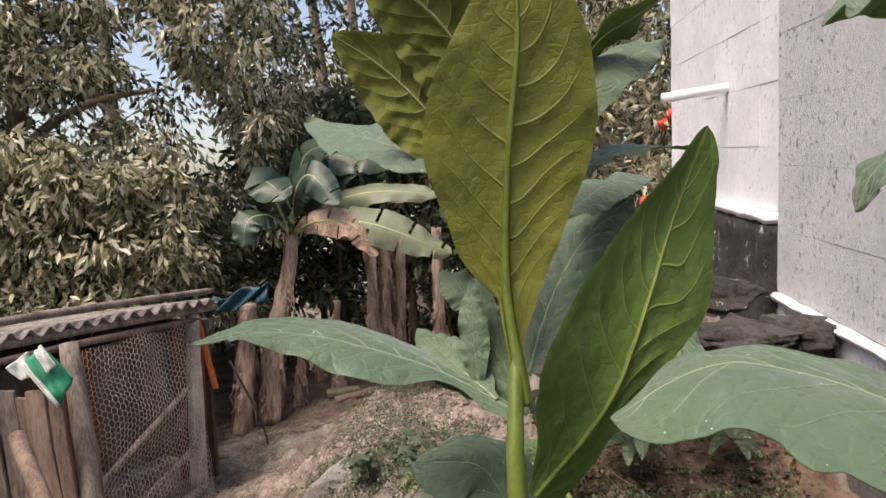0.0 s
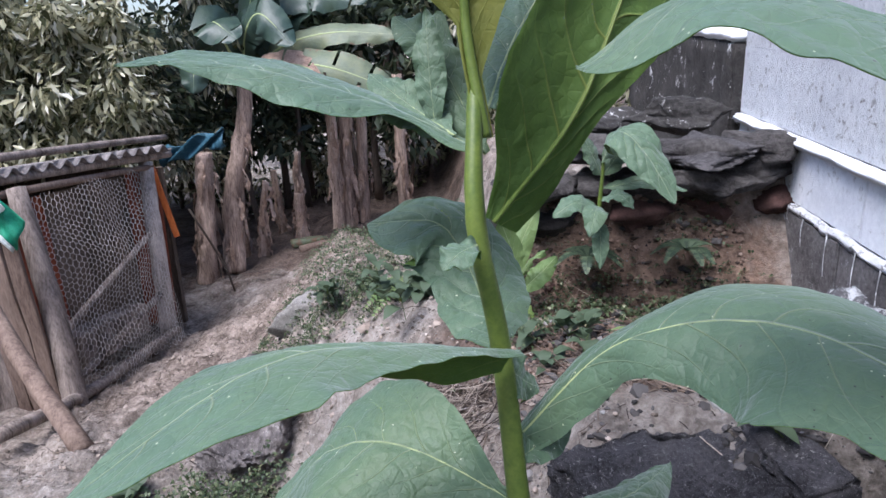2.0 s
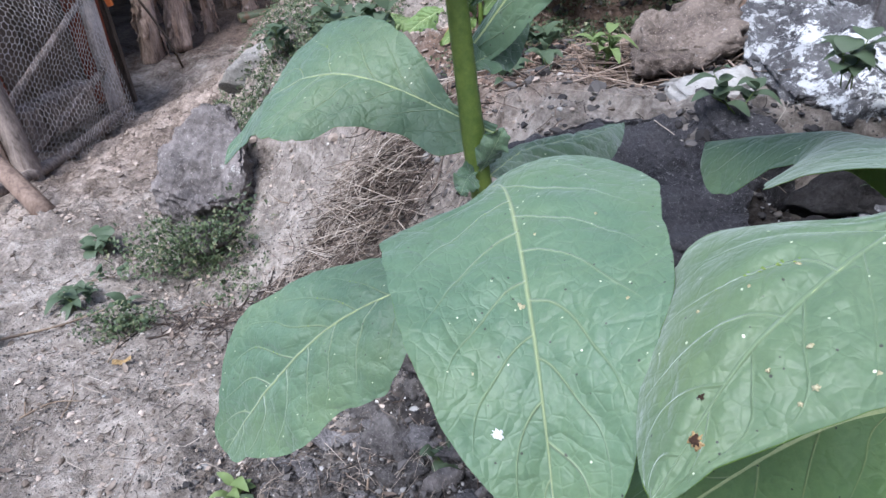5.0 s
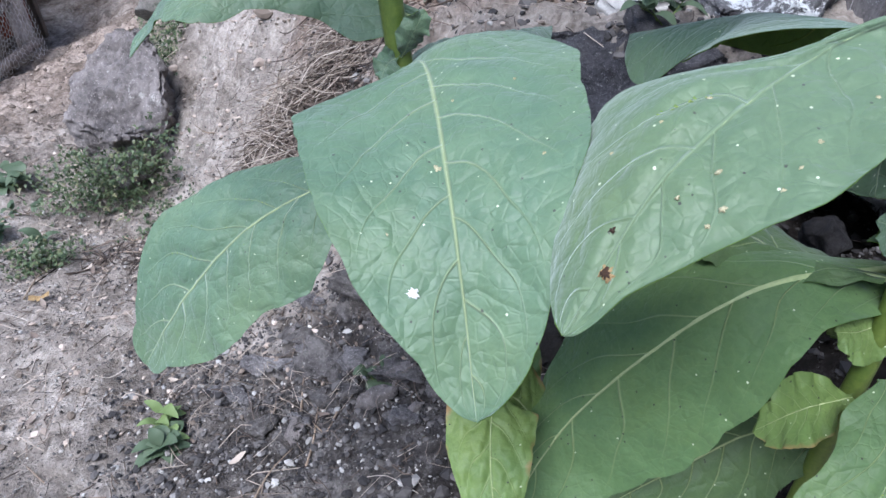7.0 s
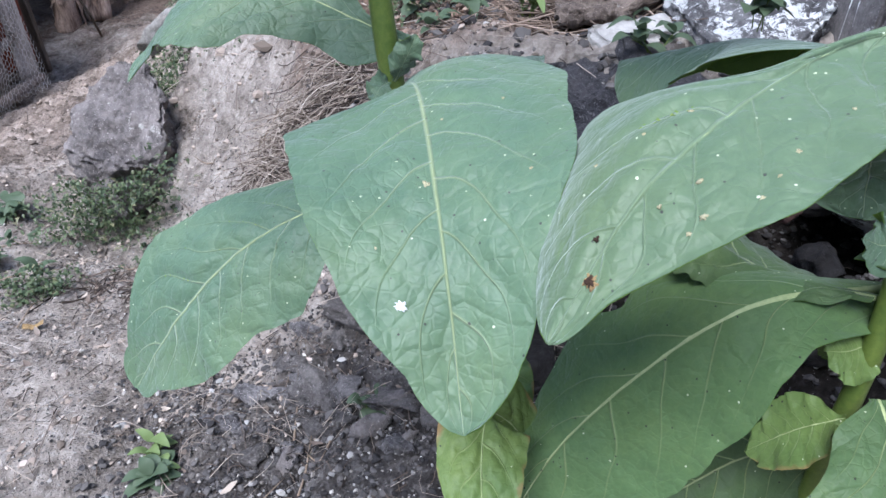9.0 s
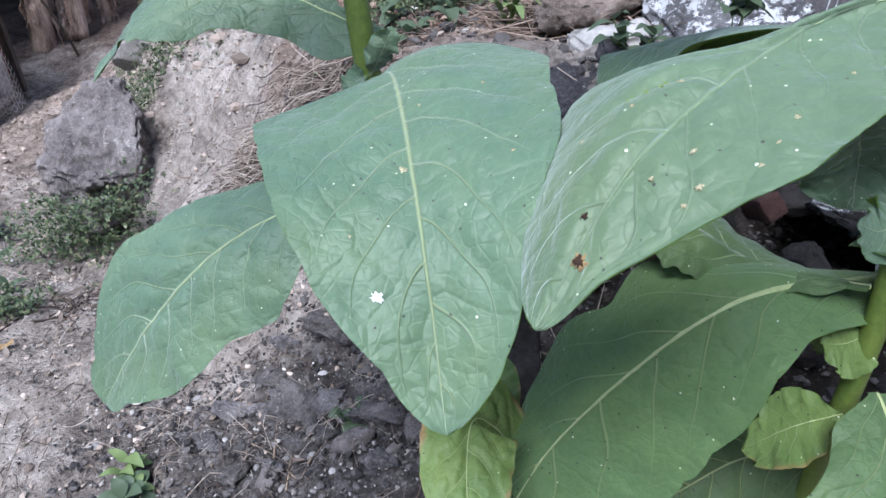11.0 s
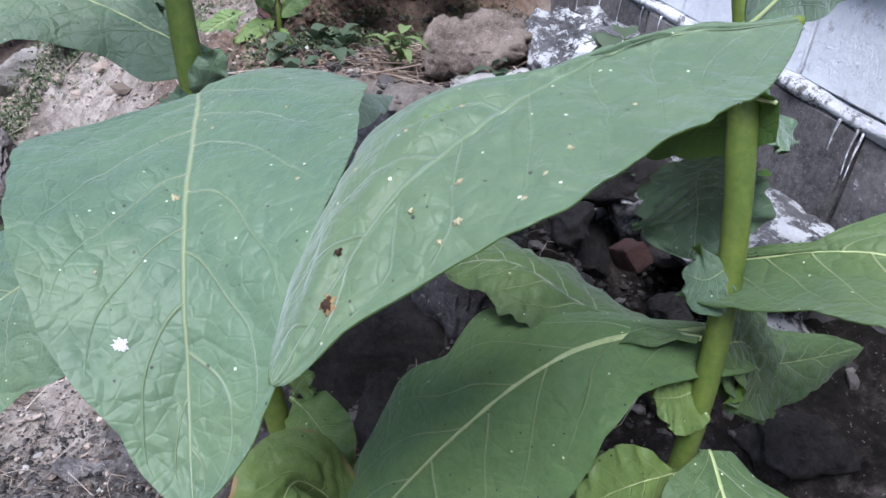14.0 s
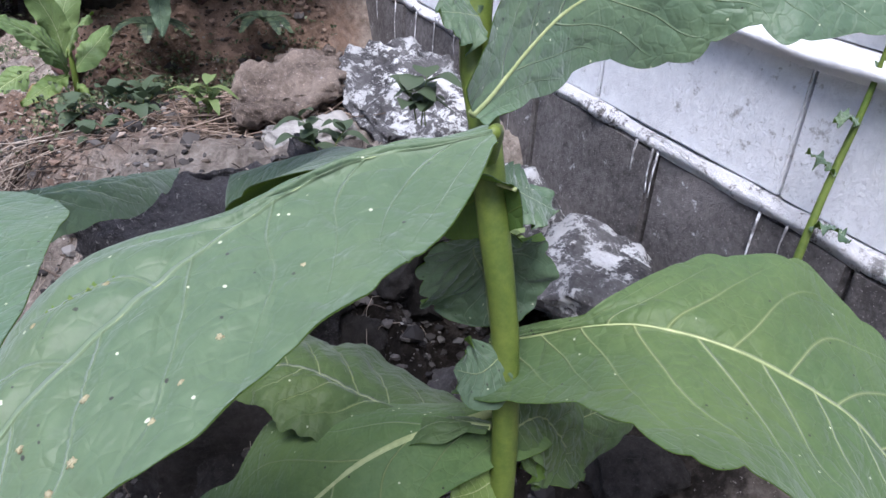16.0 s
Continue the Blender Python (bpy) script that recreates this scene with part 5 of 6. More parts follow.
leaf(plant_b, [(0.771, 0.830, 1.564), (0.660, 0.857, 1.545), (0.594, 0.903, 1.515), (0.575, 0.927, 1.452)], 0.06, 0.06, (-0.3, -0.3, 0.9))
leaf(plant_b, [(0.408, 0.430, 1.642), (0.338, 0.447, 1.614), (0.319, 0.466, 1.606), (0.311, 0.498, 1.627)], 0.05, 0.05, (-0.2, 0.6, 0.8))
tube("petiole", [(0.557, 0.388, 0.872), (0.53, 0.34, 0.912), (0.487, 0.283, 0.936)], (0.009, 0.005, 0.004), STEM_GREEN, plant_b, "", 8, 0.0, 10)
blemish(spotted_leaf, "scorched_ring", (0.205, 0.224, 0.815), 0.0066, SCORCH, 1, 0.0012, "orange-brown scorched ring")
blemish(spotted_leaf, "hole", (0.205, 0.224, 0.815), 0.0042, BLEMISH, 2, 0.0020, "dark brown rotten hole")
blemish(spotted_leaf, "hole", (0.212, 0.240, 0.835), 0.0022, BLEMISH, 12, 0.0016, "dark brown rotten hole")
for k, (x, y, z, r) in enumerate(((0.264, 0.215, 0.859, 0.0028), (0.272, 0.240, 0.869, 0.0022), (0.289, 0.295, 0.886, 0.0020), (0.253, 0.212, 0.851, 0.0018), (0.306, 0.217, 0.879, 0.0016), (0.325, 0.232, 0.887, 0.0018),
                                  (0.234, 0.301, 0.849, 0.0018), (0.247, 0.235, 0.856, 0.0016), (0.291, 0.208, 0.872, 0.0018), (0.260, 0.287, 0.873, 0.0015), (0.367, 0.246, 0.899, 0.0016))):
    blemish(spotted_leaf, "spot", (x, y, z), r, PALE_SPOT, 5 + k)
blemish(stained_leaf, "dropping", (0.097, 0.307, 0.746), 0.0052, DROPPING, 3, 0.0012, "white bird dropping")
blemish(stained_leaf, "spot", (0.131, 0.386, 0.796), 0.0036, PALE_SPOT, 4)
for k, (x, y, z) in enumerate(((0.086, 0.341, 0.771), (0.158, 0.460, 0.816), (0.215, 0.461, 0.829), (0.208, 0.355, 0.819))):
    blemish(stained_leaf, "spot", (x, y, z), 0.0017, PALE_SPOT, 19 + k)

# ---- herbs ----
def herb_arrays(place, count, length, width, spread_r, rise, seed, base, curl=0.3):
    """Small pointed folded leaves on short stalks, standing out all round from a place."""
    rnd = random.Random(seed)
    verts, faces = [], []
    for _ in range(count):
        a = rnd.uniform(0, 6.283)
        el = rnd.uniform(*rise)
        d = Vector((math.cos(a) * math.cos(el), math.sin(a) * math.cos(el), math.sin(el)))
        p = Vector(place) + Vector((rnd.gauss(0, 1), rnd.gauss(0, 1), 0)) * spread_r + Vector((0, 0, rnd.random() * spread_r * 0.6))
        l, w = length * rnd.uniform(0.6, 1.2), width * rnd.uniform(0.7, 1.2)
        s = d.cross(Vector((0, 0, 1))).normalized() * w
        up = s.cross(d).normalized()
        mid = p + d * l * 0.5 + up * l * curl * 0.3
        tip = p + d * l - Vector((0, 0, l * curl))
        b = base + len(verts)
        verts += [p, mid + s + up * w * 0.3, tip, mid - s + up * w * 0.3, mid]
        faces += [(b, b + 1, b + 4), (b + 1, b + 2, b + 4), (b + 2, b + 3, b + 4), (b + 3, b, b + 4)]
    return verts, faces


def herb(name, place, label, mat, count=18, length=0.06, width=0.018, spread_r=0.02, rise=(0.1, 1.2), seed=1, group="weeds"):
    """A weed: short stalks from one root, each with pointed folded leaves."""
    x, y = place[:2]
    z = place[2] if len(place) > 2 else ground_rough(x, y)
    root = thing(name, (x, y, z), label, "weed", group)
    rnd = random.Random(seed)
    for k in range(max(3, count // 5)):
        a, el, l = rnd.uniform(0, 6.283), rnd.uniform(*rise) * 0.6 + 0.5, length * rnd.uniform(0.8, 1.5)
        foot = Vector((x + rnd.gauss(0, spread_r), y + rnd.gauss(0, spread_r), z - 0.01))
        way = Vector((math.cos(a) * math.cos(el), math.sin(a) * math.cos(el), math.sin(el)))
        top = foot + way * l
        stalk = tube("stalk", [foot, (foot + top) / 2 + Vector((0, 0, l * 0.1)), top], (0.0016, 0.0009), STEM_GREEN, root, "", 5, n=5)
        for q in range(5):
            s = 0.3 + 0.175 * q
            p = np.array(foot + way * l * s + Vector((0, 0, l * 0.1 * (1 - (2 * s - 1) ** 2))))
            b = a + q * 2.4 + rnd.uniform(-0.4, 0.4)
            e2 = rnd.uniform(-0.1, 0.8)
            d = np.array((math.cos(b) * math.cos(e2), math.sin(b) * math.cos(e2), math.sin(e2)))
            ll, w = length * rnd.uniform(0.6, 1.1), width * rnd.uniform(0.7, 1.15)
            rib = spline([p, p + d * ll * 0.5 + np.array((0, 0, ll * 0.08)), p + d * ll - np.array((0, 0, ll * 0.22))], 7)
            sd = unit(np.cross(d, (0, 0, 1)))
            v = []
            for i in range(7):
                ww = w * math.sin(math.pi * (i / 6) ** 0.75) ** 0.8 * (1 + 0.12 * math.sin(i * 5 + q)) if 0 < i < 6 else 0.0008
                v += [rib[i] - sd * ww + np.array((0, 0, ww * 0.25)), rib[i], rib[i] + sd * ww + np.array((0, 0, ww * 0.25))]
            raw("leaf", v, [(3 * i + c, 3 * i + c + 1, 3 * i + c + 4, 3 * i + c + 3) for i in range(6) for c in (0, 1)], mat, stalk)
    return root


herb("weed", (0.47, 1.73), "leafy green weed on the bank", HERB, 22, 0.075, 0.018, 0.03, (0.2, 1.2), 1)
herb("weed", (0.46, 1.92), "leafy green weed on the bank", HERB, 20, 0.08, 0.026, 0.035, (0.0, 0.9), 2)
herb("weed", (0.62, 1.70), "leafy green weed on the bank", HERB_PALE, 10, 0.08, 0.014, 0.012, (0.7, 1.4), 3)
herb("weed", (-0.02, 2.55), "leafy green weed on the bank", HERB, 42, 0.10, 0.03, 0.07, (0.1, 1.2), 4)
herb("weed", (-0.28, 2.9), "leafy green weed on the bank", HERB, 40, 0.08, 0.022, 0.08, (0.1, 1.2), 5)
herb("weed", (-0.40, 0.95), "small blue-green weed seedling", HERB, 14, 0.07, 0.02, 0.02, (0.0, 0.9), 6)
herb("weed", (-0.38, 0.96), "small pale weed shoot", HERB_PALE, 6, 0.06, 0.016, 0.008, (0.6, 1.3), 16)
herb("weed", (0.07, 0.93), "small blue-green weed seedling", HERB, 9, 0.05, 0.016, 0.015, (0.0, 0.8), 7)
herb("weed", (0.93, 1.14, 0.63), "leafy green weed between the rocks", HERB, 10, 0.08, 0.024, 0.012, (0.4, 1.3), 8)
herb("weed", (0.74, 1.20, 0.57), "wilted weed on the broken slab", HERB, 12, 0.07, 0.018, 0.02, (-0.1, 0.7), 9)
herb("weed", (0.86, 0.96, 0.50), "small weed between the rocks", HERB, 14, 0.03, 0.010, 0.03, (0.1, 1.1), 10)
herb("weed", (0.98, 0.82, 0.50), "small weed between the rocks", HERB_PALE, 12, 0.03, 0.010, 0.02, (0.1, 1.1), 11)
herb("weed", (-1.30, 2.50), "low grey-green weed on the trodden earth", HERB, 18, 0.10, 0.03, 0.05, (0.0, 0.5), 14)
herb("weed", (-1.16, 2.12), "bushy green weed on the trodden earth", HERB, 40, 0.05, 0.012, 0.05, (0.3, 1.2), 15)
herb("weed", (-1.12, 2.0), "low grey-green weed on the trodden earth", HERB, 18, 0.09, 0.022, 0.05, (0.0, 0.6), 12)
herb("weed", (-1.35, 1.75), "low grey-green weed on the trodden earth", HERB, 12, 0.09, 0.022, 0.04, (0.0, 0.6), 13)

for k, (x, y, n, r) in enumerate(((-0.84, 2.22, 420, 0.10), (-0.64, 2.16, 260, 0.08), (-0.92, 1.82, 170, 0.06), (-0.45, 2.95, 220, 0.12), (-0.75, 3.1, 200, 0.14), (-0.2, 3.5, 200, 0.2), (-0.55, 1.95, 40, 0.07), (0.1, 3.3, 240, 0.2), (-0.1, 4.3, 300, 0.3), (0.95, 2.15, 160, 0.10), (0.55, 2.25, 220, 0.12), (1.05, 2.3, 120, 0.08), (-0.12, 2.75, 260, 0.13), (-0.32, 3.15, 220, 0.12), (-0.5, 3.7, 260, 0.2), (-0.62, 2.95, 160, 0.07), (0.72, 2.18, 160, 0.12), (0.35, 1.95, 120, 0.10), (-0.62, 4.6, 260, 0.18), (-0.35, 5.0, 260, 0.2), (-0.85, 3.7, 200, 0.10), (-0.95, 3.35, 160, 0.10), (-0.25, 2.95, 200, 0.09), (0.05, 5.4, 220, 0.25), (-0.70, 5.4, 200, 0.2))):
    v, f = [], []
    rnd = random.Random(40 + k)
    for _ in range(n):
        px, py = x + rnd.gauss(0, r), y + rnd.gauss(0, r * 0.8)
        a, b = herb_arrays((px, py, ground_rough(px, py) + rnd.random() * (0.22 if k < 2 else 0.06)), 3, 0.026 if k < 2 else 0.022, 0.006, 0.008, (0.0, 1.4), rnd.randrange(9999), len(v))
        v += a
        f += b
    tagged(raw("creeping_herb", v, f, MOSS_HERB), "clump of creeping small-leaved grey-green herb", "weed", "creeping herbs", "stuff")

# ferns on the bank
def fern(place, fronds, length, seed, mat=HERB_PALE):
    rnd = random.Random(seed)
    root = thing("fern", place, "light green fern growing out of the bank", "fern", "ferns")
    for k in range(fronds):
        a = 6.283 * k / fronds + rnd.uniform(-0.3, 0.3)
        d = Vector((math.cos(a), math.sin(a), 0))
        pts = [Vector(place) + d * length * s + Vector((0, 0, length * (0.9 * s - 1.0 * s * s))) for s in (0, 0.33, 0.66, 1.0)]
        rib = spline(pts, 16)
        v, f = tube_arrays(rib, np.linspace(0.0025, 0.0008, 16), 4)
        for i in range(2, 16):
            w = length * 0.22 * math.sin(math.pi * (i / 16) ** 0.7) + 0.004
            t = unit(rib[i] - rib[i - 1])
            s = unit(np.cross(t, (0, 0, 1)))
            for sg in (-1, 1):
                b = len(v)
                tip = rib[i] + sg * s * w + t * w * 0.3
                v += [rib[i] - t * 0.006, rib[i] + t * 0.006, tip, (rib[i] + tip) / 2 - t * 0.008]
                f += [(b, b + 1, b + 2), (b, b + 2, b + 3)]
        raw("frond", v, f, mat, root)


fern((0.0, 2.80, ground(0.0, 2.8)), 11, 0.24, 2)
fern((0.12, 2.7, ground(0.12, 2.7)), 8, 0.18, 3)
fern((0.60, 2.22, 0.62), 7, 0.12, 4, HERB)
fern((0.95, 2.24, 0.62), 7, 0.12, 5, HERB)

# young tobacco plant rooted in the retaining wall
young = thing("young_tobacco_plant", (0.63, 2.24, 0.66), "young pale green tobacco plant rooted in the stone wall", "plant", "tobacco plants")
stem(young, [(0.63, 2.25, 0.62), (0.635, 2.22, 0.80), (0.645, 2.22, 0.95)], (0.009, 0.008, 0.005), 14)
for pts, w in (([(0.64, 2.22, 0.95), (0.66, 2.12, 1.06), (0.72, 2.03, 1.00), (0.79, 1.96, 0.86)], 0.075),
               ([(0.635, 2.22, 0.80), (0.60, 2.14, 0.80), (0.57, 2.08, 0.74)], 0.04),
               ([(0.635, 2.22, 0.82), (0.68, 2.16, 0.85), (0.72, 2.12, 0.81)], 0.028),
               ([(0.64, 2.22, 0.90), (0.60, 2.20, 0.98), (0.57, 2.2, 1.04)], 0.04),
               ([(0.64, 2.22, 0.90), (0.69, 2.22, 0.97), (0.71, 2.24, 1.03)], 0.035),
               ([(0.635, 2.22, 0.78), (0.55, 2.2, 0.82), (0.47, 2.18, 0.78)], 0.04),
               ([(0.635, 2.22, 0.76), (0.62, 2.14, 0.70), (0.61, 2.1, 0.62)], 0.03),
               ([(0.64, 2.22, 0.86), (0.80, 2.2, 0.88), (0.92, 2.2, 0.84)], 0.03)):
    leaf(young, pts, w, w, (0, -0.6, 0.8), tint=0.0)
young = thing("young_tobacco_plant", (0.374, 2.22, 0.46), "young tobacco plant with upright leaves behind the stem", "plant", "tobacco plants")
stem(young, [(0.374, 2.240, 0.399), (0.374, 2.225, 0.489), (0.374, 2.230, 0.579)], (0.009, 0.009, 0.005), 12)
for pts, w in (([(0.360, 2.240, 0.506), (0.336, 2.210, 0.569), (0.275, 2.180, 0.638), (0.200, 2.140, 0.686)], 0.047),
               ([(0.361, 2.240, 0.529), (0.351, 2.250, 0.632), (0.323, 2.250, 0.714), (0.296, 2.230, 0.794)], 0.042),
               ([(0.361, 2.240, 0.549), (0.375, 2.270, 0.652), (0.411, 2.290, 0.729), (0.447, 2.300, 0.791)], 0.040),
               ([(0.371, 2.230, 0.504), (0.407, 2.210, 0.552), (0.452, 2.210, 0.595), (0.487, 2.200, 0.639)], 0.037),
               ([(0.368, 2.220, 0.559), (0.394, 2.180, 0.631), (0.425, 2.150, 0.668), (0.445, 2.130, 0.690)], 0.013),
               ([(0.276, 2.499, 0.465), (0.188, 2.521, 0.414), (0.113, 2.514, 0.360)], 0.050)):
    leaf(young, pts, w, w, (0, -0.6, 0.8), lower=4)
leaf(young, [(0.357, 2.220, 0.500), (0.312, 2.170, 0.496), (0.269, 2.140, 0.479), (0.226, 2.120, 0.454)], 0.034, 0.034, (0, -0.6, 0.8), tint=1.0, label="drooping yellow old leaf")
leaf(young, [(0.375, 2.220, 0.483), (0.390, 2.180, 0.457), (0.410, 2.160, 0.423)], 0.012, 0.012, (0.2, -0.6, 0.8), tint=1.0)
# thin thistle-like weed by the plinth
tall = thing("tall_weed", (1.14, 0.43, 0.45), "tall thin green weed with ragged narrow leaves", "weed")
tube("stem", [(1.10, 0.46, 0.28), (1.075, 0.43, 0.45), (1.078, 0.42, 0.57), (1.135, 0.44, 0.72), (1.175, 0.448, 0.84), (1.19, 0.45, 1.0)], (0.007, 0.006, 0.003), STEM_GREEN, tall, "thin green stem", 8, n=16)
for k in range(9):
    z = 0.55 + k * 0.065
    a = k * 2.4
    p = Vector((1.055 + 0.39 * (z - 0.53) if z < 0.84 else 1.178, 0.415 + 0.1 * (z - 0.53), z))
    d = Vector((math.cos(a) * 0.6 - 0.3, math.sin(a) * 0.7, 0.15))
    leaf(tall, [p, p + d * 0.04 + Vector((0, 0, 0.008)), p + d * 0.09], 0.009, 0.009, (0, -0.3, 1), peak=0.35)

# heap of dry grass and loose straw
def straw(name, count, seed, centre, radius, length, label, kind_of="dry grass", height=0.1, thick=0.0012, mat=STRAW):
    rnd = random.Random(seed)
    v, f = [], []
    for _ in range(count):
        x, y = centre[0] + rnd.gauss(0, radius[0]), centre[1] + rnd.gauss(0, radius[1])
        z = ground_rough(x, y) + height * rnd.random() ** 2 * math.exp(-((x - centre[0]) / radius[0]) ** 2 - ((y - centre[1]) / radius[1]) ** 2) + 0.004
        a, l = rnd.uniform(0, 6.283), length * rnd.uniform(0.4, 1.2)
        d = Vector((math.cos(a), math.sin(a), 0)) * l
        bend = 0.10 if mat is LITTER else 0.3
        e = Vector((rnd.gauss(0, bend), rnd.gauss(0, bend), 0)) * l
        p0 = Vector((x, y, z)) - d / 2
        p2 = Vector((x, y, z)) + d / 2
        for p in (p0, p2):
            p.z = max(ground_rough(p.x, p.y) + 0.004, z + (rnd.uniform(-0.04, 0.01) if bend > 0.2 else rnd.uniform(-0.01, 0.003)))
        p1 = Vector((x, y, z + (rnd.uniform(0, 0.03) if bend > 0.2 else 0.003))) + e
        vv, ff = tube_arrays(spline([p0, p1, p2], 6), thick * rnd.uniform(0.6, 1.5), 3, base=len(v), closed=False)
        v += vv
        f += ff
    tagged(raw(name, v, f, mat), label, kind_of, kind="stuff")


straw("dry_grass", 760, 1, (-0.03, 1.76), (0.13, 0.12), 0.22, "tangled heap of dry grass on the bank", height=0.15, thick=0.0011)
straw("litter", 900, 10, (-0.02, 1.74), (0.12, 0.11), 0.14, "brown matted litter under the heap of dry grass", "litter", 0.10, 0.0016, LITTER)
straw("dry_stems", 170, 2, (0.78, 1.72), (0.17, 0.12), 0.36, "long brown dry stems trailing over the flat stone", height=0.07, thick=0.0018, mat=DRY_STEM)
straw("dry_grass", 300, 3, (-0.2, 1.25), (0.5, 0.4), 0.10, "loose dry straw on the bank", height=0.01, thick=0.0009)
straw("dry_grass", 40, 4, (0.25, 1.0), (0.25, 0.2), 0.12, "loose dry straw on the bank", height=0.01, thick=0.0007)
straw("litter", 500, 11, (-1.2, 4.2), (0.7, 1.0), 0.07, "dark dry plant litter on the path", "litter", 0.008, 0.002, LITTER)
straw("dry_grass", 160, 5, (-0.6, 3.0), (0.5, 0.6), 0.16, "loose dry straw on the bank", height=0.01)
straw("litter", 900, 6, (-0.35, 1.45), (0.6, 0.45), 0.035, "dark dry plant litter on the earth", "litter", 0.004, 0.0011, LITTER)
straw("litter", 260, 7, (-0.48, 1.83), (0.22, 0.05), 0.09, "dark strip of dry roots and litter", "litter", 0.02, 0.0022, LITTER)
straw("litter", 160, 8, (-0.05, 0.98), (0.3, 0.22), 0.05, "dark dry plant litter on the earth", "litter", 0.008, 0.0012, LITTER)
straw("dry_grass", 110, 9, (0.05, 1.05), (0.35, 0.25), 0.10, "loose pale straw over the dark mound", "dry grass", 0.01, 0.0006)
tagged(tube("stick", [(-1.45, 1.70, ground_rough(-1.45, 1.70) + 0.012), (-1.32, 1.80, ground_rough(-1.32, 1.80) + 0.02), (-1.17, 1.89, ground_rough(-1.17, 1.89) + 0.012), (-1.02, 2.0, ground_rough(-1.02, 2.0) + 0.02)], (0.006, 0.003), TWIG, None, "", 7, 0.2, 14), "thin crooked dry stick lying on the earth", "stick")
rnd = random.Random(77)
for k in range(26):
    x, y, a = rnd.uniform(-1.2, 0.9), rnd.uniform(0.7, 2.3), rnd.uniform(0, 3.14)
    l = rnd.uniform(0.05, 0.22)
    pts = [(x + math.cos(a) * l * s, y + math.sin(a) * l * s + 0.02 * math.sin(s * 5 + k), ground_rough(x + math.cos(a) * l * s, y + math.sin(a) * l * s) + 0.006) for s in (-0.5, 0, 0.5)]
    tagged(tube("twig", pts, (0.003, 0.0012), TWIG, sides=6, n=8), "thin dry twig lying on the earth", "twig", "twigs")
bm = bmesh.new()
bmesh.ops.create_grid(bm, x_segments=6, y_segments=3, size=1.0, matrix=pose(-0.85, 1.60, ground_rough(-0.85, 1.6) + 0.014, 0, 0, 10) @ Matrix.Diagonal((0.028, 0.011, 1, 1)))
for v in bm.verts:
    v.co.z += 0.006 * math.sin(v.co.x * 120)
tagged(part("fallen_leaf", bm, SCORCH), "small orange-brown fallen leaf", "leaf")

rnd = random.Random(91)
v, f = [], []
for _ in range(55):
    x, y, a, l = rnd.uniform(-1.4, 0.4), rnd.uniform(0.75, 2.4), rnd.uniform(0, 6.28), rnd.uniform(0.006, 0.02)
    c, d = Vector((x, y, ground_rough(x, y) + 0.008)), Vector((math.cos(a), math.sin(a), rnd.uniform(-0.3, 0.3)))
    s = d.cross(Vector((0, 0, 1))).normalized()
    b = len(v)
    for q in range(5):
        w = l * 0.42 * math.sin(math.pi * (q + 0.25) / 4.6)
        p = c + d * l * (q / 2 - 1) + Vector((0, 0, 0.004 * math.cos(q * 1.3)))
        v += [p - s * w + Vector((0, 0, w * 0.5)), p, p + s * w + Vector((0, 0, w * 0.5))]
    f += [(b + 3 * q + k, b + 3 * q + k + 1, b + 3 * q + k + 4, b + 3 * q + k + 3) for q in range(4) for k in (0, 1)]
tagged(raw("dry_leaves", v, f, STRAW), "small pale curled dry leaves strewn on the earth", "dry leaves", kind="stuff")

# ---- chicken coop ----
coop = thing("chicken_coop", (-2.9, 5.2, -1.0), "rough wooden chicken coop with wire netting and a low sheet roof", "coop")
P1, P2 = Vector((-2.62, 4.66, 0)), Vector((-2.37, 6.15, 0))
tube("post", [(-2.73, 4.76, 0.50), (-2.57, 4.58, -0.2), (-2.42, 4.36, -1.15)], (0.065, 0.075, 0.08), WOOD_GREY, coop, "bent grey timber post", 10, 0.25, 12)
tube("post", [(-2.43, 6.30, 0.40), (-2.38, 6.1, -0.3), (-2.34, 5.95, -1.15)], (0.065, 0.075, 0.075), WOOD_PALE, coop, "bent grey timber post", 10, 0.25, 12)
tube("post", [(-4.2, 6.6, 0.40), (-4.2, 6.6, -1.3)], (0.06, 0.06), WOOD_GREY, coop, "", 8, 0.2, 6)
tube("post", [(-4.2, 4.2, 0.45), (-4.2, 4.2, -1.2)], (0.06, 0.06), WOOD_GREY, coop, "", 8, 0.2, 6)
tube("beam", [(-3.35, 3.9, 0.57), (-2.86, 5.0, 0.535), (-2.30, 6.55, 0.43)], (0.035, 0.04, 0.035), WOOD_GREY, coop, "weathered eave beam", 8, 0.15, 14)
tube("beam", [(-3.20, 4.1, 0.46), (-2.80, 5.0, 0.44), (-2.38, 6.3, 0.36)], (0.025, 0.03, 0.025), WOOD_BROWN, coop, "", 8, 0.2, 14)
tube("rail", [(-2.62, 4.50, -0.62), (-2.36, 5.95, -0.18)], (0.028, 0.025), WOOD_GREY, coop, "slanting rail across the netting", 8, 0.2, 8)
tube("rail", [(-2.60, 4.45, -0.98), (-2.36, 5.95, -0.75)], (0.028, 0.028), WOOD_GREY, coop, "", 8, 0.2, 8)
tube("sill_log", [(-2.35, 3.4, -0.62), (-2.42, 4.6, -0.98), (-2.28, 6.0, -1.12)], (0.045, 0.045, 0.04), WOOD_GREY, coop, "long grey log along the foot", 9, 0.2, 12)
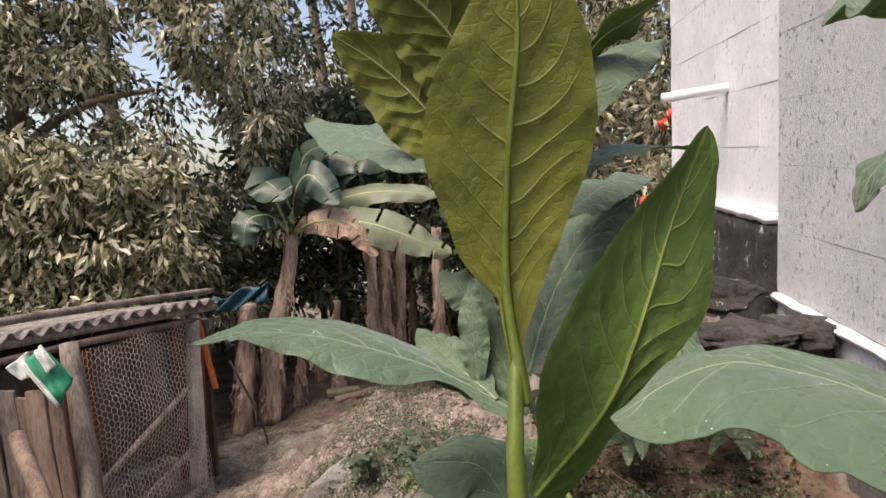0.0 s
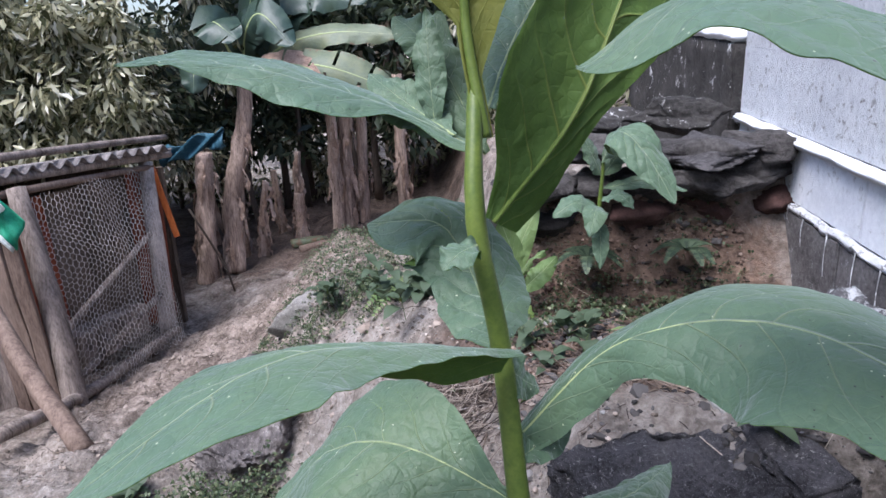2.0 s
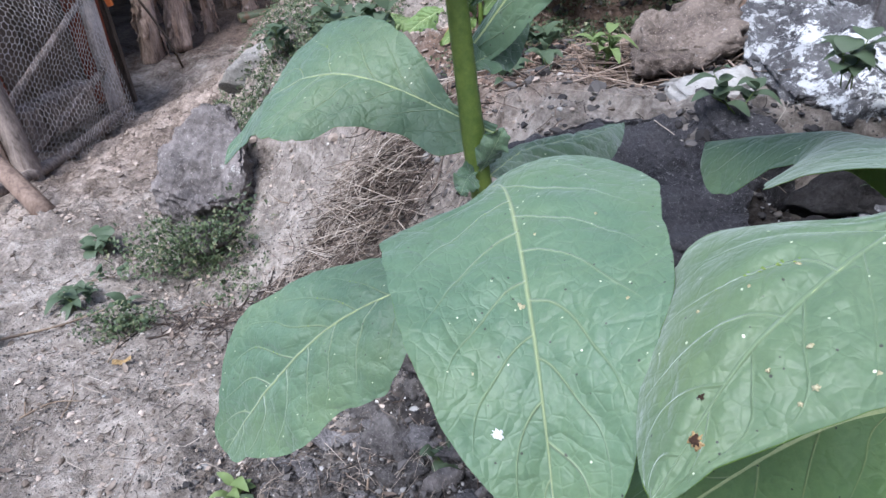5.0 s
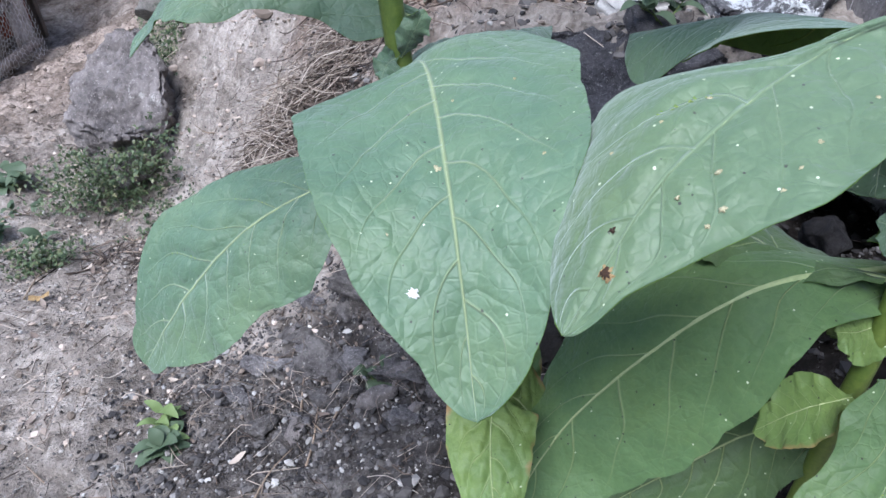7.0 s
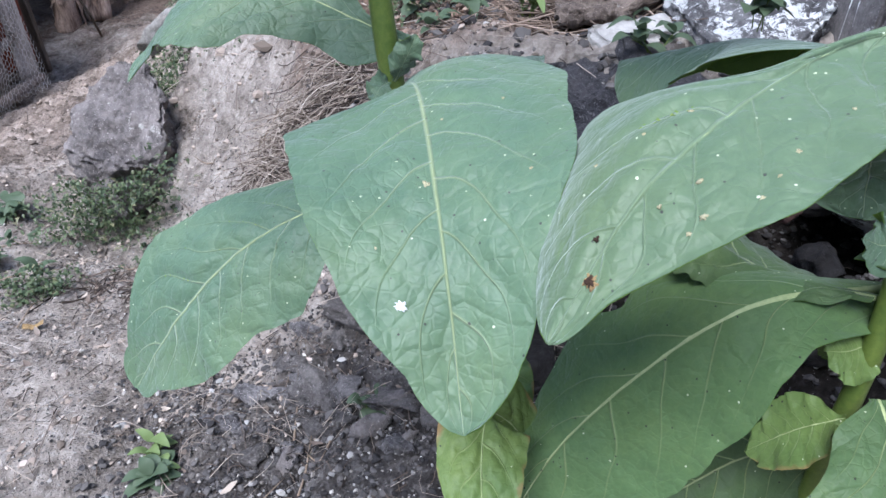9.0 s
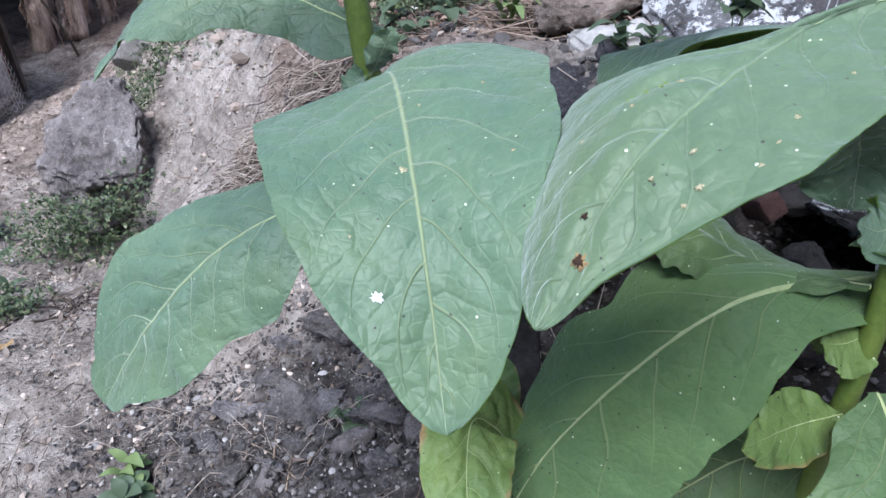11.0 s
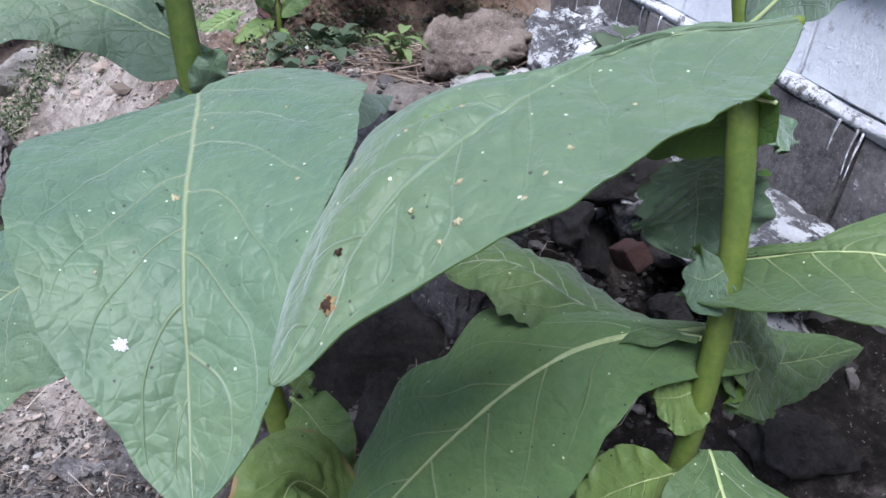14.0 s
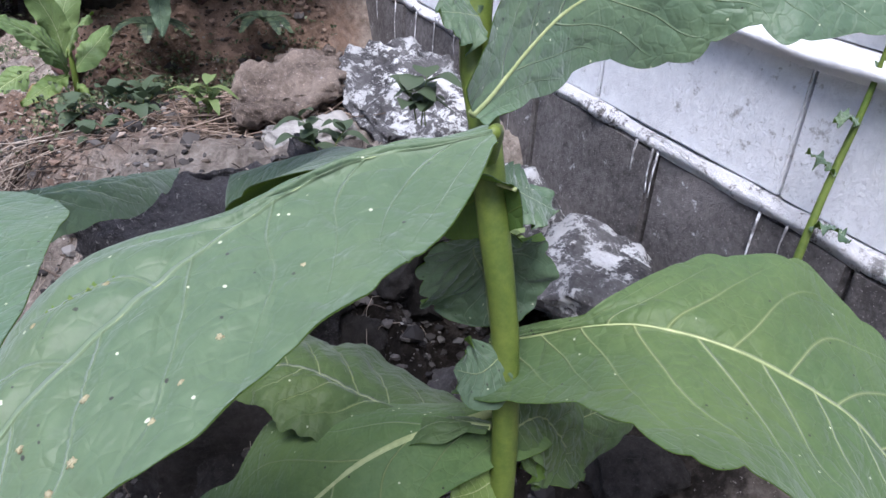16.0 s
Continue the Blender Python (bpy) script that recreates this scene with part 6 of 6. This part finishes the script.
tube("beam", [(-3.45, 3.85, 0.72), (-2.92, 5.0, 0.685), (-2.33, 6.6, 0.585)], (0.03, 0.035, 0.03), WOOD_GREY, coop, "weathered plank on the roof edge", 6, 0.2, 16)
# corrugated roof sheets, one part each
for k in range(5):
    v, f = [], []
    n, m = 30, 8
    for j in range(m + 1):
        for i in range(n + 1):
            along = k * 0.56 + 0.60 * i / n
            back = 1.9 * j / m
            base = Vector((-3.38, 3.85, 0.63)) + Vector((0.375, 0.92, -0.05)) * along + Vector((-0.92, 0.375, -0.12)) * (back - 0.1)
            v.append(base + Vector((0, 0, 0.030 * math.sin(2 * math.pi * along / 0.15) + 0.004 * k)))
    for j in range(m):
        for i in range(n):
            a = j * (n + 1) + i
            f.append((a, a + 1, a + n + 2, a + n + 1))
    ob = raw("roof_sheet", v, f, ROOF_SHEET, coop, "corrugated grey roof sheet")
    ob.modifiers.new("thickness", "SOLIDIFY").thickness = 0.012
# wall of planks by the front post, and red clay back wall
rnd = random.Random(9)
for x, w, top, mat in ((-3.13, 0.15, 0.20, WOOD_GREY), (-2.99, 0.14, 0.27, WOOD_GREY), (-2.873, 0.085, 0.22, WOOD_BROWN), (-2.766, 0.125, 0.26, WOOD_BROWN), (-2.65, 0.095, 0.24, WOOD_BROWN)):
    bm = bmesh.new()
    box_bm(bm, (w, 0.03, 1.45), Matrix.Translation((x + 0.03, 4.42 + rnd.uniform(-0.02, 0.02), top - 0.72)) @ Matrix.Rotation(radians(rnd.uniform(2, 6)), 4, "X") @ Matrix.Rotation(radians(rnd.uniform(-5, 1)), 4, "Y"), 0.006)
    bmesh.ops.subdivide_edges(bm, edges=bm.edges[:], cuts=3, use_grid_fill=True)
    for v in bm.verts:
        v.co += Vector((0.018 * noise.noise(v.co * 4), 0.02 * noise.noise(v.co * 4 + Vector((7, 0, 0))), 0.03 * noise.noise(v.co * 6)))
    part("plank", bm, mat, coop, "split weathered plank")
for k in (0, 1, 2, 3, 4):
    bm = bmesh.new()
    c = Vector((-3.15, 4.85, -0.40)) + Vector((0.13, 0.285, 0)) * 1.25 * k
    box_bm(bm, (0.385, 0.02, 1.45), Matrix.Translation(c) @ Matrix.Rotation(radians(65.5), 4, "Z") @ Matrix.Rotation(radians(rnd.uniform(-3, 3)), 4, "Y"), 0.004)
    part("back_board", bm, BRICK_RED if k in (1, 4) else BARK_DARK, coop, "rust-red board at the back" if k in (1, 4) else "dark board at the back", smooth=False)
bm = bmesh.new()
box_bm(bm, (2.9, 0.06, 1.5), pose(-4.2, 5.5, -0.45, 0, 0, 85))
box_bm(bm, (1.6, 0.06, 1.6), pose(-3.2, 6.75, -0.5, 0, 0, -10))
part("back_wall", bm, BARK_DARK, coop, "dark boards at the back of the coop", smooth=False)
bm = bmesh.new()
box_bm(bm, (0.055, 0.02, 0.70), pose(-2.325, 6.30, 0.03, 0, -11, 0), 0.004)
part("board", bm, ORANGE_PAINT, coop, "orange painted board behind the post", smooth=False)
bm = bmesh.new()
box_bm(bm, (0.75, 0.3, 0.28), pose(-2.75, 5.6, -0.95, 0, 0, 70), 0.02)
part("nest_box", bm, WOOD_GREY, coop, "grey nest box on the floor", smooth=False)
# wire netting: real hexagons of thin wire between the posts
v, f = [], []
A0, A1, A2 = Vector((-2.70, 4.76, 0.42)), Vector((-2.41, 6.22, 0.36)), Vector((-2.44, 4.40, -1.04))
ex, ez = A1 - A0, A2 - A0
cell = 0.027
cols, rows = int(ex.length / (cell * 1.5)), int(ez.length / (cell * 0.866 * 2))


def net_point(x, z):
    s, t = x / ex.length, z / ez.length
    sag = 0.05 * math.sin(s * 3.1) * math.sin(t * 3.1) + 0.06 * noise.noise(Vector((s * 4, t * 4, 1)))
    return A0 + ex * s + ez * t + Vector((sag, -sag * 0.2, 0.05 * noise.noise(Vector((s * 5, t * 5, 6))) + 0.012 * noise.noise(Vector((s * 19, t * 19, 3)))))


for i in range(cols):
    for j in range(rows + 1):
        cx, cz = i * cell * 1.5, j * cell * 1.732 + (cell * 0.866 if i % 2 else 0)
        h = [net_point(cx + cell * math.cos(math.pi / 3 * q), cz + cell * math.sin(math.pi / 3 * q)) for q in range(4)]
        for q in range(3):
            a, b = tube_arrays([h[q], h[q + 1]], 0.0022, 3, base=len(v), closed=False)
            v += a
            f += b
raw("wire_netting", v, f, WIRE, coop, "sagging hexagonal wire netting")
# pole leaning on the coop
tagged(tube("pole", [(-1.72, 3.1, ground(-1.72, 3.1)), (-2.15, 3.5, -0.28), (-2.62, 3.95, 0.12)], (0.055, 0.05, 0.05), WOOD_BROWN, None, "", 10, 0.12, 10), "peeled brown pole leaning against the coop", "pole")
# green and white sack hung over the planks
sack = thing("sack", (-2.9, 4.5, 0.1), "green and white plastic sack hung over the planks", "sack")
for nm, mat, quad, ruck in (("green_panel", SACK_GREEN, ((-2.80, 4.346, 0.479), (-2.667, 4.356, 0.573), (-2.472, 4.34, 0.363), (-2.564, 4.321, 0.175)), 0.035),
                            ("white_panel", SACK_WHITE, ((-2.913, 4.341, 0.44), (-2.768, 4.352, 0.544), (-2.715, 4.339, 0.388), (-2.82, 4.334, 0.355)), 0.03),
                            ("white_border", SACK_WHITE, ((-2.81, 4.330, 0.475), (-2.785, 4.33, 0.49), (-2.555, 4.30, 0.20), (-2.575, 4.30, 0.165)), 0.02),
                            ("white_fold", SACK_WHITE, ((-2.70, 4.32, 0.545), (-2.655, 4.32, 0.59), (-2.56, 4.31, 0.46), (-2.62, 4.30, 0.40)), 0.03)):
    q = [Vector(p) for p in quad]
    v, f = [], []
    for j in range(13):
        for i in range(13):
            a, b = i / 12, j / 12
            p = (q[0] * (1 - a) + q[1] * a) * (1 - b) + (q[3] * (1 - a) + q[2] * a) * b
            v.append(p + Vector((0.3, -1, 0.2)) * ruck * (noise.noise(p * 9) + 0.5 * math.sin(a * 9 + b * 4)))
    for j in range(12):
        for i in range(12):
            k = j * 13 + i
            f.append((k, k + 1, k + 14, k + 13))
    ob = raw(nm, v, f, mat, sack)
    ob.modifiers.new("thickness", "SOLIDIFY").thickness = 0.004

# ---- banana plants ----
def pseudostem(root, points, radii, label="peeling brown banana stem", sides=14):
    pts = spline(points, 26)
    r = np.interp(np.linspace(0, 1, 26), np.linspace(0, 1, len(radii)), radii)
    raw("pseudostem", *tube_arrays(pts, r, sides, 0.3), BANANA_BARK, root, label)
    rnd = random.Random(int(points[0][0] * 100) % 97)
    for k in range(13):
        i = rnd.randrange(4, 25)
        a = rnd.uniform(3.0, 6.4)
        d = Vector((math.cos(a), math.sin(a), 0))
        p = Vector(pts[i]) + d * r[i] * 0.96
        drop = rnd.uniform(0.18, 0.5)
        w = rnd.uniform(0.018, 0.05)
        sheet = leaf_sheet([p, p + d * rnd.uniform(0.01, 0.05) - Vector((0, 0, drop * 0.4)), p + d * rnd.uniform(0.0, 0.06) + Vector((rnd.uniform(-0.04, 0.04), 0, -drop))], w, w * rnd.uniform(0.5, 1.2), tuple(d), seed=k, n=14, m=3, wave=0.06)
        leaf_mesh("dry_sheath", root, (BANANA_DRY, BANANA_DRY) if k % 3 else (BANANA_BARK, BANANA_BARK), sheet)


def banana_leaf(root, points, w, normal, mats, tears=0, seed=0, droop=0.3, label=""):
    sheet = leaf_sheet(points, w, w, normal, 0.12, 0.5, 0.5, 0.12, droop, droop, n=60, m=7, seed=seed, stalk=0.02, tears=tears)
    ob = leaf_mesh("leaf", root, mats, sheet, label)
    raw("midrib", *tube_arrays(sheet[4] - sheet[5] * 0.008, np.linspace(0.026, 0.005, len(sheet[4])), 8), LEAF_RIB, ob)


GREEN, PALE, DRY = (BANANA_GREEN, BANANA_GREEN), (BANANA_PALE, BANANA_PALE), (BANANA_DRY, BANANA_DRY)
ban = thing("banana_plant", (-2.25, 8.0, -1.2), "banana plant with torn drooping leaves and a peeling trunk", "banana plant", "banana plants")
pseudostem(ban, [(-2.25, 8.0, -1.25), (-2.18, 8.1, -0.3), (-1.98, 8.22, 0.5), (-1.92, 8.26, 1.0)], (0.135, 0.11, 0.10, 0.075))
C = Vector((-1.92, 8.26, 1.0))
for k, (pts, w, n, mats, tears, lab) in enumerate((
        ([C, C + Vector((0.5, -0.1, 0.35)), C + Vector((1.1, -0.2, 0.48)), C + Vector((1.85, -0.3, 0.42))], 0.17, (0, -0.8, 0.6), PALE, 0, "pale green leaf"),
        ([C, C + Vector((0.5, -0.3, 0.15)), C + Vector((1.1, -0.5, 0.10)), C + Vector((1.95, -0.6, -0.25))], 0.24, (0.1, -0.9, 0.4), PALE, 11, "pale torn leaf with a brown end"),
        ([C, C + Vector((0.4, -0.3, 0.16)), C + Vector((0.85, -0.5, 0.10)), C + Vector((1.1, -0.55, -0.25))], 0.20, (0.5, -0.8, 0.2), DRY, 13, "dry brown hanging leaf"),
        ([C, C + Vector((0.12, -0.2, 0.5)), C + Vector((0.35, -0.4, 0.7)), C + Vector((0.7, -0.6, 0.35))], 0.22, (-0.2, -0.8, 0.5), GREEN, 17, ""),
        ([C, C + Vector((0.2, 0.1, 0.6)), C + Vector((0.5, 0.1, 0.95)), C + Vector((1.05, 0.0, 0.75))], 0.30, (-0.3, -0.7, 0.6), GREEN, 17, ""),
        ([C, C + Vector((0.1, 0.0, 0.55)), C + Vector((0.25, -0.1, 0.95)), C + Vector((0.6, -0.3, 1.05))], 0.30, (-0.3, -0.8, 0.4), GREEN, 13, ""),
        ([C, C + Vector((-0.15, -0.1, 0.45)), C + Vector((-0.2, -0.25, 0.65)), C + Vector((0.1, -0.5, 0.45))], 0.28, (0.2, -0.8, 0.6), GREEN, 17, ""),
        ([C, C + Vector((0.45, 0.1, 0.55)), C + Vector((0.95, 0.0, 0.9)), C + Vector((1.5, -0.2, 0.8))], 0.22, (-0.2, -0.7, 0.7), GREEN, 17, ""),
        ([C, C + Vector((-0.2, -0.2, 0.25)), C + Vector((-0.4, -0.4, 0.2)), C + Vector((-0.45, -0.5, -0.1))], 0.22, (0, -0.7, 0.7), GREEN, 0, ""),
        ([C, C + Vector((0.0, 0.1, 0.4)), C + Vector((0.15, -0.1, 0.62)), C + Vector((0.35, -0.3, 0.45))], 0.18, (0, -0.9, 0.3), GREEN, 0, ""))):
    banana_leaf(ban, pts, w, n, mats, tears, k + 20, label=lab)
for k, (x, y, r, top, lean, lab) in enumerate(((-2.50, 7.75, 0.125, 0.25, 0.16, "cut banana stump"), (-2.02, 8.5, 0.055, -0.25, 0.15, "thin cut banana stump"), (-1.60, 9.1, 0.085, -0.55, 0.02, "short banana stump"), (-1.09, 9.2, 0.085, 1.0, 0.02, "tall brown banana stem"),
                                     (-0.96, 9.35, 0.105, 0.9, 0.06, "tall brown banana stem"), (-0.76, 9.5, 0.09, 0.8, 0.08, "tall brown banana stem"), (-2.9, 9.4, 0.09, 0.3, 0.1, "tall brown banana stem"), (-0.2, 10.2, 0.10, 0.9, 0.0, "tall brown banana stem"), (-1.78, 9.9, 0.06, -0.1, 0.1, "thin brown banana stem"),
                                     (-1.95, 9.6, 0.055, -0.3, -0.05, "thin brown banana stem"), (-2.28, 8.7, 0.06, -0.1, 0.05, "thin brown banana stem"))):
    g = ground(x, y)
    st = thing("banana_stump", (x, y, g), lab + " with dry hanging sheaths", "banana stem", "banana stems")
    pseudostem(st, [(x, y, g - 0.05), (x + lean * 0.4, y, (g + top) / 2), (x + lean, y, top)], (r, r * 0.85, r * 0.75))
rnd = random.Random(12)
for k in range(22):
    x, y = -4.2 + 0.28 * k + rnd.uniform(-0.1, 0.1), rnd.uniform(10.3, 13.0)
    g = ground(x, y)
    tagged(tube("thin_trunk", [(x, y, g - 0.05), (x + rnd.uniform(-0.15, 0.15), y, g + 1.2), (x + rnd.uniform(-0.4, 0.4), y, g + rnd.uniform(2.0, 3.2))], (rnd.uniform(0.03, 0.075), 0.03), BARK_DARK, None, "", 8, 0.25, 8), "slender dark trunk at the edge of the grove", "tree trunk", "thin trunks")
bm = bmesh.new()
box_bm(bm, (0.42, 0.16, 0.10), pose(-1.45, 8.6, ground(-1.45, 8.6) + 0.06, 0, 0, 20), 0.03)
tagged(part("log", bm, BANANA_PALE), "pale cut log lying on the ground", "log")
tagged(tube("log", [(-1.5, 8.3, ground(-1.5, 8.3) + 0.04), (-1.0, 8.5, ground(-1.0, 8.5) + 0.05)], (0.05, 0.05), WOOD_BROWN, None, "", 10, 0.15, 6), "brown cut log lying on the ground", "log")
tagged(tube("stick", [(-2.18, 6.5, -0.1), (-2.02, 6.8, -0.75), (-1.97, 6.9, -1.1)], (0.012, 0.012), BARK_DARK, None, "", 6, 0.1, 6), "thin stick leaning by the coop", "stick")
v, f = [], []
for j in range(9):
    for i in range(15):
        v.append((-2.55 + 0.055 * i, 7.0 - 0.03 * i + 0.05 * math.sin(i * 1.3 + j), 0.40 + 0.018 * i - 0.02 * j + 0.03 * math.sin(i * 0.9 + j * 0.7)))
for j in range(8):
    for i in range(14):
        a = j * 15 + i
        f.append((a, a + 1, a + 16, a + 15))
ob = tagged(raw("tarp", v, f, TARP_BLUE), "crumpled blue tarp behind the coop", "tarp")
ob.modifiers.new("thickness", "SOLIDIFY").thickness = 0.01

# ---- trees ----
def foliage(name, clusters, per, size, mat, parent=None, label="", seed=1, droop=0.5):
    """Thousands of small pointed leaves in clumps; each leaf is two folded faces."""
    r = np.random.RandomState(seed)
    c = np.repeat(np.array([k[:3] for k in clusters], float), per, axis=0)
    rad = np.repeat(np.array([k[3] for k in clusters], float), per)
    n = len(c)
    g = r.normal(size=(n, 3))
    g = g / np.linalg.norm(g, axis=1, keepdims=True) * (r.rand(n, 1) ** 0.45)
    p = c + g * rad[:, None] * np.array([1, 1, 0.8])
    d = unit(g * 0.8 + r.normal(size=(n, 3)) * 0.55 + np.array([0, 0, -droop]))
    s = unit(np.cross(d, r.normal(size=(n, 3))))
    l = size * (0.6 + 0.8 * r.rand(n, 1))
    w = l * 0.17
    up = np.cross(s, d)
    a, tip = p, p + d * l
    m1, m2 = p + d * l * 0.45 + s * w + up * w * 0.4, p + d * l * 0.45 - s * w + up * w * 0.4
    verts = np.stack([a, m1, tip, m2], 1).reshape(-1, 3)
    idx = np.arange(n) * 4
    faces = np.stack([np.stack([idx, idx + 1, idx + 2], 1), np.stack([idx, idx + 2, idx + 3], 1)], 1).reshape(-1, 3)
    me = bpy.data.meshes.new(name)
    me.vertices.add(len(verts))
    me.vertices.foreach_set("co", verts.astype(np.float32).ravel())
    me.loops.add(len(faces) * 3)
    me.loops.foreach_set("vertex_index", faces.astype(np.int32).ravel())
    me.polygons.add(len(faces))
    me.polygons.foreach_set("loop_start", np.arange(0, len(faces) * 3, 3, dtype=np.int32))
    me.update(calc_edges=True)
    return mesh_part(name, me, mat, parent, label, smooth=False)


tree = thing("tree", (-5.9, 9.6, -1.3), "large spreading tree with small glossy olive-green leaves", "tree", "trees")
tube("trunk", [(-6.2, 9.6, -1.4), (-5.95, 9.4, 0.8), (-5.75, 9.2, 2.4), (-5.5, 9.2, 4.0), (-5.0, 9.3, 5.6)], (0.20, 0.16, 0.13, 0.10, 0.06), BARK, tree, "leaning grey-brown trunk", 12, 0.15, 26)
for pts, r in (([(-5.85, 9.3, 2.0), (-5.2, 8.9, 2.45), (-4.4, 8.7, 2.75), (-3.6, 8.6, 2.85)], 0.09), ([(-5.6, 9.2, 3.4), (-4.9, 9.0, 3.5), (-4.0, 8.9, 3.9), (-3.0, 9.0, 3.8)], 0.07),
               ([(-5.9, 9.3, 1.2), (-5.4, 8.8, 1.6), (-4.8, 8.5, 1.5), (-4.2, 8.4, 1.0)], 0.05), ([(-4.4, 8.7, 2.75), (-3.6, 8.4, 2.2), (-3.1, 8.3, 1.6), (-2.95, 8.3, 1.1)], 0.025),
               ([(-5.2, 9.2, 5.0), (-4.2, 9.1, 5.2), (-3.2, 9.0, 5.4)], 0.06), ([(-4.9, 9.0, 3.5), (-4.5, 8.6, 3.1), (-4.0, 8.5, 3.2)], 0.03), ([(-6.0, 9.3, 2.2), (-6.6, 9.2, 2.8), (-7.4, 9.0, 3.2)], 0.08)):
    tube("limb", pts, (r, r * 0.3), BARK, tree, "", 8, 0.15, 14)
rnd = random.Random(21)
clusters = []
while len(clusters) < 360:
    x, y, z = rnd.uniform(-8.2, -2.0), rnd.uniform(7.9, 10.2), rnd.uniform(-0.2, 6.2)
    d = y
    px, pz = x / d, (z - 1.5) / d
    # the crown is thin where the sky shows between the limbs
    if -0.58 < px < -0.28 and 0.02 < pz < 0.28 and noise.noise(Vector((px * 13, pz * 13, 2.0))) > 0.12 and rnd.random() < 0.9:
        continue
    if pz < -0.09 and px > -0.30:
        continue
    if pz < 0.14 and px > -0.70 and rnd.random() < 0.5:
        continue
    if px > -0.33 and pz < 0.02 and rnd.random() < 0.75:
        continue
    clusters.append((x, y, z, rnd.uniform(0.25, 0.5)))
for _ in range(90):
    y = rnd.uniform(6.9, 7.8)
    clusters.append((-y * rnd.uniform(0.46, 0.85), y, rnd.uniform(-0.2, 2.3), rnd.uniform(0.2, 0.42)))
for _ in range(130):
    y = rnd.uniform(7.2, 8.3)
    clusters.append((-y * rnd.uniform(0.37, 0.66), y, rnd.uniform(0.2, 1.8), rnd.uniform(0.16, 0.34)))
foliage("crown", clusters, 150, 0.135, CROWN_OLIVE, tree, "loose crown of drooping olive leaves", 3, 0.9)
# Added inner leaves: the crown's deep shade is put into their dark colour.
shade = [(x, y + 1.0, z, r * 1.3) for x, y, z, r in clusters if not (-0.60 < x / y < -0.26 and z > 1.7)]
foliage("inner_crown", shade, 38, 0.15, CROWN_DARK, tree, "leaves inside the crown with shade in their dark colour", 13, 0.6)

wood = thing("woodland", (0, 14, -1.3), "dark shady woodland behind the banana grove", "woodland")
wood["kind"] = "stuff"
clusters = []
rnd = random.Random(22)
for _ in range(520):
    x, y = rnd.uniform(-12, 9), rnd.uniform(12.5, 18)
    if x / y < -0.30 and rnd.random() < 0.6:
        continue
    top = 1.2 if -9.5 < x / y * 14 < -4.4 else 9.0
    clusters.append((x, y, rnd.uniform(-0.3, top), rnd.uniform(0.5, 1.0)))
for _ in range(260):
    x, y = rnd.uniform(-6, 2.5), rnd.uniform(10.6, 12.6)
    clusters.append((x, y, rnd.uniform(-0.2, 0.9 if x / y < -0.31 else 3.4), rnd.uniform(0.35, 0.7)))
brush = []
for _ in range(90):
    x, y = rnd.uniform(-5, 2.0), rnd.uniform(11.0, 13.4)
    brush.append((x, y, rnd.uniform(-1.4, 0.3), rnd.uniform(0.25, 0.5)))
foliage("low_brush", brush, 70, 0.16, CROWN_OLIVE, wood, "", 14)
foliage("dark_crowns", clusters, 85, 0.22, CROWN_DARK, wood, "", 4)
clusters = []
for _ in range(420):
    x, y = rnd.uniform(-45, 40), rnd.uniform(24, 34)
    clusters.append((x, y, rnd.uniform(-1, 1.2 if -0.66 < x / y < -0.3 else 7), rnd.uniform(1.2, 2.2)))
foliage("far_crowns", clusters, 70, 0.55, CROWN_OLIVE, wood, "", 5)
for k in range(14):
    x, y = rnd.uniform(-7, 5), rnd.uniform(12.5, 17)
    tube("trunk", [(x, y, -1.6), (x + rnd.uniform(-0.3, 0.3), y, 2), (x + rnd.uniform(-0.8, 0.8), y, 7)], (0.17, 0.09), BARK, wood, "", 9, 0.2, 12)
# unseen trees added round behind the path, to cut light from the low sky
clusters = []
for k in range(300):
    a = radians(rnd.uniform(150, 330))
    d = rnd.uniform(8.5, 11.5)
    clusters.append((math.cos(a) * d - 1.5, math.sin(a) * d + 2.0, rnd.uniform(-1.2, 6.0), rnd.uniform(0.8, 1.5)))
foliage("near_crowns", clusters, 70, 0.4, CROWN_DARK, wood, "", 9)
shrub = thing("shrub", (1.6, 6.6, -0.1), "tall dense shrub with red flowers beyond the house corner", "shrub")
clusters = [(rnd.uniform(0.5, 3.2), rnd.uniform(6.2, 7.6), rnd.uniform(0.2, 3.6), rnd.uniform(0.2, 0.45)) for _ in range(150)]
foliage("crown", clusters, 120, 0.10, CROWN_OLIVE, shrub, "", 6)
tube("trunk", [(1.7, 6.8, -0.3), (1.6, 6.8, 1.2), (1.5, 6.8, 2.6)], (0.06, 0.03), BARK, shrub, "", 8, 0.2, 8)
for k, (x, z) in enumerate(((2.02, 2.06), (2.10, 2.12), (1.95, 1.98), (1.78, 1.30), (2.2, 2.2))):
    bm = bmesh.new()
    bmesh.ops.create_icosphere(bm, subdivisions=2, radius=0.055, matrix=Matrix.Translation((x, 6.15, z)))
    for q in bm.verts:
        q.co += Vector((1, 1, 1)) * 0.02 * noise.noise(q.co * 30)
    part("flower", bm, FLOWER_RED, shrub, "red flower head")
